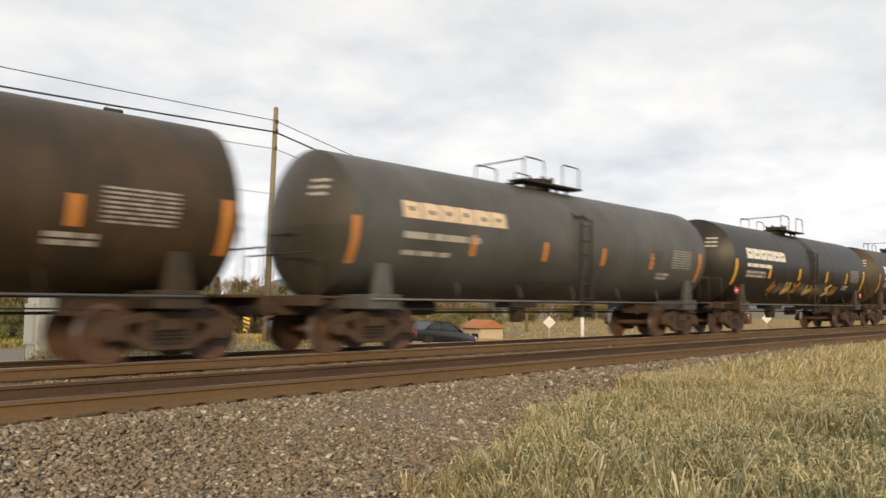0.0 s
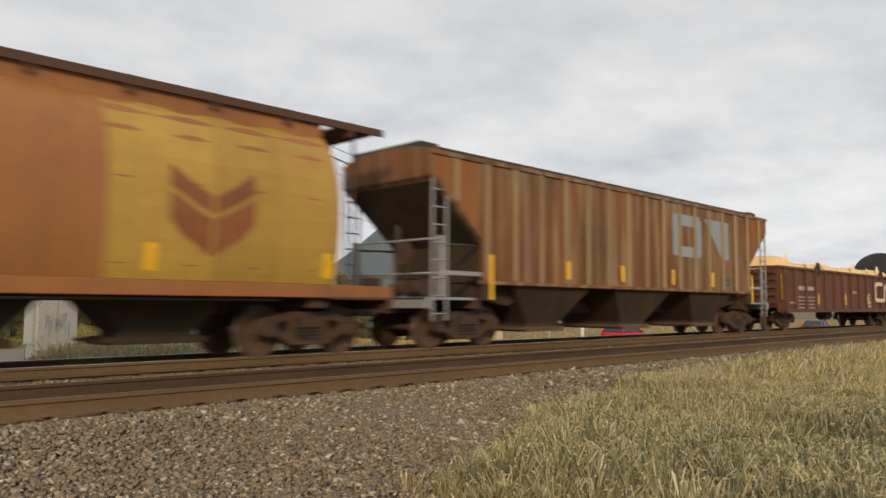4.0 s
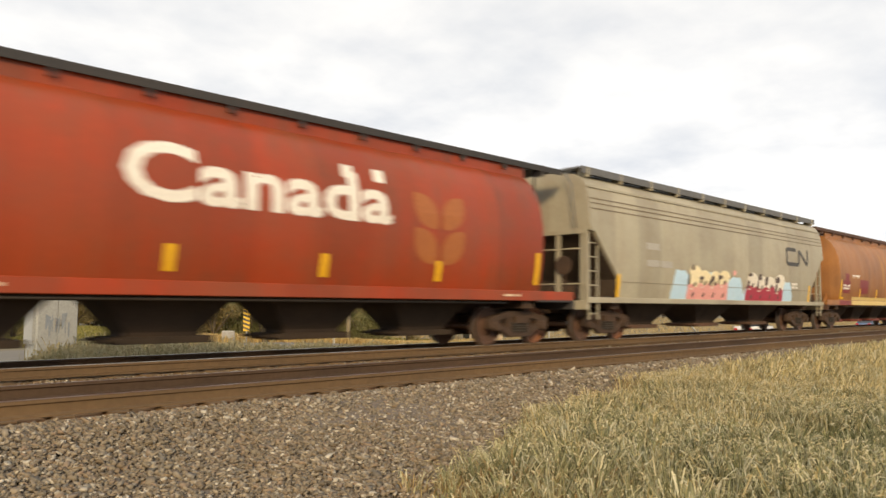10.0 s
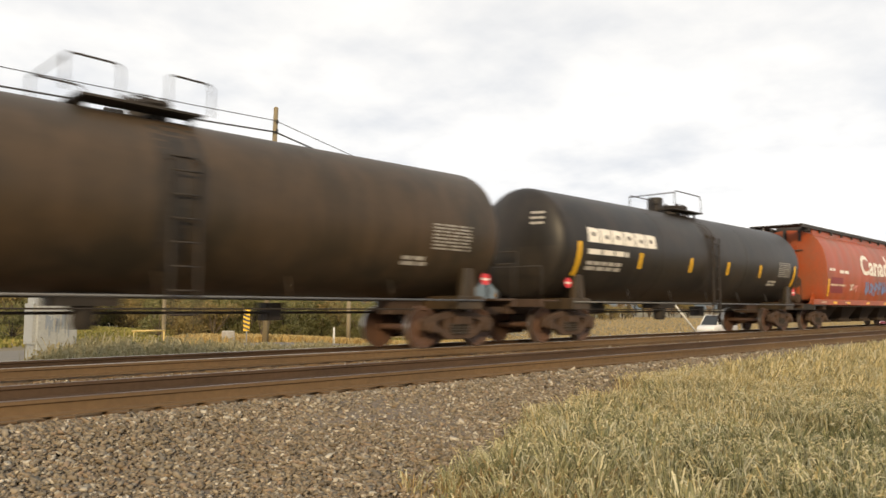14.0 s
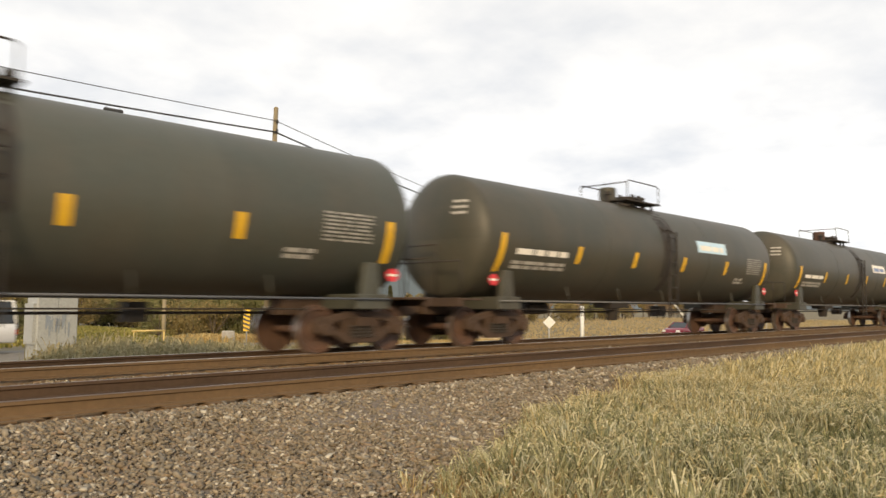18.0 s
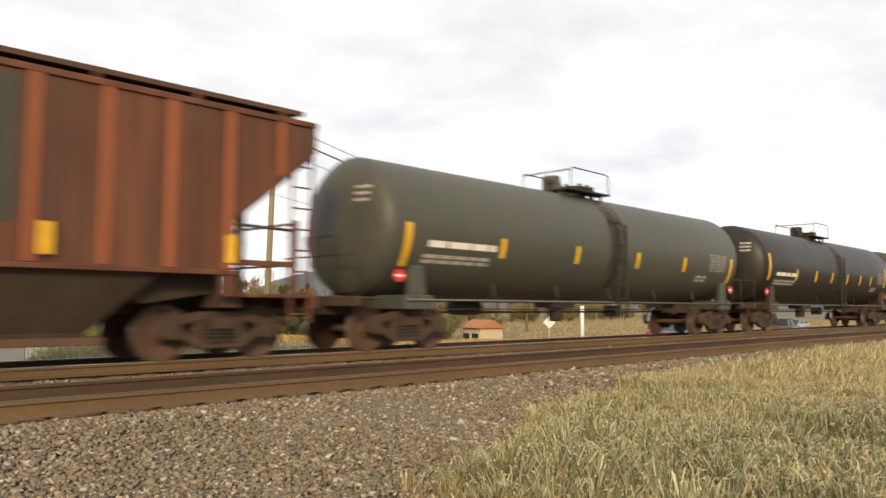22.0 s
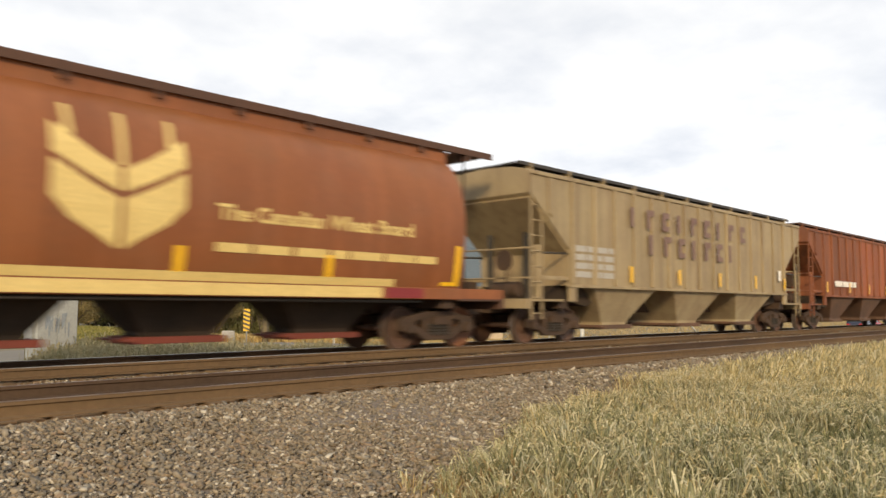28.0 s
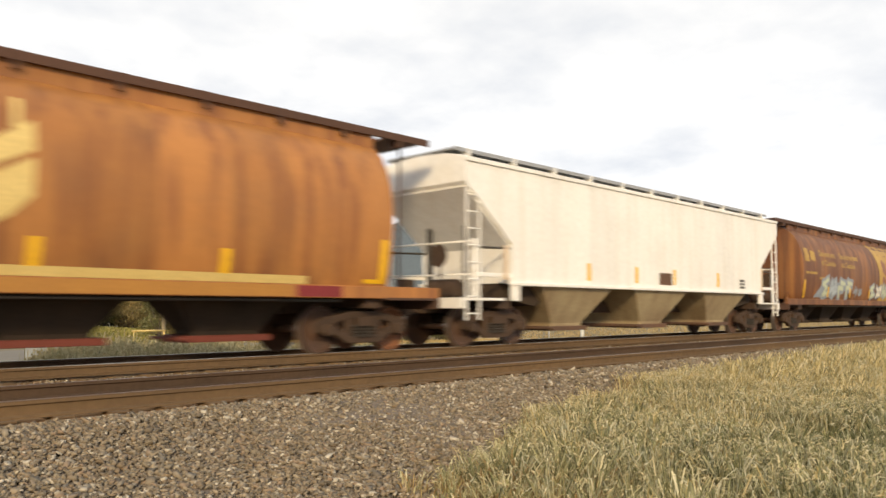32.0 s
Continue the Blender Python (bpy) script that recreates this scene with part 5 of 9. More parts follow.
def end_gear(car, half, key, mat, top_z, y=1.46, platform=1.10, posts=True, back=0.12, ladders=True):
    """End platform, corner posts, ladders and cross bars at both ends."""
    end = half - 0.40

    def plat(bm):
        box(bm, end - 1.5, end, -1.5, 1.5, platform - 0.06, platform)
        box(bm, end - 0.10, end, -1.52, 1.52, platform - 0.24, platform - 0.002)

    def frame_posts(bm):
        x = end - back
        for yy in (-y, -0.55, 0.55, y):
            box(bm, x - 0.045, x + 0.045, yy - 0.045, yy + 0.045, platform, top_z)
        for z in np.arange(platform + 0.45, top_z, 0.95):
            tube(bm, [(x, -y, z), (x, y, z)], 0.02, 5)
        box(bm, x - 0.05, x + 0.05, -y, y, top_z - 0.10, top_z)

    def air_tank(bm):
        lathe(bm, [(-0.45, 0.02), (-0.42, 0.2), (0.42, 0.2), (0.45, 0.02)], 12, "y", (end - 0.8, 0.2, platform + 0.25))

    def valve(bm):
        box(bm, end - 0.55, end - 0.25, -0.95, -0.6, platform, platform + 0.45)

    def brake_wheel(bm):
        lathe(bm, [(end - 0.06, 0.26), (end - 0.02, 0.26)], 16, "x", (0, 0.75, platform + 0.95))
        tube(bm, [(end - 0.1, 0.75, platform), (end - 0.1, 0.75, platform + 0.95)], 0.025, 6)
    for s in (-1, 1):
        turn = 0 if s > 0 else 180
        part("end_platform", shared("plat_" + key, plat, 0.008), M[mat], car, at=pose(0, 0, 0, 0, 0, turn))
        if posts:
            part("end_frame", shared("posts_" + key, frame_posts), M[mat], car, at=pose(0, 0, 0, 0, 0, turn))
        for yy in (-y - 0.02, y + 0.02) if ladders else ():
            part("side_ladder", shared("hladder_" + key, ladder_build(platform - 0.5, top_z - 0.05, 0.42)), M[mat], car, at=(s * (end - back - 0.26), yy, 0))
    for nm, build in (("air_tank", air_tank), ("brake_valve", valve), ("brake_wheel", brake_wheel)):
        part(nm, smooth_sharp(shared(nm + "_" + key, build)), M["truck"], car, at=pose(0, 0, 0, 0, 0, 180))


def roof_walk(car, half, key, mat, y0, y1, z, end=None, brackets=None, brmat=None, yb=1.15, deep=0.5, drop=0.09):
    end = end or half - 0.36

    def board(bm):
        box(bm, -end, end, -y1, -y0, z, z + 0.045)
        box(bm, -end, end, -y1 - 0.02, -y1 + 0.02, z - drop, z + 0.055)

    def cross(bm):
        box(bm, end - deep, end, -y0, y0, z - 0.004, z + 0.041)
    for s in (-1, 1):
        turn = 0 if s < 0 else 180
        part("roof_walk", shared("walk_" + key, board), M[mat], car, "open roof walk board", at=pose(0, 0, 0, 0, 0, turn))
        part("cross_walk", shared("cross_" + key, cross), M[mat], car, at=pose(0, 0, 0, 0, 0, turn))
    if brackets is not None:
        def bracket(bm):
            prism(bm, [(-0.04, z - 0.22), (0.04, z - 0.22), (0.04, z + 0.06), (-0.04, z + 0.06)], -y1 - 0.03, -yb + 0.18)
        for x in brackets:
            part("bracket", shared("bracket_" + key, bracket), M[brmat], car, at=(x, 0, 0))
            part("bracket", shared("bracket_" + key, bracket), M[brmat], car, at=pose(x, 0, 0, 0, 0, 180))


# cylindrical grain hopper
CYL = [(1.47, 1.30), (1.54, 1.55), (1.60, 1.95), (1.635, 2.4), (1.63, 2.85), (1.57, 3.25), (1.45, 3.62), (1.26, 3.95), (1.02, 4.18), (0.75, 4.32), (0.4, 4.40), (0.0, 4.43)]
cyl_surf = make_surf(CYL)
CYL_END = 7.42              # car centre to the end wall


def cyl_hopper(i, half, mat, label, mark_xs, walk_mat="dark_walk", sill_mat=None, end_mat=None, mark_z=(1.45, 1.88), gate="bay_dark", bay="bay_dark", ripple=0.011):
    car = thing("cylindrical_hopper_car", label, "hopper car", "cars of the freight train")
    e = CYL_END
    st = [(-e - 0.05, 1.30), (-e - 0.03, 1.30)] + [(x, 1.30) for x in np.linspace(-e, e, 99)] + [(e + 0.03, 1.30), (e + 0.05, 1.30)]

    def build(bm):
        loft_build(CYL, st)(bm)
        for v in bm.verts:
            d = abs(v.co.x) - e
            if d > 0.01:
                k = 0.992 if d < 0.04 else 0.97
            else:
                # the plates draw in at their welds
                k = 1 - ripple / 1.6 * (1 - abs(math.sin(math.pi * (v.co.x + e) / (2 * e) * 13)))
            v.co.y *= k
            v.co.z = 2.8 + (v.co.z - 2.8) * k
    part("body", smooth_sharp(shared("cyl_body%d" % round(ripple * 1000), build)), M[mat], car)
    running_gear(car, half, i)
    underframe(car, half, "cyl", mat, False)

    def sill(bm):
        box(bm, -half + 0.40, half - 0.40, 1.40, 1.50, 1.07, 1.31)
    for turn in (0, 180):
        part("side_sill", shared("cyl_sill", sill, 0.012), M[sill_mat or mat], car, at=pose(0, 0, 0, 0, 0, turn))

    x0 = e + 0.05
    wall = M[end_mat or mat]
    pieces = [("end_plate", lambda bm: box(bm, x0 - 0.01, x0 + 0.035, -0.50, 0.42, 1.40, 3.72), wall), ("end_shelf", lambda bm: box(bm, x0 - 0.02, x0 + 0.75, -1.40, 1.40, 1.06, 1.12), M["truck"]),
              ("grab_bar", lambda bm: tube(bm, [(x0, -0.80, 3.50), (x0 + 0.10, -0.80, 3.50), (x0 + 0.10, 0.62, 3.50), (x0, 0.62, 3.50)], 0.022, 6), M[walk_mat]),
              ("grab_bar", lambda bm: tube(bm, [(x0, -0.45, 2.60), (x0 + 0.08, -0.45, 2.60), (x0 + 0.08, 0.40, 2.60), (x0, 0.40, 2.60)], 0.014, 6), M[walk_mat]),
              ("brake_box", lambda bm: box(bm, x0 + 0.03, x0 + 0.28, -0.20, 0.15, 1.55, 2.0), M["truck"])]
    for y in (-1.0, 1.0):
        pieces.append(("gusset", lambda bm, y=y: prism(bm, [(x0 - 0.02, 1.12), (x0 + 0.52, 1.12), (x0 - 0.02, 1.62)], y - 0.03, y + 0.03), wall))
    for y in (-0.72, -0.10, 0.52):
        pieces.append(("walk_post", lambda bm, y=y: box(bm, x0 - 0.10, x0 + 0.05, y - 0.05, y + 0.05, 3.90, 4.50), M[walk_mat]))
    for s in (-1, 1):
        turn = 0 if s > 0 else 180
        for k, (nm, build, m) in enumerate(pieces):
            part(nm, shared("cyl_%s%d" % (nm, k), build, 0.008 if "bar" not in nm else 0.0), m, car, at=pose(0, 0, 0, 0, 0, turn))
        part("end_ladder", shared("cyl_end_ladder", ladder_build(1.1, 4.55, 0.40)), M["galv"], car, at=pose(s * (half - 0.50), 0.75, 0, 0, 0, 90))
        part("end_stanchion", shared("cyl_stanchion", lambda bm: tube(bm, [(0, 0, 1.1), (0, 0, 4.5)], 0.03, 6)), M[walk_mat], car, at=(s * (half - 0.50), -0.30, 0))
    end_gear(car, half, "cyl", walk_mat, 4.52, 1.05, 1.10, posts=False, ladders=False)
    roof_walk(car, half, "cyl", walk_mat, 0.74, 1.10, 4.50, yb=1.0, brackets=np.linspace(-half + 1.2, half - 1.2, 12), brmat=walk_mat, deep=0.95)

    def fascia(bm):
        prism(bm, [(-e, 4.10), (e, 4.10), (e, 4.485), (-e, 4.485)], 0.97, 1.03)
    for turn in (0, 180):
        part("walk_fascia", shared("cyl_fascia", fascia, 0.01), M[mat], car, at=pose(0, 0, 0, 0, 0, turn))

    def hatch(bm):
        box(bm, -e + 0.2, e - 0.2, -0.60, 0.60, 4.36, 4.62)
        for x in np.linspace(-e + 0.6, e - 0.6, 12):
            box(bm, x - 0.05, x + 0.05, -0.64, 0.64, 4.40, 4.65)
    part("hatch_cover", shared("cyl_hatch", hatch, 0.012), M[walk_mat], car)
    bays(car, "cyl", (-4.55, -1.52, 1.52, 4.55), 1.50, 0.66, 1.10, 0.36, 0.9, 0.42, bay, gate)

    def pipe(bm):
        tube(bm, [(-half + 2.9, 1.38, 1.02), (half - 2.9, 1.38, 1.02)], 0.03, 6)
    for turn in (0, 180):
        part("brake_pipe", shared("cyl_pipe", pipe), M["black_iron"], car, at=pose(0, 0, 0, 0, 0, turn))
    marks(car, cyl_surf, mark_xs, M["yellow"], *mark_z)
    return car


# smooth curved-side grain hopper with cut-away ends
CUR = [(1.50, 1.10), (1.53, 1.30), (1.58, 1.7), (1.61, 2.3), (1.61, 3.0), (1.585, 3.45), (1.54, 3.85), (1.47, 4.14), (1.34, 4.37), (1.06, 4.54), (0.45, 4.62), (0.0, 4.64)]
cur_surf = make_surf(CUR)


def curved_hopper(i, half, mat, label, mark_xs, lines=(3.85, 3.72, 3.57), line_mat="seam_line", floor=1.10, bay="bay_dark", mark_z=(1.35, 1.85), walk_mat="walk_grey", seam=0.026, slope_mat="bay_dark"):
    car = thing("covered_hopper_car", label, "hopper car", "cars of the freight train")
    e = half - 0.48
    prof = [(y, z) for y, z in CUR if z >= floor - 0.01]
    if prof[0][1] > floor + 0.01:
        prof = [(cur_surf(floor), floor)] + prof
    mids = [(x, floor) for x in np.linspace(-e + 1.5, e - 1.5, 92)]
    st = [(-e, 2.98), (-e + 0.20, 2.95), (-e + 1.38, 1.74), (-e + 1.42, floor)] + mids + [(e - 1.42, floor), (e - 1.38, 1.74), (e - 0.20, 2.95), (e, 2.98)]
    key = "cur%d" % round(floor * 100)
    
    def build(bm):
        loft_build(prof, st)(bm)
        for v in bm.verts:
            # the side plates draw in at their welds
            if v.co.z < 3.95 and abs(v.co.x) < e - 1.43:
                v.co.y *= 1 - 0.0055 * max(0.0, 1 - abs(math.sin(math.pi * (v.co.x + 0.3) / 1.55)) * 1.6) * min(1.0, (3.95 - v.co.z) / 0.4)

    def eave(bm):
        y, y2 = cur_surf(4.14), cur_surf(4.22)
        prism(bm, [(-e, 4.14), (e, 4.14), (e, 4.18), (-e, 4.18)], y - 0.03, y + 0.028)
        prism(bm, [(-e, 4.18), (e, 4.18), (e, 4.23), (-e, 4.23)], y2 - 0.05, y2 + 0.014)
    part("body", smooth_sharp(shared(key + "_body", build), 32), M[mat], car)
    for turn in (0, 180):
        part("eave", shared("cur_eave", eave, 0.008), M[mat], car, at=pose(0, 0, 0, 0, 0, turn))
    running_gear(car, half, i)
    underframe(car, half, key, mat, False)

    def sill(bm):
        box(bm, -half + 0.42, half - 0.42, 1.46, 1.555, floor - 0.06, floor + 0.09)
    for turn in (0, 180):
        part("side_sill", shared(key + "_sill", sill, 0.01), M[mat], car, at=pose(0, 0, 0, 0, 0, turn))

    def slope_brace(bm):
        prism(bm, [(e - 0.05, floor), (e - 0.12, 2.95), (e - 0.02, 2.95), (e + 0.02, floor)], -0.04, 0.04)
    for s in (-1, 1):
        for y in (-1.3, -0.5, 0.5, 1.3):
            part("slope_brace", shared(key + "_brace", slope_brace), M[mat], car, at=pose(0, y, 0, 0, 0, 0 if s > 0 else 180))
    def slope_sheet(bm):
        prism(bm, [(e - 1.44, floor), (e - 1.40, 1.71), (e - 0.22, 2.92), (e - 0.10, 2.94), (e - 0.10, 2.92), (e - 0.20, 2.89), (e - 1.36, 1.69), (e - 1.40, floor)], -1.50, 1.50)
    for s in (-1, 1):
        # By default grimy, with the shade inside the open end put into the colour.
        part("slope_sheet", shared(key + "_slope", slope_sheet), M[slope_mat], car, "sloping end sheet", at=pose(0, 0, 0, 0, 0, 0 if s > 0 else 180))
    end_gear(car, half, key, mat, 3.0, 1.45, floor)
    roof_walk(car, half, "cur", walk_mat, 0.74, 1.30, 4.69, end=e - 0.05, brackets=np.linspace(-e + 0.35, e - 0.35, 11), brmat=mat, yb=1.15, drop=0.14)

    def hatch(bm):
        box(bm, -e + 0.3, e - 0.3, -0.70, 0.70, 4.54, 4.78)
        for x in np.linspace(-e + 0.8, e - 0.8, 14):
            box(bm, x - 0.05, x + 0.05, -0.72, 0.72, 4.56, 4.82)
    part("hatch_cover", shared("cur_hatch", hatch, 0.012), M["galv"], car)

    def grab(bm):
        x = e - 0.05
        tube(bm, [(x, -1.0, 4.65), (x + 0.35, -1.0, 4.55), (x + 0.42, -1.25, 4.2), (x + 0.42, -1.40, 3.0)], 0.02, 6)
        tube(bm, [(x, 1.0, 4.65), (x + 0.35, 1.0, 4.55), (x + 0.42, 1.25, 4.2), (x + 0.42, 1.40, 3.0)], 0.02, 6)
    for s in (-1, 1):
        part("grab_rail", shared("cur_grab", grab), M[walk_mat], car, at=pose(0, 0, 0, 0, 0, 0 if s > 0 else 180))
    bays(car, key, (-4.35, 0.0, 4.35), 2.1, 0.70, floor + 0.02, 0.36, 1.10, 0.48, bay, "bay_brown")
    for z in lines:
        poly_sheet("seam", [rect(-e + 0.05, e - 0.05, z - seam / 2, z + seam / 2)], M[line_mat], car, cur_surf, "dark horizontal seam", 0.010)
    poly_sheet("seam", [rect(-e + 1.5, e - 1.5, 1.62, 1.635)], M[line_mat], car, cur_surf, "thin horizontal seam", 0.008)
    marks(car, cur_surf, mark_xs, M["yellow"], *mark_z)
    return car


# flat-side hopper with or without outside ribs
FLAT = [(1.53, 1.48), (1.54, 2.4), (1.54, 3.4), (1.53, 4.18), (1.40, 4.32), (0.9, 4.42), (0.0, 4.47)]
flat_surf = make_surf(FLAT)


def flat_hopper(i, half, mat, label, mark_xs, ribs=True, bay="bay_dark", mark_z=(1.62, 2.08), rib_mat=None, walk_mat="dark_walk", end_mat=None, slope_mat="bay_dark", walk_z=4.50):
    car = thing("ribbed_hopper_car" if ribs else "flat_sided_hopper_car", label, "hopper car", "cars of the freight train")
    e = half - 0.50
    mids = [(x, 1.48) for x in np.linspace(-e + 2.0, e - 2.0, 8)]
    st = [(-e, 3.72), (-e + 0.02, 3.70), (-e + 1.60, 2.40), (-e + 1.65, 1.48)] + mids + [(e - 1.65, 1.48), (e - 1.60, 2.40), (e - 0.02, 3.70), (e, 3.72)]
    part("body", smooth_sharp(shared("flat_body", loft_build(FLAT, st)), 32), M[mat], car)
    running_gear(car, half, i)
    underframe(car, half, "flat", "black_iron" if mat == "gt_rust" else mat)

    def sill(bm):
        box(bm, -e + 1.55, e - 1.55, 1.48, 1.60, 1.42, 1.50)

    def cant_rail(bm):
        box(bm, -e, e, 1.48, 1.575, 4.17, 4.27)
    for turn in (0, 180):
        part("side_sill", shared("flat_sill", sill, 0.01), M[mat], car, at=pose(0, 0, 0, 0, 0, turn))
        part("cant_rail", shared("flat_cant", cant_rail, 0.01), M[mat], car, at=pose(0, 0, 0, 0, 0, turn))
    if ribs:
        def rib(bm):
            prism(bm, [(-0.07, 1.50), (0.07, 1.50), (0.07, 4.17), (-0.07, 4.17)], -0.035, 0.035)

        def short_rib(bm):
            prism(bm, [(-0.06, 3.25), (0.06, 3.15), (0.06, 4.17), (-0.06, 4.17)], -0.03, 0.03)
        xs = np.linspace(-e + 1.75, e - 1.75, 15)
        for s in (-1, 1):
            for x in xs:
                part("rib", shared("rib", rib, 0.02), M[rib_mat or mat], car, at=(x, s * 1.565, 0))
            for x in (-e + 0.75, e - 0.75):
                part("rib", shared("short_rib", short_rib, 0.02), M[rib_mat or mat], car, at=pose(x, s * 1.565, 0, 0, 0, 0 if x < 0 else 180))

    rail_mat = end_mat or ("galv" if mat == "gt_rust" else mat)

    def slope_sheet(bm):
        prism(bm, [(e - 1.68, 1.48), (e - 1.64, 2.36), (e - 0.10, 3.64), (e - 0.06, 3.60), (e - 1.60, 2.32), (e - 1.64, 1.48)], -1.46, 1.46)

    def mid_post(bm):
        box(bm, e - 1.05, e - 0.93, -0.06, 0.06, 1.12, 2.86)

    def corner_post(bm):
        box(bm, e - 0.42, e - 0.32, -0.05, 0.05, 1.12, 2.45)

    def low_rail(bm):
        box(bm, e - 1.66, e - 0.42, -0.03, 0.03, 1.60, 1.70)

    def high_rail(bm):
        tube(bm, [(e - 1.70, 0, 2.30), (e - 0.37, 0, 2.26)], 0.03, 6)

    def cross_rail(bm):
        tube(bm, [(e - 0.37, -1.45, 2.40), (e - 0.37, 1.45, 2.40)], 0.025, 6)
        tube(bm, [(e - 0.37, -1.45, 1.65), (e - 0.37, 1.45, 1.65)], 0.025, 6)

    def bolster_post(bm):
        box(bm, e - 1.86, e - 1.58, -0.05, 0.05, 1.06, 1.50)
    for s in (-1, 1):
        turn = 0 if s > 0 else 180
        # The default dark colour holds grime and the recess's shade together.
        part("slope_sheet", shared("flat_slope_sheet", slope_sheet), M[slope_mat], car, "sloping end sheet", at=pose(0, 0, 0, 0, 0, turn))
        for y in (-0.62, 0.62):
            part("mid_post", shared("flat_mid_post", mid_post, 0.01), M["tank_charcoal"], car, at=pose(0, y, 0, 0, 0, turn))
        for y in (-1.45, 1.45):
            part("corner_post", shared("flat_corner_post", corner_post, 0.01), M[rail_mat], car, at=pose(0, y, 0, 0, 0, turn))
            part("end_rail", shared("flat_low_rail", low_rail, 0.01), M[rail_mat], car, at=pose(0, y, 0, 0, 0, turn))
            part("end_rail", shared("flat_high_rail", high_rail), M["tank_charcoal"], car, at=pose(0, y, 0, 0, 0, turn))
        part("cross_rail", shared("flat_cross_rail", cross_rail), M[rail_mat], car, at=pose(0, 0, 0, 0, 0, turn))
        for y in (-1.53, 1.53):
            # The rusted car's posts are dark to stand in for shade below the body.
            part("bolster_post", shared("flat_bolster_post", bolster_post, 0.01), M["bay_dark" if mat == "gt_rust" else mat], car, at=pose(0, y, 0, 0, 0, turn))
    end_gear(car, half, "flat", rail_mat, 3.74, 1.48, 1.12, posts=False)
    roof_walk(car, half, "flat%d" % round(walk_z * 100), walk_mat, 0.55, 1.15, walk_z, end=e - 0.04, drop=0.03, brackets=np.linspace(-e + 0.5, e - 0.5, 11), brmat=mat)

    def hatch(bm):
        box(bm, -e + 0.6, e - 0.6, -0.40, 0.40, 4.42, 4.56)
    part("hatch_cover", shared("flat_hatch", hatch, 0.012), M[walk_mat], car)
    bays(car, "flat", (-4.35, 0.0, 4.35), 1.62, 0.66, 1.46, 0.40, 1.48, 1.05, bay, "bay_brown")

    def slope(bm):
        prism(bm, [(e - 1.70, 1.14), (e - 1.70, 2.0), (5.6, 2.0), (5.2, 1.2), (5.8, 0.94)], -1.12, 1.12)
    for s in (-1, 1):
        # Always dark: the shaded void beyond the bays is put into this colour.
        part("floor_slope", shared("flat_slope", slope), M["bay_dark"], car, at=pose(0, 0, 0, 0, 0, 0 if s > 0 else 180))
    m = (lambda z: 1.615) if ribs else flat_surf
    marks(car, m, mark_xs, M["yellow"], *mark_z)
    return car


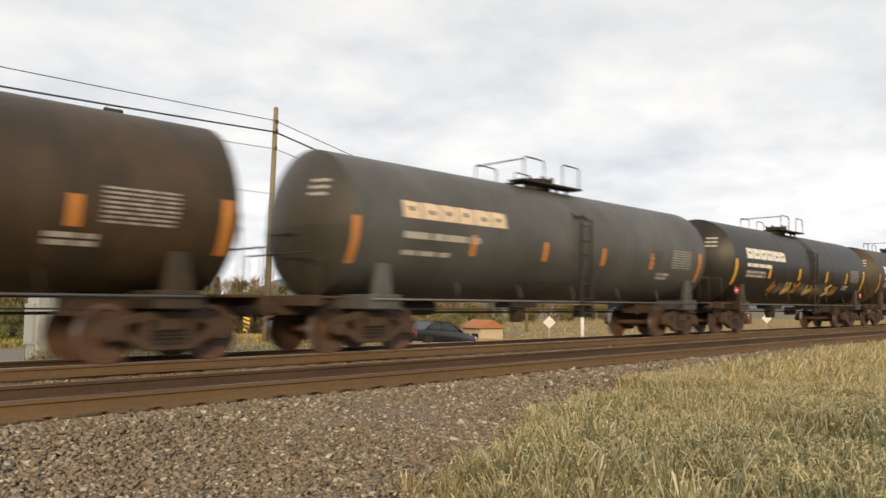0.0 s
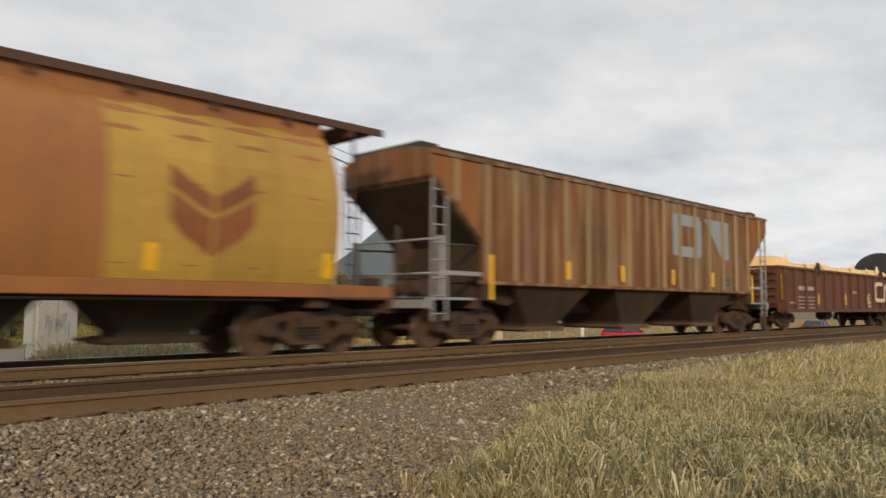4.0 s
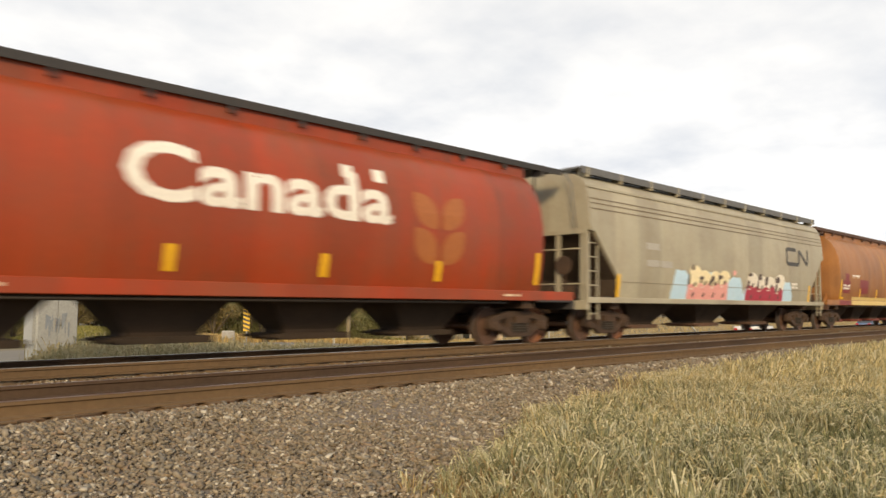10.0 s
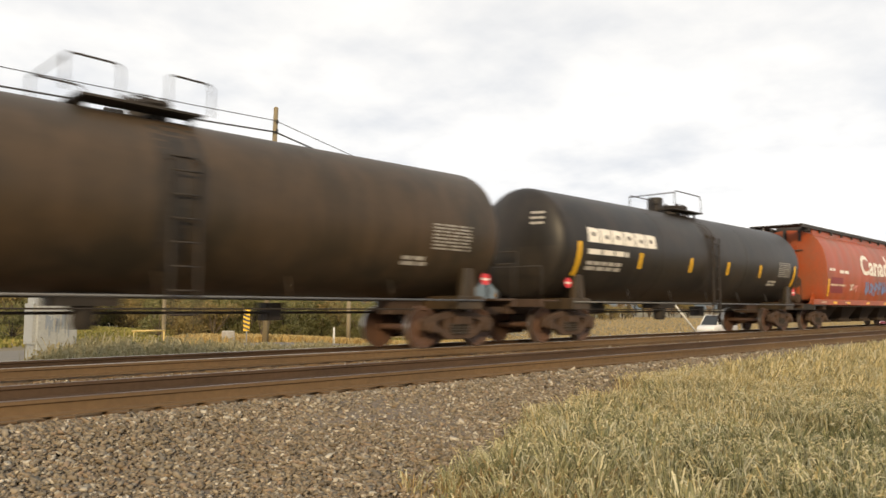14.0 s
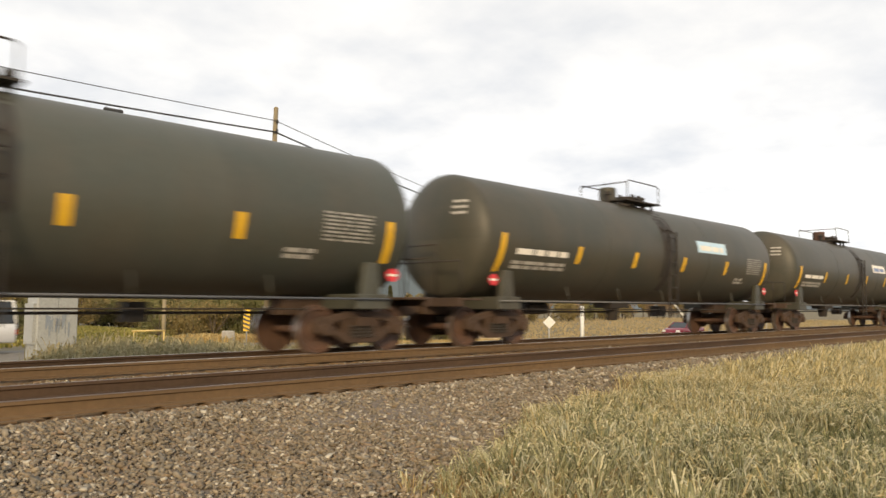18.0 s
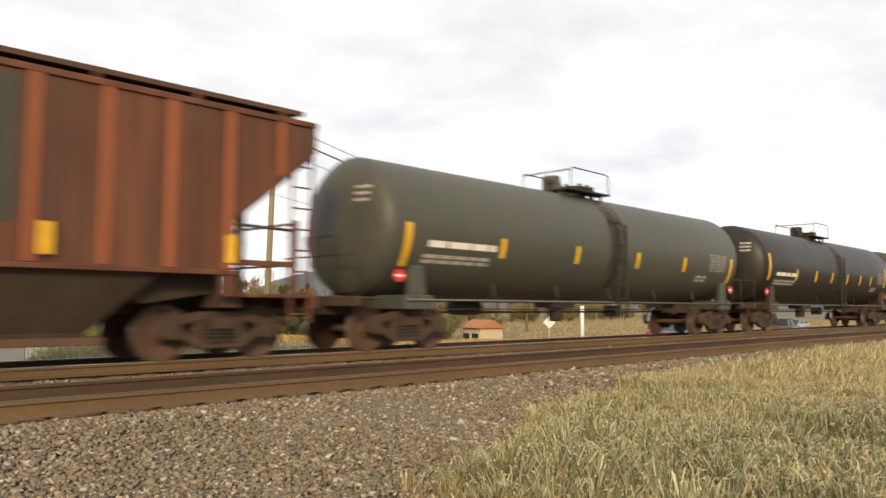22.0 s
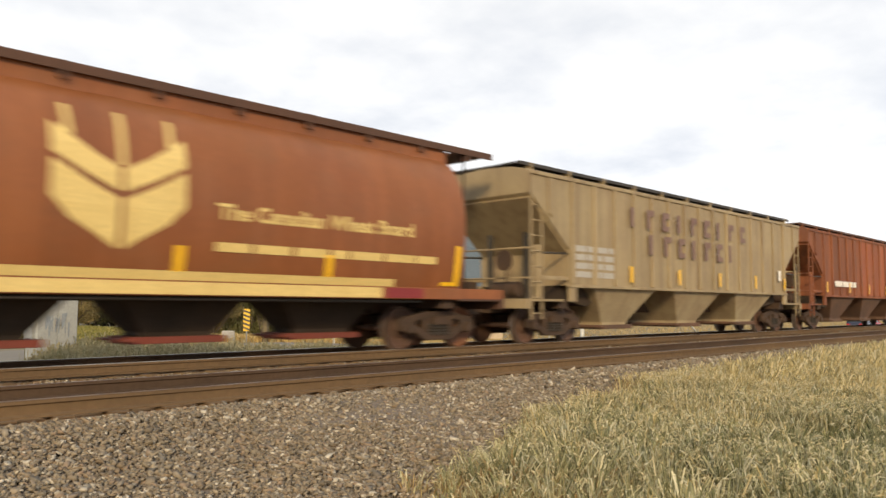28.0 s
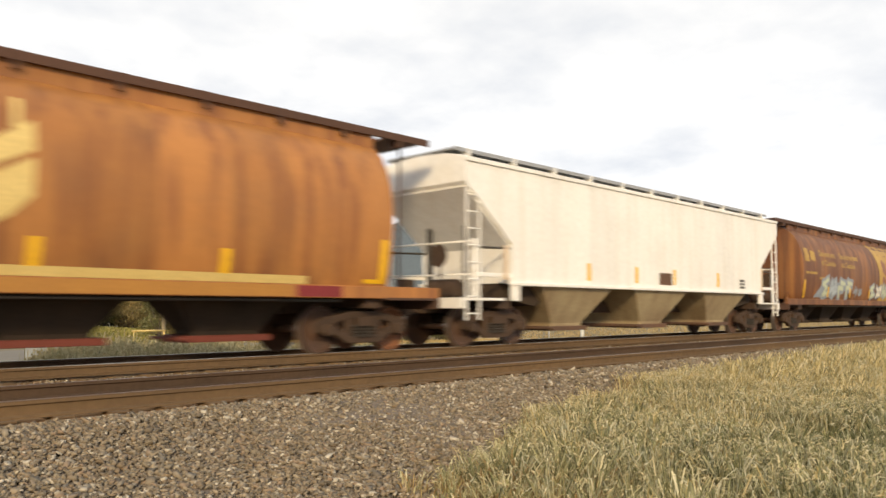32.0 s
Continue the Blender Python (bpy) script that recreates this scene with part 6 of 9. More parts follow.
# gondola loaded with pale timber dust
def gondola(i, half, label):
    car = thing("gondola_car", label, "gondola car", "cars of the freight train")
    e = half - 0.45

    def side(bm):
        box(bm, -e, e, 1.46, 1.52, 0.78, 2.52)

    def end_panel(bm):
        box(bm, e - 0.06, e, -1.46, 1.46, 0.95, 2.52)

    def side_rim(bm):
        box(bm, -e, e, 1.42, 1.60, 2.48, 2.58)

    def side_sill(bm):
        box(bm, -e, e, 1.5, 1.57, 0.76, 0.90)

    def end_rim(bm):
        box(bm, e - 0.12, e, -1.42, 1.42, 2.48, 2.58)
    for s in (-1, 1):
        turn = pose(0, 0, 0, 0, 0, 0 if s > 0 else 180)
        for nm, build in (("side_wall", side), ("end_wall", end_panel), ("top_rim", side_rim), ("side_sill", side_sill), ("end_rim", end_rim)):
            part(nm, shared("gon_" + nm, build, 0.01), M["oxide_brown"], car, at=turn)
    part("floor", shared("gon_floor", lambda bm: box(bm, -e, e, -1.46, 1.46, 0.95, 1.05)), M["oxide_brown"], car)

    def post(bm):
        prism(bm, [(-0.09, 0.90), (0.09, 0.90), (0.06, 2.48), (-0.06, 2.48)], -0.05, 0.05)
    for x in np.linspace(-e + 0.5, e - 0.5, 15):
        for s in (-1, 1):
            part("post", shared("gon_post", post, 0.01), M["oxide_brown"], car, at=(x, s * 1.56, 0))

    def ends(bm):
        box(bm, e, e + 0.09, -1.44, 1.44, -0.06, 0.06)
    for s in (-1, 1):
        for z in (1.15, 1.45, 1.75, 2.05, 2.32):
            part("end_rib", shared("gon_end_rib", ends, 0.015), M["oxide_brown"], car, at=pose(0, 0, z, 0, 0, 0 if s > 0 else 180))
        part("side_ladder", shared("gon_ladder", ladder_build(0.7, 2.3, 0.42)), M["oxide_brown"], car, at=(s * (e - 0.35), -1.63, 0))
    running_gear(car, half, i)
    underframe(car, half, "gon", "oxide_brown")

    for x in np.linspace(-5, 5, 7):
        part("cross_bearer", shared("gon_bearer", lambda bm: box(bm, -0.06, 0.06, -1.4, 1.4, 0.78, 0.96)), M["black_iron"], car, at=(x, 0, 0))
    part("air_tank", smooth_sharp(shared("gon_tank", lambda bm: lathe(bm, [(-0.5, 0.02), (-0.45, 0.22), (0.45, 0.22), (0.5, 0.02)], 12, "x"))), M["black_iron"], car, at=(-1.6, -0.85, 0.62))
    rng = random.Random(5)

    # sheets of pale wood stand up out of the heap; each rises to its leading tip
    tips = ((-6.25, 1.30, 0.50), (-4.05, 1.05, 0.33), (-1.95, 0.95, 0.45), (0.15, 0.70, 0.22), (2.15, 1.45, 0.46), (4.35, 0.75, 0.30), (6.30, 1.40, 0.46), (8.15, 0.60, 0.12))

    def load(bm):
        n = 180
        rows = []
        for k in range(n):
            x = -e + 0.05 + (2 * e - 0.1) * k / (n - 1)
            h = 0.26 + 0.05 * math.sin(x * 1.5) + 0.03 * math.sin(x * 5.3 + 1) + rng.uniform(-0.018, 0.018)
            for tx, w, up in tips:
                f = (x - tx + w) / w
                if 0 < f < 1.25:
                    h += 0.45 * up * (f if f < 1 else (1.25 - f) / 0.25)
            if x < -6.9:
                h += 0.17 * math.sin(math.pi * min(max((x + e) / 2.2, 0), 1)) ** 0.7
            h *= min(1.0, (e - abs(x)) / 0.7 + 0.12)
            rows.append([bm.verts.new((x, y, 2.44 + max(h, 0.02) * f + rng.uniform(-0.012, 0.012))) for y, f in ((-1.44, 0.25), (-1.34, 0.72), (-1.05, 0.96), (-0.7, 1.06), (0.0, 1.12), (0.7, 1.0), (1.30, 0.75), (1.42, 0.2))])
        for a, b in zip(rows, rows[1:]):
            for k in range(7):
                bm.faces.new((a[k], b[k], b[k + 1], a[k + 1])).smooth = True
    M["chips"] = material("pale_wood_chips", (0.80, 0.56, 0.29), (0.68, 0.40, 0.165), rough=0.9, big=2.5, fine=30, bump=0.8)
    part("load", shared("gon_load", load), M["chips"], car, "pale orange wood chip load")
    M["slab"] = material("pale_wood_slab", (0.88, 0.74, 0.53), (0.80, 0.58, 0.34), rough=0.7, big=3)

    def slab(bm):
        """A curled sheet that hollows in its middle and turns up at the leading tip."""
        edge = [(-1.0, 0.30), (-0.78, 0.52), (-0.52, 0.60), (-0.28, 0.74), (-0.02, 1.0), (0.02, 0.97), (0.06, 0.5), (0.10, -0.1)]
        front, back = [], []
        for x, z in edge:
            y = 0.10 * math.cos(2.6 * x) + 0.10 * z
            front.append([bm.verts.new((x, y, z)), bm.verts.new((x, y - 0.05, 0.45 * z - 0.10)), bm.verts.new((x, y - 0.07, -0.35))])
            back.append([bm.verts.new((v.co.x, v.co.y + 0.035, v.co.z)) for v in front[-1]])
        for a, b, p, q in zip(front, front[1:], back, back[1:]):
            for k in range(2):
                bm.faces.new((a[k], a[k + 1], b[k + 1], b[k]))
                bm.faces.new((p[k], q[k], q[k + 1], p[k + 1]))
            bm.faces.new((a[0], b[0], q[0], p[0]))
        for a, p in ((front[0], back[0]), (front[-1], back[-1])):
            for k in range(2):
                bm.faces.new((a[k], p[k], p[k + 1], a[k + 1]))
    for tx, w, up in tips:
        for y, g in ((-1.22, 1.0), (0.75, 0.8)):
            flap = part("wood_slab", shared("slab", slab), M["slab"], car, "pale curled wood sheet in the load", at=pose(tx + (0 if y < 0 else rng.uniform(-0.5, 0.5)), y, 2.60, rng.uniform(-14, 4), 0, rng.uniform(-7, 7)))
            flap.scale = (w, 1, up * g * 1.22)

    def stake(bm):
        box(bm, -0.05, 0.05, -1.62, -1.50, 2.3, 2.86)
        box(bm, -0.10, 0.10, -1.64, -1.46, 2.52, 2.70)
    for x in (-4.3, 4.7):
        part("stake", shared("gon_stake", stake, 0.01), M["black_iron"], car, "dark clamp on the rim", at=(x, 0, 0))
    return car

# ---- the train, front to rear: centre at 0 s and half length between pulling faces ----
CENTRES = [50.03, 33.08, 16.19, -0.91, -17.74, -34.57, -52.33, -70.71, -89.38, -108.05, -126.58, -144.97, -163.50, -182.11, -200.49, -218.78,
           -237.21, -255.68, -274.18, -292.65, -311.30, -330.04, -348.66, -367.29, -385.98, -404.52, -423.25, -442.08, -460.66, -479.29,
           -498.00, -516.77, -535.49, -554.00, -572.52, -591.18, -609.77, -628.37, -646.84, -665.18, -683.80, -702.46, -720.87]
SHORT, LONG = 8.48, 9.27


def place(car, i):
    car.location = (CENTRES[i], TRACK_FAR, 0)
    CARS_MADE.append((car, CENTRES[i]))
    return car


def rib_surf(z):
    return 1.61


# the leading tank cars
for i in (0, 1):
    c = place(tank_car(i, SHORT, "tank_black" if i else "tank_brown", "dark tank car with pale block name and orange marks", (-7.2, -4.2, -1.2, 2.0, 4.6, 7.0), "yellow" if i else "orange"), i)
    block_name(c, tank_surf, M["white"], -6.3, -2.7, 2.72, 3.10)
    bars(c, tank_surf, M["white"], -6.3, -4.1, 2.42, 2.60, 1, i)
    bars(c, tank_surf, M["grey_letter"], -6.3, -4.6, 2.05, 2.32, 2, i + 3)
    tag_row(c, tank_surf, -3.9, 3.8, 1.42, 1.98, 10, 30 + i, [M["gold"], M["spray_olive"], M["pale_yellow"]], None, None, 0.13)

c = place(tank_car(2, SHORT, "tank_grey", "weathered grey tank car with cream block name", (-7.26, -3.9, -1.27, 1.33, 3.91, 6.9), "orange"), 2)
block_name(c, tank_surf, M["cream"], -6.03, -2.77, 2.74, 3.10)
bars(c, tank_surf, M["grey_letter"], -6.0, -3.7, 2.32, 2.52, 1, 2)
bars(c, tank_surf, M["grey_letter"], -6.0, -4.6, 1.98, 2.12, 1, 5)
poly_sheet("stain", [rect(-1.4, 0.4, 1.50, 1.56), rect(3.9, 4.5, 2.3, 2.62)], M["black_letter"], c, tank_surf)

c = place(tank_car(3, SHORT, "tank_brown", "dirty brown black tank car with large white block name", (-7.25, -4.45, -1.22, 2.12, 4.72, 7.13), "orange"), 3)
block_name(c, tank_surf, M["white"], -6.39, -2.61, 2.64, 3.12)
bars(c, tank_surf, M["cream"], -6.4, -4.35, 2.30, 2.52, 1, 8)
bars(c, tank_surf, M["grey_letter"], -6.4, -4.55, 1.88, 2.20, 3, 9)
tag_row(c, tank_surf, -4.0, -1.0, 1.55, 2.20, 5, 9, [M["tank_grey"]], M["spray_olive"], None, 0.13, 0.06)
poly_sheet("stain", [rect(-0.5, 2.2, 1.38, 1.62, 0.3)], M["gold"], c, tank_surf)

c = place(tank_car(4, SHORT, "tank_blue", "faded light blue tank car with rusty streaks", (-6.96, -4.05, -1.65, 0.71, 3.44, 6.60), "orange", rail_mat="tank_blue"), 4)
bars(c, tank_surf, M["white"], -5.65, -4.1, 2.10, 2.30, 1, 1)
bars(c, tank_surf, M["white"], -5.65, -3.6, 1.72, 1.98, 2, 2)
bars(c, tank_surf, M["white"], 0.2, 2.0, 1.78, 1.95, 1, 3)
poly_sheet("sign_panel", [rect(-3.56, -2.64, 2.05, 2.34)], M["pale_yellow"], c, tank_surf, "yellow sign panel")
poly_sheet("grime_band", [rect(-0.25, 0.95, 1.45, 3.95)], M["blue_grime"], c, tank_surf, "brown grime run down from the hatch", 0.003)
poly_sheet("grime_splash", [rect(-7.0, 7.0, 1.30, 1.72)], M["blue_grime"], c, tank_surf, "darker mottled band along the tank's foot", 0.0045)

c = place(tank_car(5, SHORT, "tank_black", "black tank car with orange marks and yellow sign", (-7.27, -3.91, -0.69, 1.81, 4.18, 7.03), "orange", valve="rust_red"), 5)
bars(c, tank_surf, M["cream"], -6.35, -3.95, 2.08, 2.28, 1, 4)
bars(c, tank_surf, M["cream"], -6.35, -5.2, 2.42, 2.48, 1, 5)
bars(c, tank_surf, M["grey_letter"], -6.35, -4.3, 1.70, 1.96, 2, 6)
poly_sheet("sign_panel", [rect(-1.52, -0.64, 1.97, 2.28)], M["yellow"], c, tank_surf, "yellow sign panel")

# gondola
c = place(gondola(6, 9.0, "rusty brown gondola heaped with pale wood chips"), 6)
marks(c, rib_surf, (-4.46, -0.99, 2.26, 5.6), M["yellow"], 1.08, 1.55, 0.135)
marks(c, rib_surf, (-8.40,), M["yellow"], 1.26, 2.23, 0.18)
bent_band(c, lambda z: 1.615, M["cream"], 3.45, 6.30, 1.24, 2.24, 0.19)
bars(c, lambda z: 1.53, M["grey_letter"], -6.5, -4.72, 1.66, 1.86, 1, 3, 0.8)
bars(c, lambda z: 1.53, M["grey_letter"], -6.5, -4.6, 0.92, 1.5, 4, 4, 0.32)
bars(c, lambda z: 1.53, M["grey_letter"], 2.53, 3.02, 0.98, 1.70, 4, 6)
bars(c, lambda z: 1.53, M["grey_letter"], 0.28, 0.85, 1.62, 1.78, 1, 7)
bars(c, lambda z: 1.53, M["grey_letter"], -7.4, -6.9, 1.10, 1.22, 1, 8)

# rusted ribbed hopper
c = place(flat_hopper(7, LONG, "gt_rust", "heavily rusted olive ribbed grain hopper with faded emblem", (-3.98, -1.42, 1.43, 4.09), rib_mat="gt_rib", walk_z=4.40), 7)
marks(c, lambda z: 1.62, (-6.95, 7.18), M["yellow"], 1.08, 2.1, 0.12)
for k, (a, b, z0, z1) in enumerate(((1.60, 2.1, 2.55, 3.84), (2.0, 3.4, 3.5, 3.86), (2.0, 3.4, 2.52, 2.85), (3.0, 3.5, 2.6, 3.75))):
    poly_sheet("emblem_block", [rect(a, b, z0, z1)], M["spray_grey"], c, flat_surf, "faded pale emblem block", 0.006 + 0.0007 * k)
poly_sheet("emblem_block", [[(3.7, 3.84), (5.0, 2.55), (5.49, 2.55), (5.49, 3.84)][::-1]], M["spray_grey"], c, flat_surf, "faded pale emblem block", 0.009)
for s in (-1, 1):
    hem = [(s * 7.30, 2.62), (s * 8.70, 3.80), (s * 8.70, 4.16), (s * 7.30, 4.16)]
    poly_sheet("rust_patch", [hem if s > 0 else hem[::-1]], M["gt_orange"], c, flat_surf, "bright orange rust over the end panel", 0.004)
    part("roof_end_walk", shared("gt_end_walk", lambda bm: box(bm, -0.30, 0.30, -1.14, 1.14, 4.36, 4.52), 0.015), M["dark_walk"], c, "dark grey cross walk on the roof's end", at=(s * 8.46, 0, 0))
bars(c, flat_surf, M["black_letter"], 4.9, 5.6, 1.66, 1.96, 2, 8)
bars(c, flat_surf, M["purple_letter"], 6.0, 6.5, 2.4, 2.9, 4, 9)

# grain cars
wheat_marks = (-7.52, -4.59, -2.16, 1.0, 3.89, 7.24)


def canada(i, red, label, spray=0):
    c = place(cyl_hopper(i, LONG, red, label, () if spray == 4 else (-4.59, -2.0, 0.95, 3.89)), i)
    marks(c, cyl_surf, (-7.28, 7.24), M["yellow"], 1.45, 2.22)
    words("Canada", -2.80, 2.54, 2.52, 3.50, M["white"], c, cyl_surf, "large white painted word")
    poly_sheet("flag", [rect(1.35, 1.62, 3.36, 3.62), rect(2.12, 2.40, 3.36, 3.62)], M["white"], c, cyl_surf, "two white bars of a small flag")
    for k in range(2):
        for s in (-1, 1):
            poly_sheet("emblem_leaf", [leaf(3.88 + s * 0.08, 1.80 + 0.74 * k, 0.30, 0.98, s * 0.72)], M["dull_gold"], c, cyl_surf, "dull gold wheat leaf emblem", 0.008)
    bars(c, cyl_surf, M["white"], -7.2, -6.5, 2.58, 2.74, 1, i)
    bars(c, cyl_surf, M["white"], -5.9, -4.6, 2.50, 2.70, 1, i + 1)
    bars(c, cyl_surf, M["cream"], -7.0, -5.0, 1.92, 2.04, 1, i + 2)
    sill_bars = lambda z: 1.50
    bars(c, sill_bars, M["cream"], -7.9, -7.3, 1.17, 1.24, 1, i)
    bars(c, sill_bars, M["cream"], -4.9, -4.3, 1.17, 1.24, 1, i + 1)
    bars(c, sill_bars, M["cream"], 6.1, 6.7, 1.17, 1.24, 1, i + 2)
    if spray == 1:
        tag_row(c, cyl_surf, 0.2, 6.8, 1.32, 1.98, 10, 3, [M["spray_olive"], M["spray_white"], M["spray_mint"]], M["spray_olive"], None, 0.11, 0.05)
        poly_sheet("spray_line", [rect(-3.6, -0.4, 2.02, 2.07)], M["spray_brown"], c, cyl_surf)
        bars(c, cyl_surf, M["spray_brown"], -3.6, -1.0, 1.40, 1.72, 1, 9)
        bars(c, cyl_surf, M["cream"], -6.9, -5.9, 1.33, 1.50, 2, 7)
    if spray == 2:
        halo(c, cyl_surf, 1.8, 4.7, 1.34, 2.16, M["spray_white"], 6, 6)
        tag_row(c, cyl_surf, 1.9, 4.6, 1.40, 2.10, 4, 6, [M["spray_cream"]], M["spray_olive"], None, 0.14, 0.035)
    if spray == 4:
        tag_row(c, cyl_surf, -2.2, 1.8, 1.55, 2.28, 6, 8, [M["spray_blue"]], None, None, 0.15)
        tag_row(c, cyl_surf, -4.5, -3.4, 1.68, 2.12, 2, 9, [M["spray_white"], M["spray_pink"]], None, None, 0.06)
        poly_sheet("panel", [rect(-7.0, -5.4, 1.6, 2.3)], M["maroon"], c, cyl_surf, "darker red repainted patch", 0.004)
        sill_marks(c, (-6.2, -4.4, -1.5, 1.4, 3.9), 1.505, M["yellow"])
    return c


c = place(cyl_hopper(8, LONG, "wheat_tan", "faded tan cylindrical grain hopper with yellow end band", (-4.6, -2.0, 1.0, 3.9, 7.2), "rust_walk"), 8)
poly_sheet("end_band", [rect(3.2, 7.40, 1.32, 4.25)], M["gov_yellow"], c, cyl_surf, "faded yellow end band", 0.004)
wheat(c, cyl_surf, M["wheat_brown"], 4.9, 1.7, 3.4, 1.5, "brown wheat emblem", top=False)
marks(c, cyl_surf, (-7.28, 7.28), M["yellow"], 1.42, 1.75)

canada(9, "canada_red", "red cylindrical grain hopper with white lettering and sprayed scrawls", 1)

c = place(curved_hopper(10, LONG, "cn_grey", "pale grey curved-side grain hopper with thin black scrawls", ()), 10)
bent_band(c, cur_surf, M["black_letter"], 4.76, 7.18, 2.59, 3.32, 0.15)
bars(c, cur_surf, M["grey_letter"], -5.7, -4.9, 2.62, 2.90, 1, 1)
bars(c, cur_surf, M["grey_letter"], -5.7, -4.2, 2.12, 2.40, 1, 2)
bars(c, cur_surf, M["black_letter"], 5.3, 5.8, 1.72, 1.95, 2, 3)
scrawl(c, cur_surf, -6.6, 6.0, 1.52, 2.02, M["spray_olive"], 17, 5, 0.022)
marks(c, cur_surf, (-3.86, -1.09, 1.5, 4.0, 5.6), M["yellow"], 1.14, 1.46, 0.15)
marks(c, cur_surf, (-7.4, 7.3), M["yellow"], 1.30, 1.85)
poly_sheet("spray_shape", [blob(random.Random(2), -0.1, 1.78, 0.3, 0.16)], M["spray_pink"], c, cur_surf, "small red painted bloom")
poly_sheet("spray_shape", [rect(-0.17, -0.05, 1.45, 1.70)], M["spray_olive"], c, cur_surf)

canada(11, "canada_red", "red cylindrical grain hopper with white lettering and cream graffiti", 2)

c = place(curved_hopper(12, LONG, "ic_tan", "dull tan curved-side grain hopper with round white emblem", (), lines=(4.10,), seam=0.07), 12)
for k in range(7):
    w = 0.42 * math.sin(math.pi * (k + 0.8) / 7.6)
    poly_sheet("emblem_bar", [rect(2.95 - w, 2.95 + w, 2.98 + k * 0.085, 3.04 + k * 0.085)], M["white"], c, cur_surf, "bar of the round emblem")
bars(c, cur_surf, M["white"], 2.55, 3.35, 2.58, 2.86, 2, 1)
bars(c, cur_surf, M["white"], -6.15, -5.5, 2.50, 2.68, 1, 2)
bars(c, cur_surf, M["white"], -6.15, -4.75, 2.10, 2.32, 1, 3)
bars(c, cur_surf, M["white"], -0.55, 0.5, 1.55, 1.85, 3, 4)
bars(c, cur_surf, M["white"], 1.9, 3.2, 1.52, 1.60, 1, 4)
bars(c, cur_surf, M["black_letter"], 5.0, 5.6, 1.5, 1.78, 2, 5)
tag_row(c, cur_surf, -3.9, -1.95, 1.46, 2.36, 2, 12, [M["spray_mint"]], None, None, 0.10, lean=0.3)
sill_marks(c, (-4.9, -2.05, 0.8, 4.25), 1.56, M["yellow"], 1.13)
marks(c, cur_surf, (-7.5, 6.9), M["yellow"], 1.40, 2.0)


def wheat_car(i, mat, label, emblem, sill="pale_yellow"):
    c = place(cyl_hopper(i, LONG, mat, label, (), "rust_walk", gate="bay_red"), i)
    poly_sheet("band", [rect(-5.6, 5.5, 1.315, 1.46)], M["pale_yellow"], c, cyl_surf, "yellow band along the sill", 0.004)
    poly_sheet("band", [rect(-5.6, 5.2, 1.09, 1.29)], M[sill], c, lambda z: 1.50, "yellow band along the sill", 0.004)
    for a, b in ((-7.3, -5.7), (5.3, 6.3)):
        poly_sheet("band", [rect(a, b, 1.09, 1.29)], M["maroon"], c, lambda z: 1.50, "maroon sill patch", 0.004)
    marks(c, cyl_surf, (-4.55, -1.95, 0.95, 3.85), M["yellow"], 1.45, 1.86)
    marks(c, cyl_surf, (-7.28, 7.24), M["yellow"], 1.36, 2.22)
    poly_sheet("end_tick", [rect(-7.34, -6.8, 1.36, 1.44), rect(6.8, 7.2, 1.36, 1.44)], M["yellow"], c, cyl_surf)
    bars(c, cyl_surf, M["white"], -5.8, -4.7, 2.36, 2.54, 1, i)
    return c


def maroon_panels(c, dark="maroon"):
    poly_sheet("panel", [rect(-7.05, -6.05, 1.62, 2.2), rect(-6.75, -6.25, 2.2, 2.52)], M[dark], c, cyl_surf, "maroon repainted panel", 0.004)
    poly_sheet("panel", [rect(-4.63, -3.36, 1.62, 2.28)], M[dark], c, cyl_surf, "maroon repainted panel", 0.004)
    bars(c, cyl_surf, M["white"], -7.0, -6.1, 1.80, 2.05, 2, 4)


c = wheat_car(13, "wheat_stained", "rusty orange cylindrical grain hopper with maroon panels", True)
maroon_panels(c)
bars(c, cyl_surf, M["gold"], -5.9, -4.8, 2.30, 2.46, 1, 3)
for x in (-0.85, -0.1, 0.7):
    poly_sheet("emblem_leaf", [leaf(x, 1.9, 0.22, 1.9, 0.08 * x)], M["gold"], c, cyl_surf, "faded wheat emblem", 0.006)
scrawl(c, cyl_surf, 2.2, 6.6, 1.50, 1.85, M["spray_white"], 8, 14, 0.03)

c = place(curved_hopper(14, LONG, "cn_grey", "pale grey curved-side grain hopper with bright graffiti", ()), 14)
bent_band(c, cur_surf, M["black_letter"], 4.65, 7.03, 2.59, 3.32, 0.15)
bars(c, cur_surf, M["grey_letter"], -5.9, -5.1, 2.62, 2.90, 1, 11)
bars(c, cur_surf, M["grey_letter"], -5.9, -4.4, 2.12, 2.40, 1, 12)
bars(c, cur_surf, M["white"], 5.2, 5.8, 1.70, 1.95, 2, 13)
halo(c, cur_surf, -4.45, 0.75, 1.16, 2.12, M["sky_blue"], 21)
two_tone(c, cur_surf, -3.40, -0.55, 1.17, 1.68, 2.28, M["spray_pink"], M["spray_cream"], M["spray_brown"], 4, 22)
halo(c, cur_surf, 0.75, 5.3, 1.16, 2.05, M["sky_blue"], 23, 8)
two_tone(c, cur_surf, 0.95, 4.3, 1.17, 1.66, 2.22, M["spray_red"], M["spray_white"], M["spray_brown"], 4, 24)
poly_sheet("spray_shape", [blob(random.Random(4), 0.0, 2.13, 0.26, 0.2)], M["spray_pink"], c, cur_surf)
marks(c, cur_surf, (-7.4, 7.1), M["yellow"], 1.20, 1.85)

canada(15, "canada_red", "clean red cylindrical grain hopper with white lettering", 0)

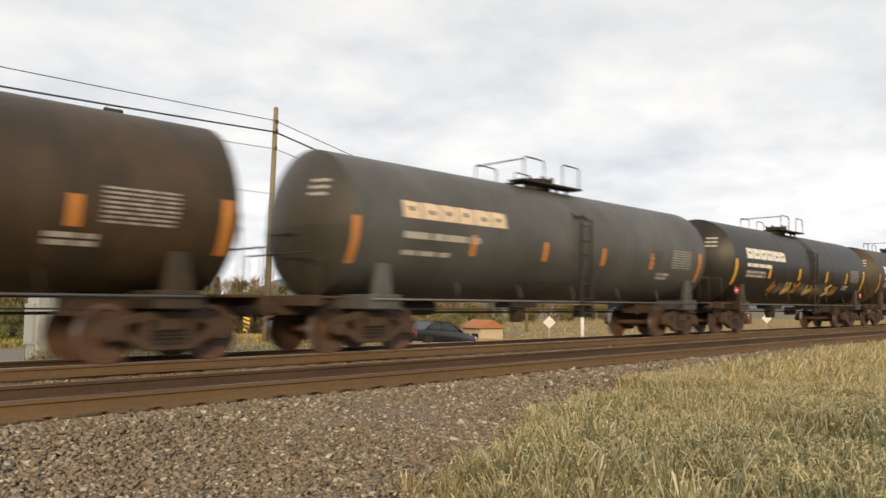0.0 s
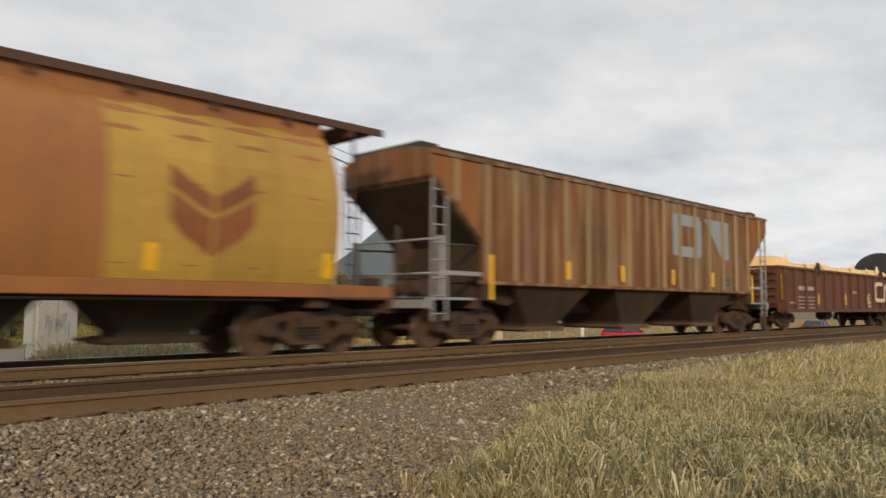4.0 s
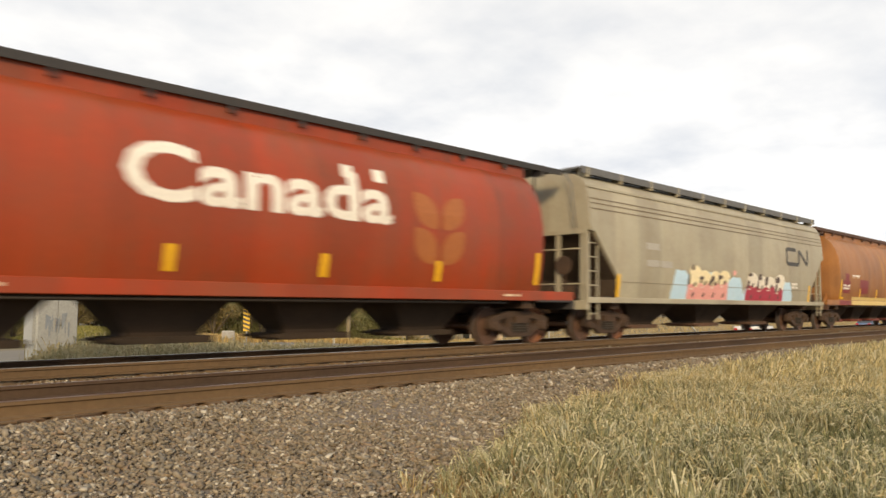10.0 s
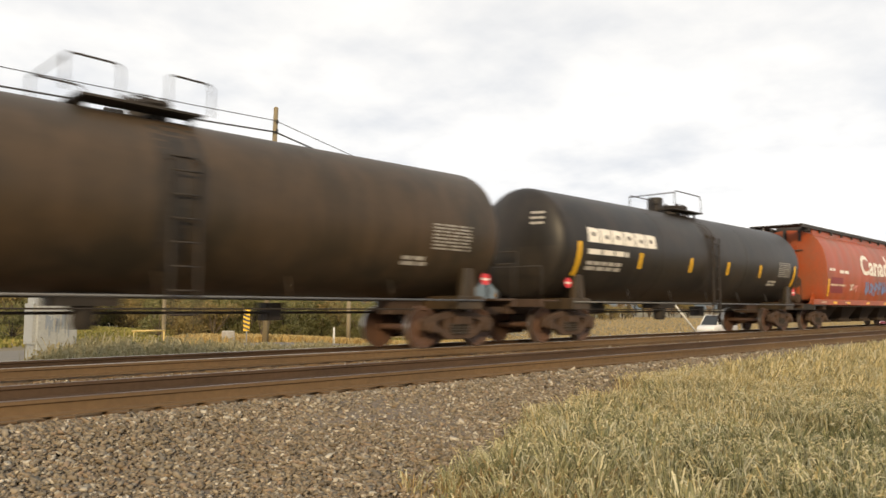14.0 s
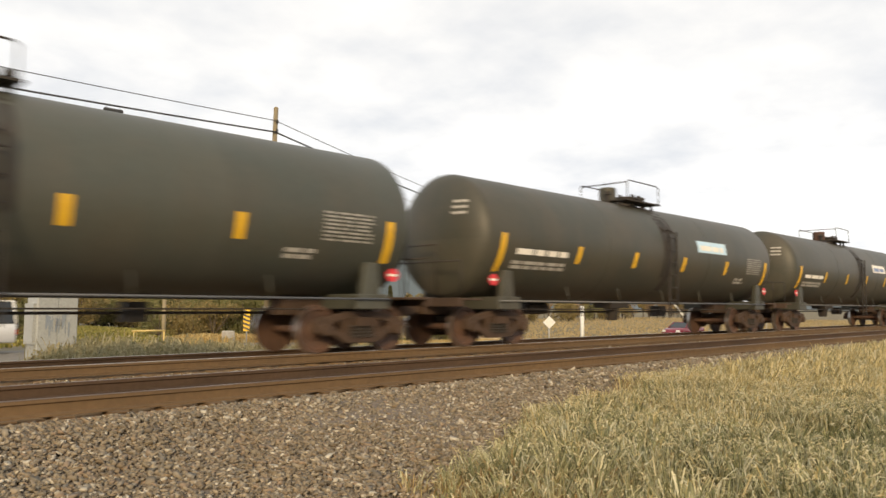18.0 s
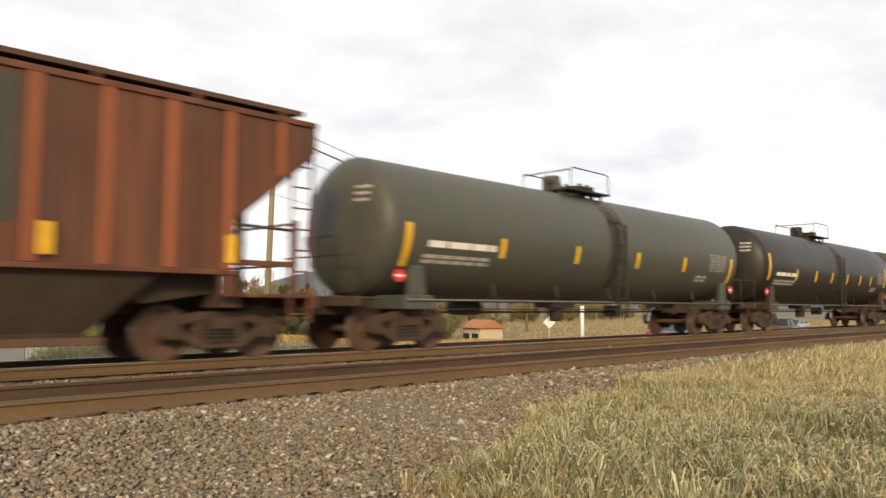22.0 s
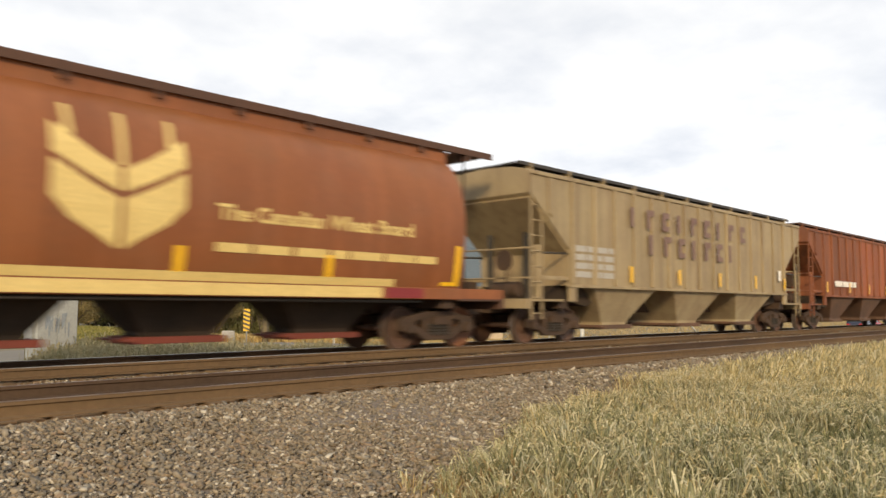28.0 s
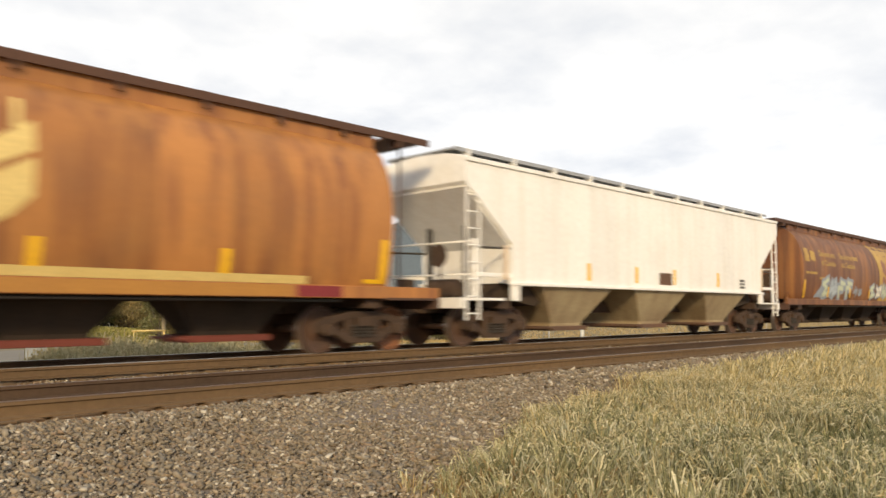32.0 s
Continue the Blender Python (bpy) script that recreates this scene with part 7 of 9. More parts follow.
c = wheat_car(16, "wheat_tan_pale", "faded tan cylindrical grain hopper with maroon panels and wheat ear", True)
maroon_panels(c)
wheat(c, cyl_surf, M["dim_gold"], 0.03, 1.6, 3.5, 1.9, "faded wheat ear emblem", top=False)

c = place(cyl_hopper(17, LONG, "sask_green", "half green half orange grain hopper with wheat sheaf", (), "rust_walk", sill_mat="oxide_brown", end_mat="oxide_brown"), 17)
poly_sheet("orange_half", [[(-4.0, 4.16), (-3.4, 3.7), (-2.6, 3.2), (-1.7, 2.6), (-0.95, 1.95), (7.40, 1.95), (7.40, 4.16)]], M["sask_orange"], c, cyl_surf, "faded orange painted half", 0.004)
band = [(-4.25, 4.14), (-3.65, 3.70), (-2.9, 3.20), (-2.0, 2.60), (-1.2, 1.9), (-0.6, 1.9), (-1.45, 2.60), (-2.35, 3.20), (-3.15, 3.70), (-3.8, 4.14)]
for a in range(4):
    poly_sheet("curved_band", [[band[a], band[a + 1], band[8 - a], band[9 - a]]], M["pale_yellow"], c, cyl_surf, "pale yellow curved band", 0.009)
poly_sheet("line", [rect(-1.1, 7.2, 1.90, 1.95), rect(-1.1, 7.2, 1.72, 1.77)], M["pale_yellow"], c, cyl_surf, "thin yellow line", 0.009)
words("Saskatchewan", -0.29, 3.62, 2.98, 3.42, M["pale_yellow"], c, cyl_surf, "pale yellow painted words")
words("Grain Car Corporation", -0.29, 3.62, 2.58, 2.90, M["pale_yellow"], c, cyl_surf, "pale yellow painted words")
sheaf(c, cyl_surf, M["pale_yellow"], -3.95, 1.62, 3.78, 1.9)
bars(c, cyl_surf, M["gov_yellow"], -7.0, -4.9, 2.45, 2.65, 1, 3)
bars(c, cyl_surf, M["grey_letter"], -6.9, -5.0, 1.9, 2.15, 2, 5)
marks(c, cyl_surf, (-4.5, -1.85, 1.0, 3.9), M["yellow"], 1.45, 1.86)
marks(c, cyl_surf, (-7.28, 7.24), M["yellow"], 1.36, 2.22)

canada(18, "canada_orange_red", "orange red grain hopper with white lettering and blue graffiti", 4)

# the tank cars behind
TANKS = (
    (19, "tank_black", (-7.4, -4.3, -1.2, 1.5, 4.2), "black tank car with white block name and yellow marks", "tank_black", 0.0),
    (20, "tank_brown", (), "dirty brown black tank car with white stencils", None, 0.0),
    (21, "tank_charcoal", (-7.4, -4.7, -1.7, 1.4, 4.2), "charcoal black tank car with yellow marks", "tank_charcoal", 0.0),
    (22, "tank_olive", (-7.5, -4.5, -1.7, 1.4, 4.2), "dark olive grey tank car with slanted yellow marks", "tank_olive", 0.0),
    (23, "tank_olive", (-7.6, -4.6, -1.76, 1.12, 4.14), "dark olive tank car with blue and white sign", "rust_walk", 0.10),
    (24, "tank_olive", (-7.6, -4.5, -1.7, 1.2, 4.2), "dark olive tank car with pale blue sign", "tank_olive", 0.10),
    (25, "tank_green", (-7.69, -4.72, -1.70, 1.40, 4.2), "greenish grey tank car with yellow marks", "tank_green", 0.0),
    (26, "tank_black", (-7.8, -4.8, -1.8, 0.6, 4.0, 6.2), "black tank car with large white block name", None, 0.0),
    (27, "tank_charcoal", (-7.6, -4.6, -1.7, 1.4, 4.2), "charcoal grey tank car with yellow marks", "tank_olive", 0.0),
    (28, "tank_black", (-4.94, -2.75, -0.78, 1.29, 3.18, 4.81), "black tank car with a row of yellow marks", "tank_black", 0.0),
    (29, "tank_green", (-7.6, -4.6, -1.6, 1.4, 4.2), "greenish grey tank car with rusty dome", "tank_green", 0.0))
for i, mat, mk, label, valve, lean in TANKS:
    c = place(tank_car(i, LONG, mat, label, mk, "orange" if i == 26 else "yellow", (2.05, 2.50), valve=valve, lean=lean), i)
    if i in (19, 26):
        block_name(c, tank_surf, M["white"], -7.0 - (0.37 if i == 26 else 0), -3.42, 2.66, 3.06)
        bars(c, tank_surf, M["white"], -7.0, -5.0, 2.34, 2.54, 1, i)
        bars(c, tank_surf, M["grey_letter"], -7.0, -5.2, 1.92, 2.20, 2, i)
    else:
        bars(c, tank_surf, M["white"], -7.0, -4.85, 2.18, 2.38, 1, i)
        bars(c, tank_surf, M["grey_letter"], -7.1, -5.0, 1.84, 2.06, 2, i)
    if i == 28:
        marks(c, tank_surf, (-7.72, 7.19), M["yellow"], 2.0, 3.0)
    elif i != 20:
        marks(c, tank_surf, (7.52,), M["orange" if i == 26 else "yellow"], 1.78, 2.60)
    if i in (23, 24):
        poly_sheet("sign_panel", [rect(2.15, 4.25, 2.72, 3.10)], M["white"] if i == 23 else M["sky_blue"], c, tank_surf, "pale sign panel")
        bars(c, lambda z: tank_surf(z) + 0.006, M["spray_blue"] if i == 23 else M["white"], 2.35, 4.0, 2.79, 3.03, 1, i)

# rusty red ribbed hopper
c = place(flat_hopper(30, LONG, "rust_dark", "rusty red brown ribbed grain hopper with faded lettering", (-7.05, -4.07, -1.4, 1.6, 4.2, 7.05), rib_mat="rust_bright", walk_mat="rust_walk", bay="bay_dark", slope_mat="rust_dark"), 30)
poly_sheet("patch", [rect(-0.6, 2.4, 1.55, 4.1)], M["rust_bright"], c, flat_surf, "brighter repainted red patch", 0.004)
poly_sheet("patch", [rect(2.66, 3.81, 2.05, 4.1)], M["tank_olive"], c, flat_surf, "dark repainted patch", 0.006)
poly_sheet("patch", [rect(3.0, 3.25, 2.1, 3.2)], M["spray_white"], c, flat_surf, "white painted bar", 0.009)
for k, x in enumerate((-4.9, -4.0, -3.2, -2.4, -0.3, 0.6, 1.4, 2.1)):
    poly_sheet("letter_block", [rect(x, x + 0.42, 2.95, 3.65)], M["bay_brown"] if k < 4 else M["rust_bright"], c, flat_surf, "faded letter block", 0.008)
tag_row(c, rib_surf, -1.5, 1.7, 1.58, 2.24, 5, 33, [M["spray_white"]], None, None, 0.12)

# tan hopper with rust spots
c = place(curved_hopper(31, LONG, "ic_rust", "pale tan grain hopper with rust spots and round emblem", (-4.4, -1.5, 1.5, 3.6), lines=(4.115, 4.085), line_mat="seam_line", floor=1.34, bay="bay_dirty", mark_z=(1.50, 1.95)), 31)
for k in range(7):
    w = 0.42 * math.sin(math.pi * (k + 0.8) / 7.6)
    poly_sheet("emblem_bar", [rect(2.95 - w, 2.95 + w, 3.00 + k * 0.085, 3.06 + k * 0.085)], M["faded_cream"], c, cur_surf, "bar of the round emblem")
bars(c, cur_surf, M["faded_cream"], 2.5, 3.35, 2.62, 2.88, 2, 1)
bars(c, cur_surf, M["faded_cream"], -6.3, -5.6, 2.5, 2.7, 1, 2)
bars(c, cur_surf, M["faded_cream"], -6.3, -4.6, 1.95, 2.3, 2, 3)
bars(c, cur_surf, M["black_letter"], 5.0, 5.5, 1.6, 1.85, 2, 3)
marks(c, cur_surf, (-7.2, 7.2), M["yellow"], 1.45, 2.25)
rngs = random.Random(7)
M["rust_spot"] = material("bleeding_rust_spot", (0.37, 0.25, 0.115), (0.38, 0.335, 0.235), rough=0.75, big=3.0, amount=1.0, stretch=(1, 1, 0.6), sharp=0.07)
for x, z, w in ((-7.4, 3.5, 1.6), (-6.2, 3.35, 0.9), (-4.1, 3.4, 0.7), (-2.1, 3.3, 0.8), (-0.2, 3.2, 0.8), (1.2, 3.35, 0.7), (4.4, 3.4, 0.7), (5.8, 3.35, 0.8), (6.0, 2.6, 0.7), (7.0, 3.5, 0.6)):
    poly_sheet("rust_spot", [blob(rngs, x, z, w, 0.55)], M["rust_spot"], c, cur_surf, "rust bleeding through the paint", 0.005)

c = place(flat_hopper(32, LONG, "beige_flat", "pale beige flat-sided grain hopper with tan bays", (-4.15, -1.44, 1.31, 4.02), ribs=False, bay="bay_dirty", mark_z=(1.68, 2.14)), 32)
marks(c, flat_surf, (-7.45,), M["yellow"], 1.5, 2.35)
bars(c, flat_surf, M["black_letter"], -7.3, -6.8, 1.9, 2.3, 3, 1)
poly_sheet("vent_panel", [rect(-0.46, 0.27, 1.66, 2.00)], M["bay_brown"], c, flat_surf, "small dark square panel")
bars(c, flat_surf, M["black_letter"], 5.4, 6.4, 1.56, 1.80, 2, 2)
marks(c, lambda z: 1.50, (6.9, -6.9), M["yellow"], 1.0, 1.45)

c = place(curved_hopper(33, LONG, "cn_pale", "pale grey grain hopper with large black emblem and name lines", (), slope_mat="bay_dirty"), 33)
bent_band(c, cur_surf, M["black_letter"], 2.78, 6.72, 1.99, 3.36, 0.27)
for z0, z1, m in ((3.20, 3.44, "grey_letter"), (2.84, 3.08, "grey_letter"), (2.36, 2.62, "grey_letter"), (1.86, 2.08, "ic_tan")):
    bars(c, cur_surf, M[m], -5.75, -3.6, z0, z1, 1, int(z0 * 10))
for z in (2.76, 2.30, 1.78):
    poly_sheet("name_line", [rect(-5.77, -3.58, z, z + 0.045)], M["black_letter"], c, cur_surf, "black painted line")
scrawl(c, cur_surf, -2.6, 0.6, 1.70, 2.12, M["spray_olive"], 7, 40, 0.03)
sill_marks(c, (-4.0, -1.1, 1.6, 4.4), 1.56, M["yellow"], 1.30)
marks(c, cur_surf, (-7.3, 7.0), M["yellow"], 1.20, 1.85)

c = place(flat_hopper(34, LONG, "beige_rib", "dull beige ribbed grain hopper with rust streak", (-4.2, -1.6, 1.4, 4.0, 6.9), bay="bay_brown", walk_mat="galv"), 34)
poly_sheet("rust_streak", [rect(4.35, 4.75, 1.55, 4.1)], M["rust_red"], c, flat_surf, "vertical rust streak", 0.006)
bars(c, flat_surf, M["black_letter"], 2.6, 3.2, 1.6, 1.85, 2, 2)

c = place(flat_hopper(35, LONG, "rust_red", "red brown ribbed grain hopper with bright middle panels", (-6.9, -3.9, -1.0, 1.8, 4.6), rib_mat="rust_red", walk_mat="rust_walk", bay="bay_brown", slope_mat="rust_red"), 35)
poly_sheet("patch", [rect(-2.2, 3.4, 1.55, 4.12)], M["rust_bright"], c, flat_surf, "brighter repainted red panels", 0.004)
bars(c, rib_surf, M["white"], -5.9, -3.0, 1.9, 2.2, 1, 6, 0.8)
poly_sheet("patch", [rect(3.5, 3.8, 1.7, 2.9)], M["spray_white"], c, rib_surf, "white painted bar", 0.006)

c = place(flat_hopper(36, LONG, "wc_tan", "weathered tan ribbed grain hopper with faded maroon name", (-4.3, -1.5, 1.3, 4.2, 6.9), bay="bay_tan", slope_mat="wc_tan"), 36)
for k in range(9):
    x = -4.31 + k * (8.17 / 9)
    poly_sheet("letter_block", [rect(x, x + 0.20, 3.22, 3.78), rect(x + 0.20, x + 0.42, 3.60, 3.78), rect(x + 0.20, x + 0.42, 3.22, 3.38)][: 1 + (k % 3)], M["purple_letter"], c, rib_surf, "faded maroon letter block")
for k in range(7):
    x = -3.29 + k * (6.2 / 7)
    poly_sheet("letter_block", [rect(x, x + 0.20, 2.46, 3.06), rect(x + 0.20, x + 0.42, 2.88, 3.06), rect(x + 0.20, x + 0.42, 2.46, 2.62)][: 1 + (k % 3)], M["purple_letter"], c, rib_surf, "faded maroon letter block")
poly_sheet("sign_panel", [rect(6.3, 6.55, 1.95, 2.35)], M["white"], c, rib_surf, "small white sign")
bars(c, flat_surf, M["grey_letter"], -7.0, -5.0, 1.7, 2.6, 4, 2)

c = wheat_car(37, "wheat_brown", "red brown grain hopper with pale wheat ear and yellow band", True)
maroon_panels(c)
wheat(c, cyl_surf, M["pale_yellow"], 0.0, 1.74, 3.85, 2.0, "pale yellow wheat ear emblem")
words("The Canadian Wheat Board", 1.55, 5.90, 2.32, 2.60, M["pale_yellow"], c, cyl_surf, "pale yellow painted words")
bars(c, cyl_surf, M["pale_yellow"], 1.55, 6.6, 1.80, 2.02, 1, 5)
bars(c, cyl_surf, M["pale_yellow"], -5.6, -4.2, 2.36, 2.56, 1, 6)

c = place(curved_hopper(38, LONG, "graff_tan", "cream tan grain hopper covered in grey graffiti", (), lines=(4.08, 3.98, 3.90), line_mat="ic_tan", mark_z=(1.40, 1.88)), 38)
M["spray_taupe"] = material("taupe_spray", (0.36, 0.30, 0.25), (0.50, 0.43, 0.34), rough=0.5, big=1.6, bump=0.03, amount=0.9)
M["spray_rose"] = material("dusty_rose_spray", (0.44, 0.33, 0.28), (0.56, 0.47, 0.38), rough=0.5, big=1.6, bump=0.03, amount=0.9)
M["spray_slate"] = material("slate_spray", (0.20, 0.21, 0.20), (0.42, 0.40, 0.34), rough=0.5, big=1.8, bump=0.03, amount=0.9)
M["spray_umber"] = material("umber_spray", (0.20, 0.155, 0.125), (0.34, 0.28, 0.22), rough=0.5, big=2.2, bump=0.03, amount=0.9)
tag_row(c, cur_surf, -6.0, -1.5, 1.32, 2.34, 6, 51, [M["spray_umber"], M["spray_taupe"], M["spray_umber"]], M["spray_rose"], M["spray_white"], 0.15, 0.10)
tag_row(c, cur_surf, -5.9, -1.6, 1.36, 2.25, 9, 56, [M["graff_tan"], M["spray_umber"], M["spray_white"]], None, M["spray_white"], 0.07, base=0.020)
tag_row(c, cur_surf, -6.8, -3.0, 2.26, 2.66, 5, 55, [M["spray_taupe"]], None, None, 0.06, base=0.0065)
halo(c, cur_surf, -1.4, 7.1, 1.16, 1.98, M["cn_pale"], 57, 12, 0.004)
tag_row(c, cur_surf, -1.3, 3.0, 1.20, 2.00, 6, 52, [M["spray_umber"], M["cn_pale"], M["spray_slate"]], M["spray_slate"], M["spray_white"], 0.14, 0.08)
tag_row(c, cur_surf, 3.0, 7.0, 1.20, 1.98, 6, 53, [M["spray_slate"], M["spray_mint"], M["spray_umber"]], M["spray_slate"], M["spray_white"], 0.13, 0.08)
tag_row(c, cur_surf, -1.0, 6.9, 1.18, 1.80, 15, 58, [M["spray_slate"], M["cn_pale"], M["spray_olive"]], None, None, 0.06, base=0.020)
tag_row(c, cur_surf, -7.0, -6.3, 1.50, 2.2, 1, 54, [M["spray_white"]], None, None, 0.10)
bars(c, cur_surf, M["grey_letter"], -7.05, -6.3, 1.42, 2.3, 4, 8)
over = lambda z: cur_surf(z) + 0.034
marks(c, over, (-4.3, -1.8, 1.1, 3.4), M["yellow"], 1.40, 1.86)
marks(c, over, (-7.3, 6.9), M["yellow"], 1.30, 2.2)


def government(i, label):
    c = place(cyl_hopper(i, LONG, "gov_brown", label, (), "rust_walk"), i)
    poly_sheet("end_band", [[(2.95, 1.32), (7.40, 1.32), (7.40, 4.22), (2.30, 4.22), (2.70, 3.6), (2.92, 2.8)]], M["gov_yellow"], c, cyl_surf, "faded yellow end band", 0.004)
    for k in range(2):
        for s in (-1, 1):
            poly_sheet("emblem_leaf", [leaf(4.2 + s * 0.1, 1.75 + 0.85 * k, 0.32, 1.0, s * 0.62)], M["wheat_brown"], c, cyl_surf, "brown wheat leaf emblem", 0.008)
    poly_sheet("flag", [rect(-7.21, -6.75, 2.86, 3.42)], M["gov_yellow"], c, cyl_surf, "yellow flag bar")
    poly_sheet("flag", [blob(random.Random(3), -6.3, 3.12, 0.62, 0.46)], M["gov_yellow"], c, cyl_surf, "yellow leaf of the flag")
    words("Government", -5.5, -3.5, 3.14, 3.42, M["gov_yellow"], c, cyl_surf, "yellow painted words")
    words("of Canada", -5.35, -3.6, 2.76, 3.02, M["gov_yellow"], c, cyl_surf, "yellow painted words")
    words("Gouvernement", -2.95, -0.3, 3.14, 3.42, M["gov_yellow"], c, cyl_surf, "yellow painted words")
    words("du Canada", -2.8, -0.9, 2.76, 3.02, M["gov_yellow"], c, cyl_surf, "yellow painted words")
    bars(c, cyl_surf, M["gov_yellow"], -7.2, -5.9, 2.35, 2.5, 1, i)
    bars(c, cyl_surf, M["gov_yellow"], -5.6, -4.3, 2.15, 2.3, 1, i + 1)
    marks(c, cyl_surf, (-7.28, 7.24), M["yellow"], 1.36, 2.1)
    return c


c = government(39, "rusty brown grain hopper with yellow end and white scrawl")
tag_row(c, cyl_surf, -6.2, -1.4, 1.54, 1.98, 12, 61, [M["spray_white"]], None, None, 0.075, lean=0.3)
tag_row(c, cyl_surf, 0.95, 3.5, 1.42, 2.02, 4, 62, [M["spray_white"]], None, None, 0.09, lean=0.3)
sill_marks(c, (-4.5, -1.6, 1.3, 4.3), 1.505, M["yellow"])
poly_sheet("patch", [rect(-7.1, -5.6, 2.08, 2.22)], M["black_letter"], c, cyl_surf, "", 0.009)

c = government(40, "rusty brown grain hopper with blue grey block graffiti")
poly_sheet("spray_ground", [[(-6.2, 1.38), (-5.0, 1.40), (-4.3, 2.20), (-4.8, 2.22)]], M["spray_grey"], c, cyl_surf, "sprayed paint", 0.006)
tag_row(c, cyl_surf, -5.3, -1.2, 1.40, 2.28, 4, 71, [M["spray_mint"], M["sky_grey"], M["spray_mint"]], M["spray_grey"], None, 0.17, 0.26, lean=0.25)
tag_row(c, cyl_surf, -1.1, 0.3, 1.46, 1.95, 2, 72, [M["spray_grey"]], None, None, 0.14)
tag_row(c, cyl_surf, 1.4, 5.4, 1.42, 2.16, 4, 73, [M["spray_mint"], M["spray_white"]], M["spray_grey"], None, 0.15, 0.16, lean=0.1)
marks(c, lambda z: cyl_surf(z) + 0.02, (-4.5, -1.6, 1.3, 4.6), M["yellow"], 1.42, 1.84)

c = place(flat_hopper(41, LONG, "white_hopper", "bright white flat-sided grain hopper with tan bays", (-4.0, -1.6, 0.62, 3.6), ribs=False, bay="bay_tan", walk_mat="galv", slope_mat="white_hopper"), 41)
marks(c, flat_surf, (-7.4, 7.2), M["cream"], 1.55, 2.35)
poly_sheet("vent_panel", [rect(-0.3, 0.45, 1.60, 1.96)], M["bay_brown"], c, flat_surf, "small dark square panel")
bars(c, flat_surf, M["black_letter"], 5.3, 5.7, 1.6, 1.95, 3, 2)

c = wheat_car(42, "wheat_orange", "rusty orange grain hopper with yellow wheat emblem", True, "gold")
wheat(c, cyl_surf, M["pale_yellow"], -0.1, 1.7, 3.8, 2.0, "pale yellow wheat ear emblem")

# ---- beyond the line: road, poles, wires, roadside things ----
ROAD0, ROAD1 = 27.0, 34.6


def road_z(x):
    return ground_height(30.0, x) + 0.035


def build_road():
    bm = bmesh.new()
    rows = []
    for x in [-900, -200, -40, 0, 15, 20, 22, 24, 26, 28, 30, 32, 34, 36, 38, 45, 80, 200, 500, 1400]:
        z = road_z(x)
        rows.append([bm.verts.new((x, y, zz)) for y, zz in ((ROAD0, z - 0.3), (ROAD0, z - 0.02), ((ROAD0 + ROAD1) / 2, z), (ROAD1, z - 0.02), (ROAD1, z - 0.3))])
    for a, b in zip(rows, rows[1:]):
        for k in range(4):
            bm.faces.new((a[k], b[k], b[k + 1], a[k + 1]))
    ob = part("road", recalc(bm), M["asphalt"])
    tagged(ob, "grey asphalt road behind the railway", "road", kind="structure")


M["pole_wood"] = material("weathered_pole_wood", (0.26, 0.22, 0.14), (0.17, 0.13, 0.085), rough=0.9, big=1.5, fine=25, stretch=(1, 1, 0.1), bump=0.4)
M["wire"] = material("dark_cable", (0.035, 0.035, 0.038), (0.05, 0.05, 0.05), rough=0.6, bump=0)
M["concrete"] = material("pale_concrete", (0.42, 0.40, 0.36), (0.32, 0.30, 0.27), rough=0.9, big=2)
M["box_paint"] = material("pale_grey_cabinet_paint", (0.37, 0.39, 0.395), (0.31, 0.325, 0.325), rough=0.45, big=1.5, bump=0.02)
M["sign_white"] = material("white_sign_back", (0.72, 0.72, 0.70), (0.6, 0.6, 0.58), rough=0.45, bump=0)
M["sign_yellow"] = material("yellow_sign_face", (0.75, 0.48, 0.03), (0.68, 0.42, 0.03), rough=0.45, bump=0)
M["sign_brown"] = material("brown_sign_face", (0.12, 0.055, 0.035), (0.10, 0.05, 0.03), rough=0.5, bump=0)
M["steel_post"] = material("galvanised_post", (0.38, 0.38, 0.37), (0.3, 0.3, 0.29), rough=0.5, metal=0.5)

POLE_A = Vector((21.6, 35.0, 0))
POLE_B = POLE_A + Vector((-45.0, 0.0, 0))
POLE_C = POLE_A + 48.0 * Vector((math.cos(radians(22)), math.sin(radians(22)), 0))


def utility_pole(at, lean, top=11.1):
    p = thing("utility_pole", "weathered wooden utility pole beside the road", "utility pole", "poles along the road", at=(at.x, at.y, ground_height(at.y, at.x)))
    bm = bmesh.new()
    h = top - ground_height(at.y, at.x)
    lathe(bm, [(-0.3, 0.17), (h * 0.5, 0.15), (h - 0.05, 0.125), (h, 0.10)], 14, "z")
    part("shaft", bm, M["pole_wood"], p)
    bm = bmesh.new()
    for z, y in ((h - 0.85, -0.2), (h - 1.35, -0.2), (h - 2.3, -0.18)):
        lathe(bm, [(z - 0.1, 0.03), (z - 0.02, 0.07), (z + 0.03, 0.05), (z + 0.08, 0.07), (z + 0.12, 0.02)], 10, "z", (0, y, 0))
        box(bm, -0.03, 0.03, y, 0, z - 0.08, z - 0.04)
    part("insulators", smooth_sharp_bm(bm), M["wire"], p)
    p.rotation_euler = (0, radians(lean), 0)
    return p


def smooth_sharp_bm(bm):
    me = bpy.data.meshes.new("turned")
    recalc(bm)
    bm.to_mesh(me)
    bm.free()
    return smooth_sharp(me)


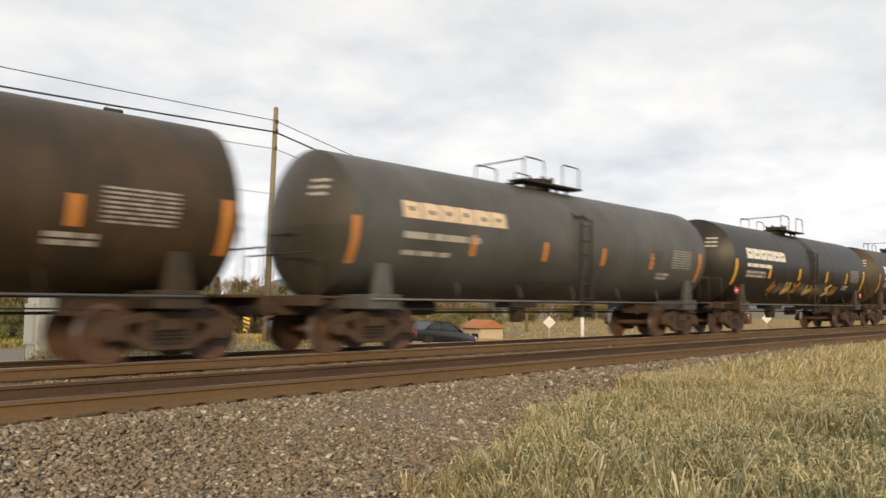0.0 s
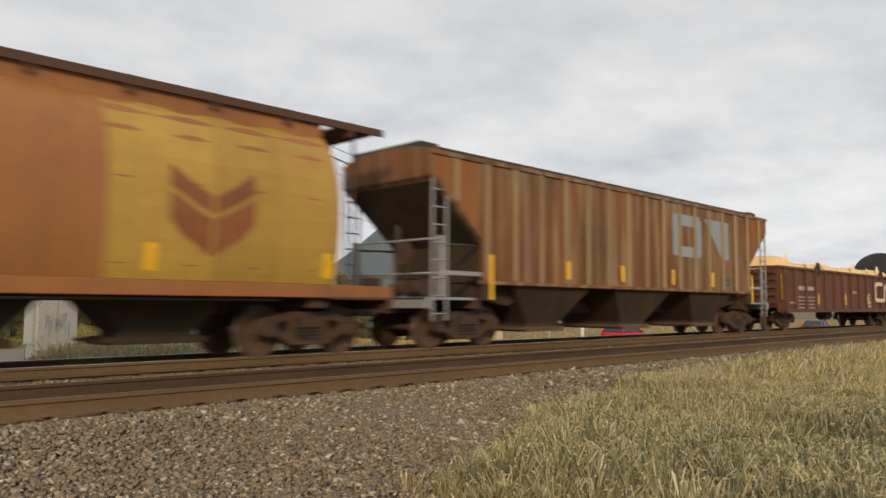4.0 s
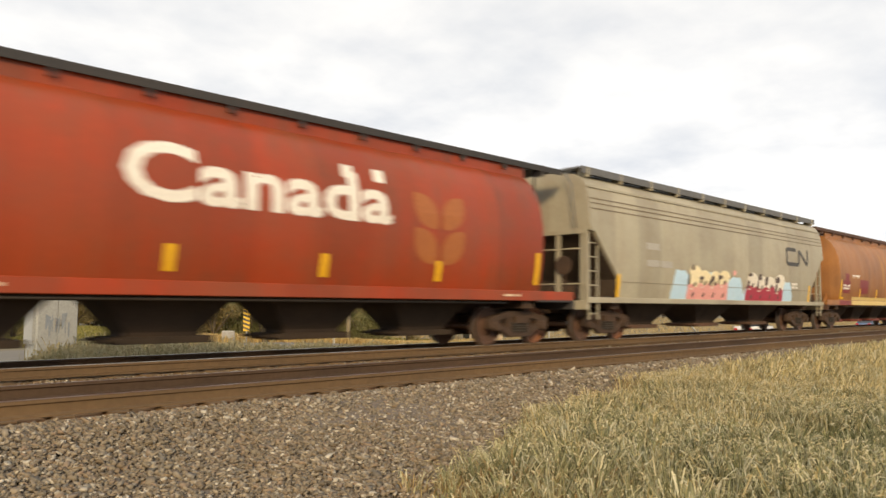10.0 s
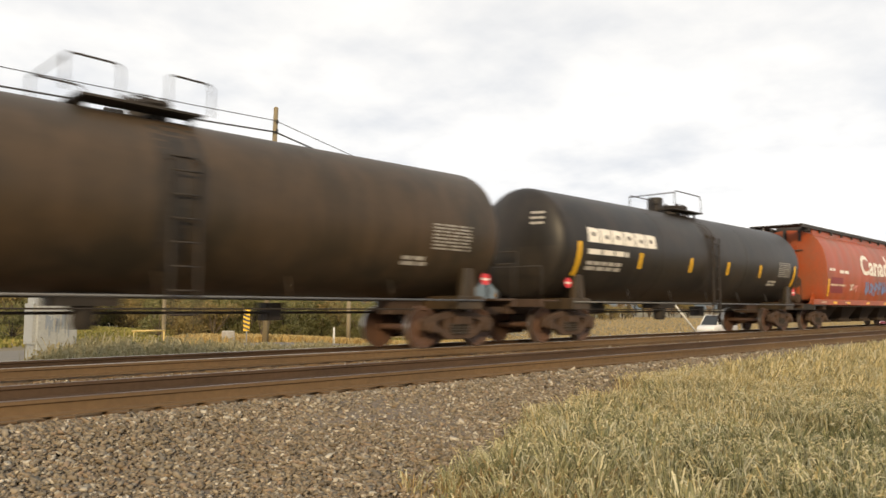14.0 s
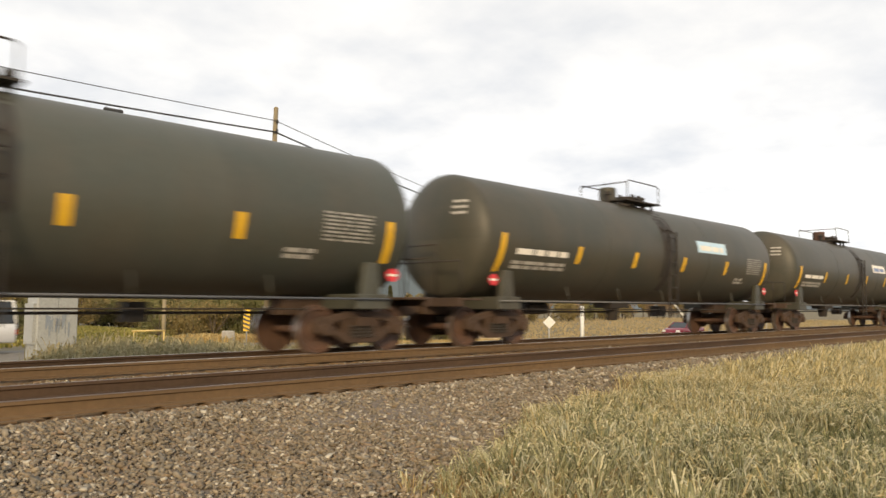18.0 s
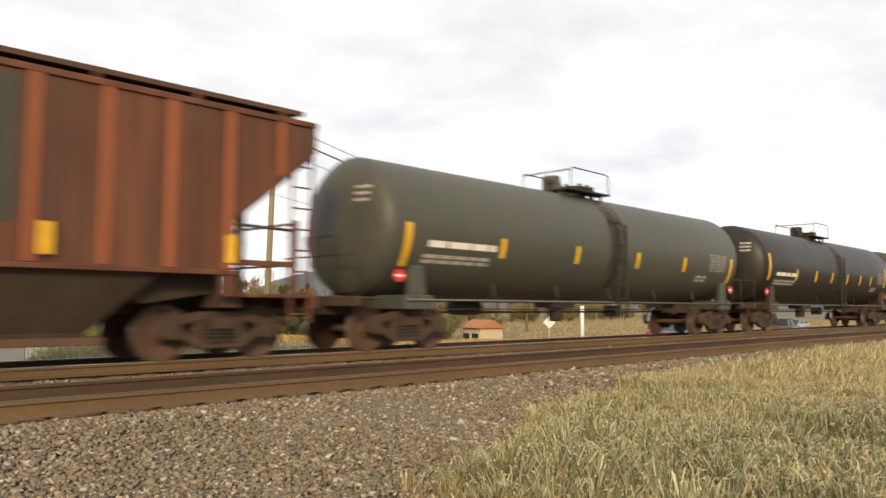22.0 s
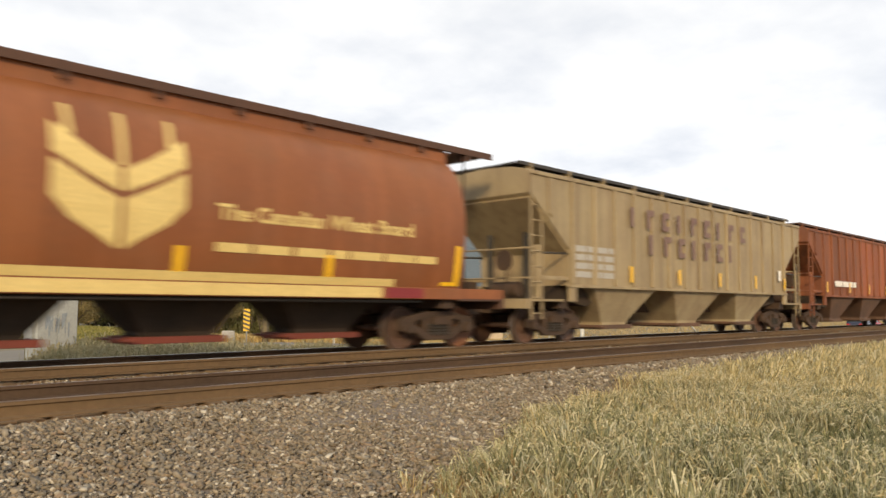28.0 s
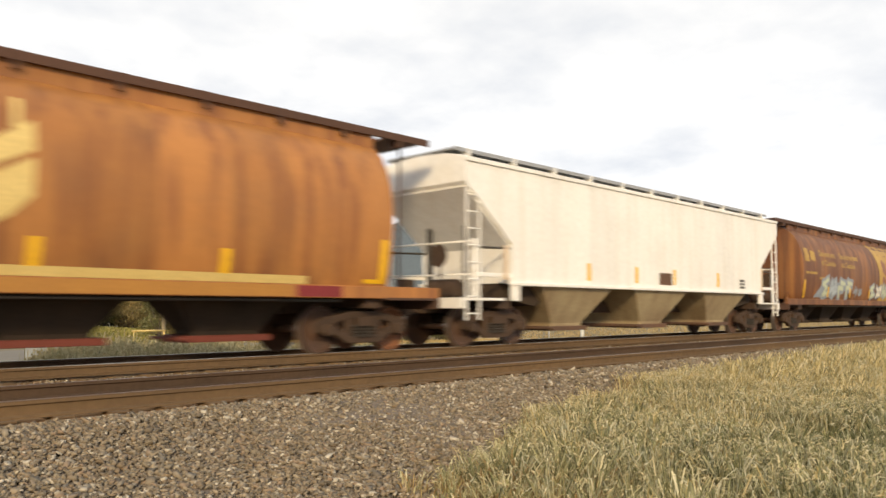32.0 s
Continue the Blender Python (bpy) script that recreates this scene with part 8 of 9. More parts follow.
def cable(a, b, sag, r, label):
    pts = []
    for k in range(25):
        f = k / 24
        p = Vector(a).lerp(Vector(b), f)
        p.z -= sag * 4 * f * (1 - f)
        pts.append(p)
    bm = bmesh.new()
    tube(bm, pts, r, 6)
    return tagged(part("overhead_cable", recalc(bm), M["wire"]), label, "cable", "cables between the poles")


def build_lines():
    utility_pole(POLE_A, 1.6, 11.75)
    utility_pole(POLE_B, 0.0)
    utility_pole(POLE_C, 0.0, 10.2)
    top = Vector((0.30, -0.18, 0))
    for za, zb, zc, sag, r, lab in ((10.95, 11.35, 9.9, 0.28, 0.022, "thin overhead cable from pole to pole"), (10.32, 10.1, 9.2, 0.30, 0.045, "thick bundled overhead cable"),
                                    (9.39, 9.55, 8.4, 0.28, 0.018, "thin overhead cable from pole to pole"), (6.92, 8.3, 6.2, 0.30, 0.014, "thin low telephone cable")):
        a = Vector((POLE_A.x + 0.2, POLE_A.y - 0.18, za))
        cable(a, (POLE_B.x, POLE_B.y - 0.18, zb), sag, r, lab)
        cable(a, (POLE_C.x, POLE_C.y - 0.18, zc), sag, r, lab)
    j = thing("cable_joint_box", "dark splice box hanging on the thick cable", "cable box", at=(13.2, 34.82, 9.86))
    bm = bmesh.new()
    lathe(bm, [(-0.45, 0.03), (-0.40, 0.10), (0.40, 0.10), (0.45, 0.03)], 12, "x")
    part("case", smooth_sharp_bm(bm), M["wire"], j)
    bm = bmesh.new()
    for x in (-0.3, 0.3):
        tube(bm, [(x, 0, 0.05), (x, 0, 0.22)], 0.012, 5)
    part("hanger", bm, M["wire"], j)


def post_sign(name, label, cat, x, y, h, face, mat, shape="diamond", r=0.06, post_mat="steel_post", size=0.42):
    low = ground_height(y) - ground_height(y, x)
    h += low
    p = thing(name, label, cat, at=(x, y, ground_height(y, x)))
    bm = bmesh.new()
    lathe(bm, [(-0.2, r), (h, r)], 8, "z")
    part("post", bm, M[post_mat], p)
    if shape:
        bm = bmesh.new()
        if shape == "diamond":
            prism(bm, [(-size, h - 0.1), (0, h - 0.1 - size), (size, h - 0.1), (0, h - 0.1 + size)], -0.09, -0.07)
        else:
            box(bm, -size, size, -0.09, -0.07, h - size * 1.1, h)
        for v in bm.verts:
            v.co = Matrix.Rotation(radians(face), 3, "Z") @ v.co
        part("panel", recalc(bm), M[mat], p)
    return p


def build_roadside():
    # equipment cabinet
    c = thing("equipment_cabinet", "pale grey metal cabinet with black spray marks", "cabinet", at=(7.72, 24.48, ground_height(24)))
    bm = bmesh.new()
    box(bm, -0.57, 0.57, -0.48, 0.48, 0.12, 2.80)
    bmesh.ops.bevel(bm, geom=bm.edges[:], offset=0.03, segments=1, affect="EDGES")
    part("case", recalc(bm), M["box_paint"], c)
    bm = bmesh.new()
    prism(bm, [(-0.65, 2.79), (0.65, 2.79), (0.62, 2.90), (0.0, 2.95), (-0.62, 2.90)], -0.56, 0.56)
    part("lid", recalc(bm), M["box_paint"], c)
    bm = bmesh.new()
    box(bm, -0.75, 0.75, -0.7, 0.7, -0.1, 0.12)
    part("plinth", recalc(bm), M["concrete"], c)
    for x in (-0.28, 0.28):
        bm = bmesh.new()
        box(bm, x - 0.26, x + 0.26, -0.50, -0.47, 0.25, 2.68)
        d = part("door", recalc(bm), M["box_paint"], c)
        bm = bmesh.new()
        box(bm, x * 0.25 - 0.02, x * 0.25 + 0.02, -0.53, -0.50, 1.3, 1.5)
        part("handle", recalc(bm), M["steel_post"], d)
    bm = bmesh.new()
    box(bm, -0.66, -0.56, -0.40, 0.40, 0.75, 1.95)
    part("meter_box", recalc(bm), M["box_paint"], c)
    rng = random.Random(2)
    for k in range(8):
        x, z = -0.34 + k * 0.09, 0.95 + 0.25 * rng.random()
        bm = bmesh.new()
        prism(bm, [(x, z), (x + 0.025, z), (x + 0.02 + rng.uniform(-0.08, 0.14), z + rng.uniform(0.35, 0.6)), (x - 0.01, z + 0.45)], -0.508 - 0.0008 * k, -0.503)
        part("spray_line", recalc(bm), M["spray_grey"], c)
    # posts and signs
    m = thing("hazard_board", "yellow board with black slanted stripes on a post", "road sign", at=(15.8, 27.0, ground_height(27.0, 15.8)))
    face = Matrix.Rotation(radians(-40), 3, "Z")

    def turned(bm):
        for v in bm.verts:
            v.co = face @ v.co
        return recalc(bm)
    bm = bmesh.new()
    lathe(bm, [(-0.2, 0.03), (1.74, 0.03)], 8, "z")
    part("post", bm, M["steel_post"], m)
    bm = bmesh.new()
    box(bm, -0.13, 0.13, -0.06, -0.035, 0.90, 1.78)
    part("panel", turned(bm), M["sign_yellow"], m)
    for k in range(5):
        z = 0.92 + k * 0.168
        bm = bmesh.new()
        prism(bm, [(-0.13, z + 0.09), (0.13, z - 0.01), (0.13, z + 0.07), (-0.13, z + 0.17)], -0.068, -0.062)
        part("stripe", turned(bm), M["black_letter"], m)
    bm = bmesh.new()
    box(bm, -0.05, 0.05, -0.03, 0.03, -0.35, 0.70)
    tagged(part("marker_stick", recalc(bm), M["sign_white"], None, at=(26.1, 35.0, -1.0)), "short white marker stick in the verge", "marker")
    g = thing("pipe_barrier", "low pale yellow pipe barrier beside the road", "barrier", at=(11.6, 26.5, -1.0))
    bm = bmesh.new()
    tube(bm, [(-0.62, 0, 1.0), (0.62, 0, 1.0)], 0.035, 8)
    part("top_rail", recalc(bm), M["pale_yellow"], g)
    for x in (-0.55, 0.55):
        bm = bmesh.new()
        tube(bm, [(x, 0, -0.1), (x, 0, 0.99)], 0.03, 8)
        part("leg", recalc(bm), M["pale_yellow"], g)
    bm = bmesh.new()
    tube(bm, [(0, 0, 2.5), (5.6, 0, -1.05)], 0.07, 8)
    tagged(part("leaning_pole", recalc(bm), M["sign_white"], None, at=(50.4, 27.0, -1.0)), "pale pole leaning out of the grass", "pole")
    post_sign("wooden_post", "grey wooden fence post beside the road", "post", 16.2, 35.4, 2.2, 0, "sign_white", None, 0.10, "pole_wood")
    post_sign("white_post", "tall white marker post beside the track", "post", 36.0, 24.8, 2.0, 0, "sign_white", None, 0.11, "sign_white")
    post_sign("tall_post", "pale wooden post beside the road", "post", 27.3, 35.2, 2.4, 0, "sign_white", None, 0.12, "pole_wood")
    post_sign("diamond_sign", "white diamond sign on a thin post", "road sign", 34.6, 26.1, 1.15, -45, "sign_white", "diamond", 0.04, size=0.36)
    post_sign("diamond_sign", "white diamond sign on a thin post", "road sign", 62.0, 24.8, 1.2, -45, "sign_white", "diamond", 0.04, size=0.42)
    s = post_sign("brown_sign", "low brown sign board with pale bars", "road sign", 61.5, 26.6, 1.5, -45, "sign_brown", "board", 0.08, size=0.8)
    for z in (1.85, 2.1):
        bm = bmesh.new()
        box(bm, -0.6, 0.6, -0.10, -0.092, z, z + 0.1)
        for v in bm.verts:
            v.co = Matrix.Rotation(radians(-45), 3, "Z") @ v.co
        part("bar", recalc(bm), M["sign_white"], s)
    b = thing("concrete_block", "small grey concrete block in the grass", "block", at=(19.6, 35.3, -1.0))
    bm = bmesh.new()
    box(bm, -0.25, 0.25, -0.25, 0.25, -0.1, 0.62)
    bmesh.ops.bevel(bm, geom=bm.edges[:], offset=0.04, segments=1, affect="EDGES")
    part("block", recalc(bm), M["concrete"], b)


# houses
M["wall_cream"] = material("cream_house_wall", (0.55, 0.45, 0.32), (0.48, 0.38, 0.27), rough=0.85, big=1)
M["wall_white"] = material("white_house_wall", (0.66, 0.62, 0.55), (0.56, 0.52, 0.46), rough=0.85, big=1)
M["roof_orange"] = material("orange_brown_roof", (0.42, 0.17, 0.075), (0.32, 0.13, 0.06), rough=0.9, big=1.5, stretch=(1, 1, 4))
M["roof_grey"] = material("grey_shingle_roof", (0.16, 0.155, 0.15), (0.12, 0.115, 0.11), rough=0.9, big=1.5)
M["window"] = material("dark_window_glass", (0.03, 0.035, 0.04), (0.04, 0.045, 0.05), rough=0.1, bump=0)


def house(x, y, w, d, h, wall, roof, label, turn=0.0, sunk=0.0):
    p = thing("house", label, "house", "houses beyond the road", at=(x, y, -1.0 - sunk))
    bm = bmesh.new()
    box(bm, -w / 2, w / 2, -d / 2, d / 2, -0.3, h)
    part("wall", recalc(bm), M[wall], p)
    bm = bmesh.new()
    o, rh = min(0.5, w * 0.08), d * 0.28
    prism(bm, [(-d / 2 - o, h - 0.05), (d / 2 + o, h - 0.05), (0, h + rh)], -w / 2 - o, w / 2 + o)
    for v in bm.verts:
        v.co = (v.co.y, v.co.x, v.co.z)
    part("roof", recalc(bm), M[roof], p)
    n = max(2, int(w / 3))
    for k in range(n):
        xx = -w / 2 + (k + 0.5) * w / n
        bm = bmesh.new()
        box(bm, xx - 0.55, xx + 0.55, -d / 2 - 0.04, -d / 2 + 0.02, h * 0.42, h * 0.82)
        wd = part("window", recalc(bm), M["wall_white"], p)
        bm = bmesh.new()
        box(bm, xx - 0.47, xx + 0.47, -d / 2 - 0.06, -d / 2 - 0.03, h * 0.45, h * 0.79)
        part("pane", recalc(bm), M["window"], wd)
    p.rotation_euler = (0, 0, radians(turn))


M["leaf_green"] = island_material("green_leaves", [(0.19, 0.195, 0.075), (0.28, 0.255, 0.11), (0.13, 0.145, 0.055), (0.33, 0.29, 0.14), (0.21, 0.21, 0.09)], trans=0.4)
M["leaf_autumn"] = island_material("yellow_brown_leaves", [(0.29, 0.225, 0.10), (0.36, 0.28, 0.125), (0.24, 0.19, 0.085), (0.21, 0.185, 0.08), (0.40, 0.28, 0.115)], trans=0.35)
M["needles"] = island_material("dark_conifer_needles", [(0.045, 0.05, 0.022), (0.075, 0.07, 0.03), (0.055, 0.055, 0.025)], trans=0.2)
M["twig"] = island_material("brown_twigs", [(0.27, 0.18, 0.105), (0.35, 0.24, 0.14), (0.20, 0.14, 0.085), (0.32, 0.26, 0.17)], trans=0.25)
M["bark"] = material("grey_brown_bark", (0.12, 0.095, 0.07), (0.08, 0.062, 0.048), rough=0.95, big=4)


def leaf_mesh(name, pts, size, seed):
    """Many small three-cornered leaf clumps at the points."""
    rs = np.random.RandomState(seed)
    n = len(pts)
    v = rs.normal(0, 1, (n, 4, 3))
    v /= np.linalg.norm(v, axis=2, keepdims=True)
    v = v * (size * rs.uniform(0.5, 1.4, (n, 1, 1))) + pts[:, None, :]
    f = (np.array([(0, 1, 2), (0, 2, 3)])[None] + 4 * np.arange(n)[:, None, None]).reshape(-1, 3)
    me = bpy.data.meshes.new(name)
    me.from_pydata(v.reshape(-1, 3).tolist(), [], f.tolist())
    return me


def twig_mesh(lobes, n, h, seed):
    """Fine upright twigs fanning out of the limbs."""
    rs = np.random.RandomState(seed)
    at = np.array(lobes)[rs.randint(len(lobes), size=n)]
    p = at[:, :3] + rs.normal(0, 0.35, (n, 3)) * at[:, 3:4]
    d = np.stack([at[:, 0] * 0.25 + rs.normal(0, 0.45, n), at[:, 1] * 0.25 + rs.normal(0, 0.45, n), rs.uniform(0.5, 1.4, n)], -1)
    d *= (0.16 * h * rs.uniform(0.5, 1.4, n) / np.linalg.norm(d, axis=1))[:, None]
    w = rs.normal(0, 0.018, (n, 3))
    v = np.stack([p - w, p + w, p + d], 1)
    me = bpy.data.meshes.new("twigs")
    me.from_pydata(v.reshape(-1, 3).tolist(), [], np.arange(3 * n).reshape(-1, 3).tolist())
    return me


def tree_meshes(kind, seed, h, w, n):
    rs = np.random.RandomState(seed)
    bm = bmesh.new()
    pts = []
    if kind == "conifer":
        lathe(bm, [(0, 0.18), (h * 0.95, 0.03)], 8, "z")
        for k in range(n):
            f = rs.rand() ** 0.8
            a, r = rs.uniform(0, 6.283), w * (1 - f) * rs.uniform(0.25, 1.0) * (0.75 + 0.35 * math.sin(f * 60))
            pts.append((r * math.cos(a), r * math.sin(a), h * (0.08 + 0.92 * f) - 0.25 * r))
    else:
        trunk = h * (0.32 if kind == "tree" else 0.08)
        lathe(bm, [(0, 0.05 * h * 0.5), (trunk, 0.03 * h * 0.5), (h * 0.7, 0.01 * h)], 8, "z")
        lobes = [(rs.uniform(-0.55, 0.55) * w, rs.uniform(-0.55, 0.55) * w, rs.uniform(trunk + 0.1 * h, h * 0.88), rs.uniform(0.22, 0.42) * w) for _ in range(9)]
        for x, y, z, r in lobes:
            tube(bm, [(0, 0, trunk * 0.8), (x * 0.5, y * 0.5, (trunk + z) / 2), (x, y, z)], 0.012 * h, 5)
        for k in range(n):
            x, y, z, r = lobes[rs.randint(len(lobes))]
            d = rs.normal(0, 1, 3)
            d *= r * rs.uniform(0.45, 1.08) / np.linalg.norm(d)
            pts.append((x + d[0], y + d[1], max(z + d[2] * 0.8, 0.05)))
    recalc(bm)
    tr = bpy.data.meshes.new("trunk")
    bm.to_mesh(tr)
    bm.free()
    if kind == "bare":
        return tr, twig_mesh(lobes, n, h, seed + 1)
    size = 0.055 * h if kind == "conifer" else (0.030 if kind == "bush" else 0.045) * h
    return tr, leaf_mesh("crown", np.array(pts), size, seed + 1)


def build_plants():
    kinds = {}
    for name, kind, h, w, n in (("bush_a", "bush", 2.4, 1.9, 1900), ("bush_b", "bush", 3.2, 2.5, 2600), ("bare_a", "bare", 6.2, 2.6, 900), ("bare_b", "bare", 5.0, 2.2, 800), ("tree_a", "tree", 7.5, 3.2, 1300), ("tree_b", "tree", 6.0, 2.6, 1100), ("fir_a", "conifer", 11.0, 2.3, 1500), ("fir_b", "conifer", 8.0, 1.9, 1200), ("fir_wide", "conifer", 11.0, 4.2, 2600)):
        kinds[name] = tree_meshes(kind, len(kinds) * 7 + 3, h, w, n)
    rng = random.Random(12)

    def plant(kind, x, y, s, mat, label, cat, group):
        p = thing(cat.replace(" ", "_"), label, cat, group, at=(x, y, ground_height(y, x)))
        p.rotation_euler = (0, 0, rng.uniform(0, 6.28))
        p.scale = (s, s, s * rng.uniform(0.85, 1.15))
        part("trunk", kinds[kind][0], M["bark"], p)
        part("crown", kinds[kind][1], M[mat], p)
    # thick hedge beyond the road
    for k in range(30):
        x = 19.5 + k * 0.56 + rng.uniform(-0.3, 0.3)
        y = 40.5 + rng.uniform(0, 4.0)
        green = rng.random() < 0.68
        plant(rng.choice(("bush_a", "bush_b")), x, y, rng.uniform(0.75, 1.05), "leaf_green" if green else "leaf_autumn", "leafy green roadside bush" if green else "yellow brown autumn bush", "bush", "bushes beyond the road")
    # bushes round the lawn, and at the street corner
    for k in range(34):
        x = 18 + k * 1.15 + rng.uniform(-0.6, 0.6)
        y = 76 + rng.uniform(-4, 8)
        green = rng.random() < 0.4
        plant("bush_b", x, y, rng.uniform(0.9, 1.35), "leaf_green" if green else "leaf_autumn", "leafy green bush behind the lawn" if green else "yellow brown autumn bush behind the lawn", "bush", "bushes beyond the road")
    for x, y, s, m in ((11.0, 44, 1.0, "leaf_green"), (12.2, 45, 0.9, "leaf_green"), (13.6, 44, 0.7, "leaf_autumn"), (14.6, 46, 0.6, "leaf_autumn"), (9.6, 47, 1.1, "leaf_green")):
        plant("bush_a", x, y, s, m, "leafy green roadside bush" if m == "leaf_green" else "yellow brown autumn bush", "bush", "bushes beyond the road")
    for x, y, s, m in ((41.0, 41.5, 0.62, "leaf_green"), (42.4, 42.5, 0.75, "leaf_green"), (43.6, 43.5, 0.6, "leaf_autumn"), (47.6, 43.0, 0.5, "leaf_autumn"), (49.0, 44.0, 0.65, "leaf_green"), (51.5, 45.0, 0.6, "leaf_green"), (39.0, 43.0, 0.7, "leaf_autumn")):
        plant("bush_b", x, y, s, m, "leafy green bush beside the small house" if m == "leaf_green" else "yellow brown bush beside the small house", "bush", "bushes beyond the road")
    for k in range(30):
        x = 62 + k * 3.2 + rng.uniform(-1.5, 1.5)
        green = rng.random() < 0.3
        plant("bush_b", x, 74 + rng.uniform(-3, 6) + 0.12 * x, rng.uniform(0.8, 1.2), "leaf_green" if green else "leaf_autumn", "leafy green bush at the field's edge" if green else "yellow brown bush at the field's edge", "bush", "bushes beyond the road")
    for k in range(44):
        x = 12 + k * 0.95 + rng.uniform(-0.5, 0.5)
        y = 84 + rng.uniform(-3, 10)
        plant(rng.choice(("bare_a", "bare_b")), x, y, rng.uniform(0.95, 1.5), "twig", "bare brown tree with fine upright twigs", "tree", "trees beyond the road")
    for k in range(64):
        x = 50 + k * 2.6 + rng.uniform(-1.5, 1.5)
        y = 78 + rng.uniform(0, 22) + 0.1 * x
        kind = rng.choice(("tree_a", "tree_b", "bare_a", "bare_b", "bare_a", "bare_b"))
        bare = kind.startswith("bare")
        green = not bare and rng.random() < 0.35
        plant(kind, x, y, rng.uniform(0.7, 1.1), "twig" if bare else "leaf_green" if green else "leaf_autumn", "bare brown tree with fine upright twigs" if bare else "green leafy tree beyond the road" if green else "brown autumn tree beyond the road", "tree", "trees beyond the road")
    for x, y, s, kd in ((24.6, 89, 1.30, "fir_wide"), (22.4, 92, 1.2, "fir_b"), (35.0, 92, 1.12, "fir_b"), (40, 96, 0.8, "fir_b"), (38, 100, 0.6, "fir_a"), (33, 99, 0.62, "fir_b"), (44, 104, 0.5, "fir_a"), (60, 112, 0.6, "fir_a"), (90, 130, 0.6, "fir_a"), (130, 150, 0.7, "fir_a")):
        plant(kd, x, y, s, "needles", "dark green conifer beyond the houses", "conifer", "conifers beyond the road")
    rs = np.random.RandomState(21)
    # soft weed clumps between track and road
    nc, per = 430, 180
    cy = rs.uniform(18.0, 26.0, nc)
    u = 0.305 + 0.75 * rs.rand(nc) ** 1.5
    cx = cy * u
    ch = rs.uniform(0.45, 1.05, nc) * np.interp(u, [0.30, 0.36, 0.46, 0.60, 1.05], [0.6, 1.0, 0.9, 0.60, 0.35])
    k = np.repeat(np.arange(nc), per)
    n = nc * per
    a, r = rs.uniform(0, 6.283, n), np.sqrt(rs.rand(n)) * 0.48
    up = np.sqrt(np.clip(1 - (r / 0.52) ** 2, 0, 1)) * rs.rand(n) ** 0.45
    x, y = cx[k] + r * np.cos(a), cy[k] + r * np.sin(a)
    z = ground_z(x, y) + ch[k] * up
    me = leaf_mesh("roadside_weeds", np.stack([x, y, z], -1), 0.055, 31)
    tagged(part("roadside_weeds", me, M["weeds"]), "soft grey green weeds between track and road", "weeds", kind="stuff")
    n = 3500
    k = rs.randint(nc, size=n)
    x, y = cx[k] + rs.normal(0, 0.3, n), cy[k] + rs.normal(0, 0.3, n)
    blades_object("weed_stalks", x, y, ground_z(x, y), ch[k] * rs.uniform(0.6, 1.25, n), M["weeds"], "thin dry weed stalks between track and road", 22, 0.012, 0.5, "weeds")
    n = 17000
    x, y = rs.uniform(16, 43, n), 34.9 + 4.6 * rs.rand(n)
    keep = x > 0.47 * y + 0.5 * np.sin(y)
    x, y = x[keep], y[keep]
    blades_object("golden_verge", x, y, ground_z(x, y) - 0.02, rs.uniform(0.15, 0.42, len(x)), M["golden"], "golden dry grass along the road", 23, 0.025, 0.7)
    n = 24000
    x, y = rs.uniform(8, 42, n), rs.uniform(37, 76, n)
    blades_object("lawn", x, y, ground_z(x, y) - 0.02, rs.uniform(0.10, 0.26, n), M["lawn"], "yellow green lawn beyond the road", 25, 0.05, 0.8)
    n = 30000
    x, y = rs.uniform(40, 190, n), 35 + 75 * rs.rand(n) ** 1.4
    blades_object("tan_field", x, y, ground_z(x, y) - 0.02, rs.uniform(0.06, 0.20, n), M["tan_field"], "dry tan field grass beyond the road", 26, 0.07, 0.8)
    n = 16000
    x, y = rs.uniform(13, 110, n), rs.uniform(17.5, 26.8, n)
    z = ground_z(x, y) - 0.01
    blades_object("dry_verge", x, y, z, rs.uniform(0.06, 0.22, n), M["tan_field"], "short dry grass between track and road", 24, 0.025, 0.7)


def build_houses():
    house(46.0, 41.5, 2.6, 2.2, 2.3, "wall_cream", "roof_orange", "small cream house with orange roof in a hollow", -104, 2.05)
    house(26.5, 96, 6, 8, 7.2, "wall_cream", "roof_grey", "cream house with grey roof behind bare trees", -10)
    house(38, 80, 5, 5, 2.6, "wall_cream", "roof_orange", "small house with orange roof behind bushes", 5)


def build_hill():
    # The blue of distance haze is put into the hill's base colour.
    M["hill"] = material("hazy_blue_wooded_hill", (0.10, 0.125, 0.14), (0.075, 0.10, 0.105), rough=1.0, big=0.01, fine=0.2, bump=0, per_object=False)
    bm = bmesh.new()
    prof = []
    for k in range(121):
        a = radians(-60 + k * 2.0)
        az = -60 + k * 2.0
        h = 22 + 196 * math.exp(-((az - 46) / 8.5) ** 2) + 9 * math.sin(az * 0.8) + 6 * math.sin(az * 2.3)
        prof.append((a, max(h, 12)))
    rings = []
    for rr, f in ((1150, -0.02), (1500, 0.55), (1800, 1.0), (2400, 0.6)):
        rings.append([bm.verts.new((rr * math.cos(a + radians(0)), rr * math.sin(a), -3 + h * f)) for a, h in prof])
    for a, b in zip(rings, rings[1:]):
        for k in range(len(prof) - 1):
            bm.faces.new((a[k], a[k + 1], b[k + 1], b[k])).smooth = True
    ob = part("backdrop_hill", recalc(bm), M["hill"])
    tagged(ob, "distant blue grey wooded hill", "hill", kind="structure")


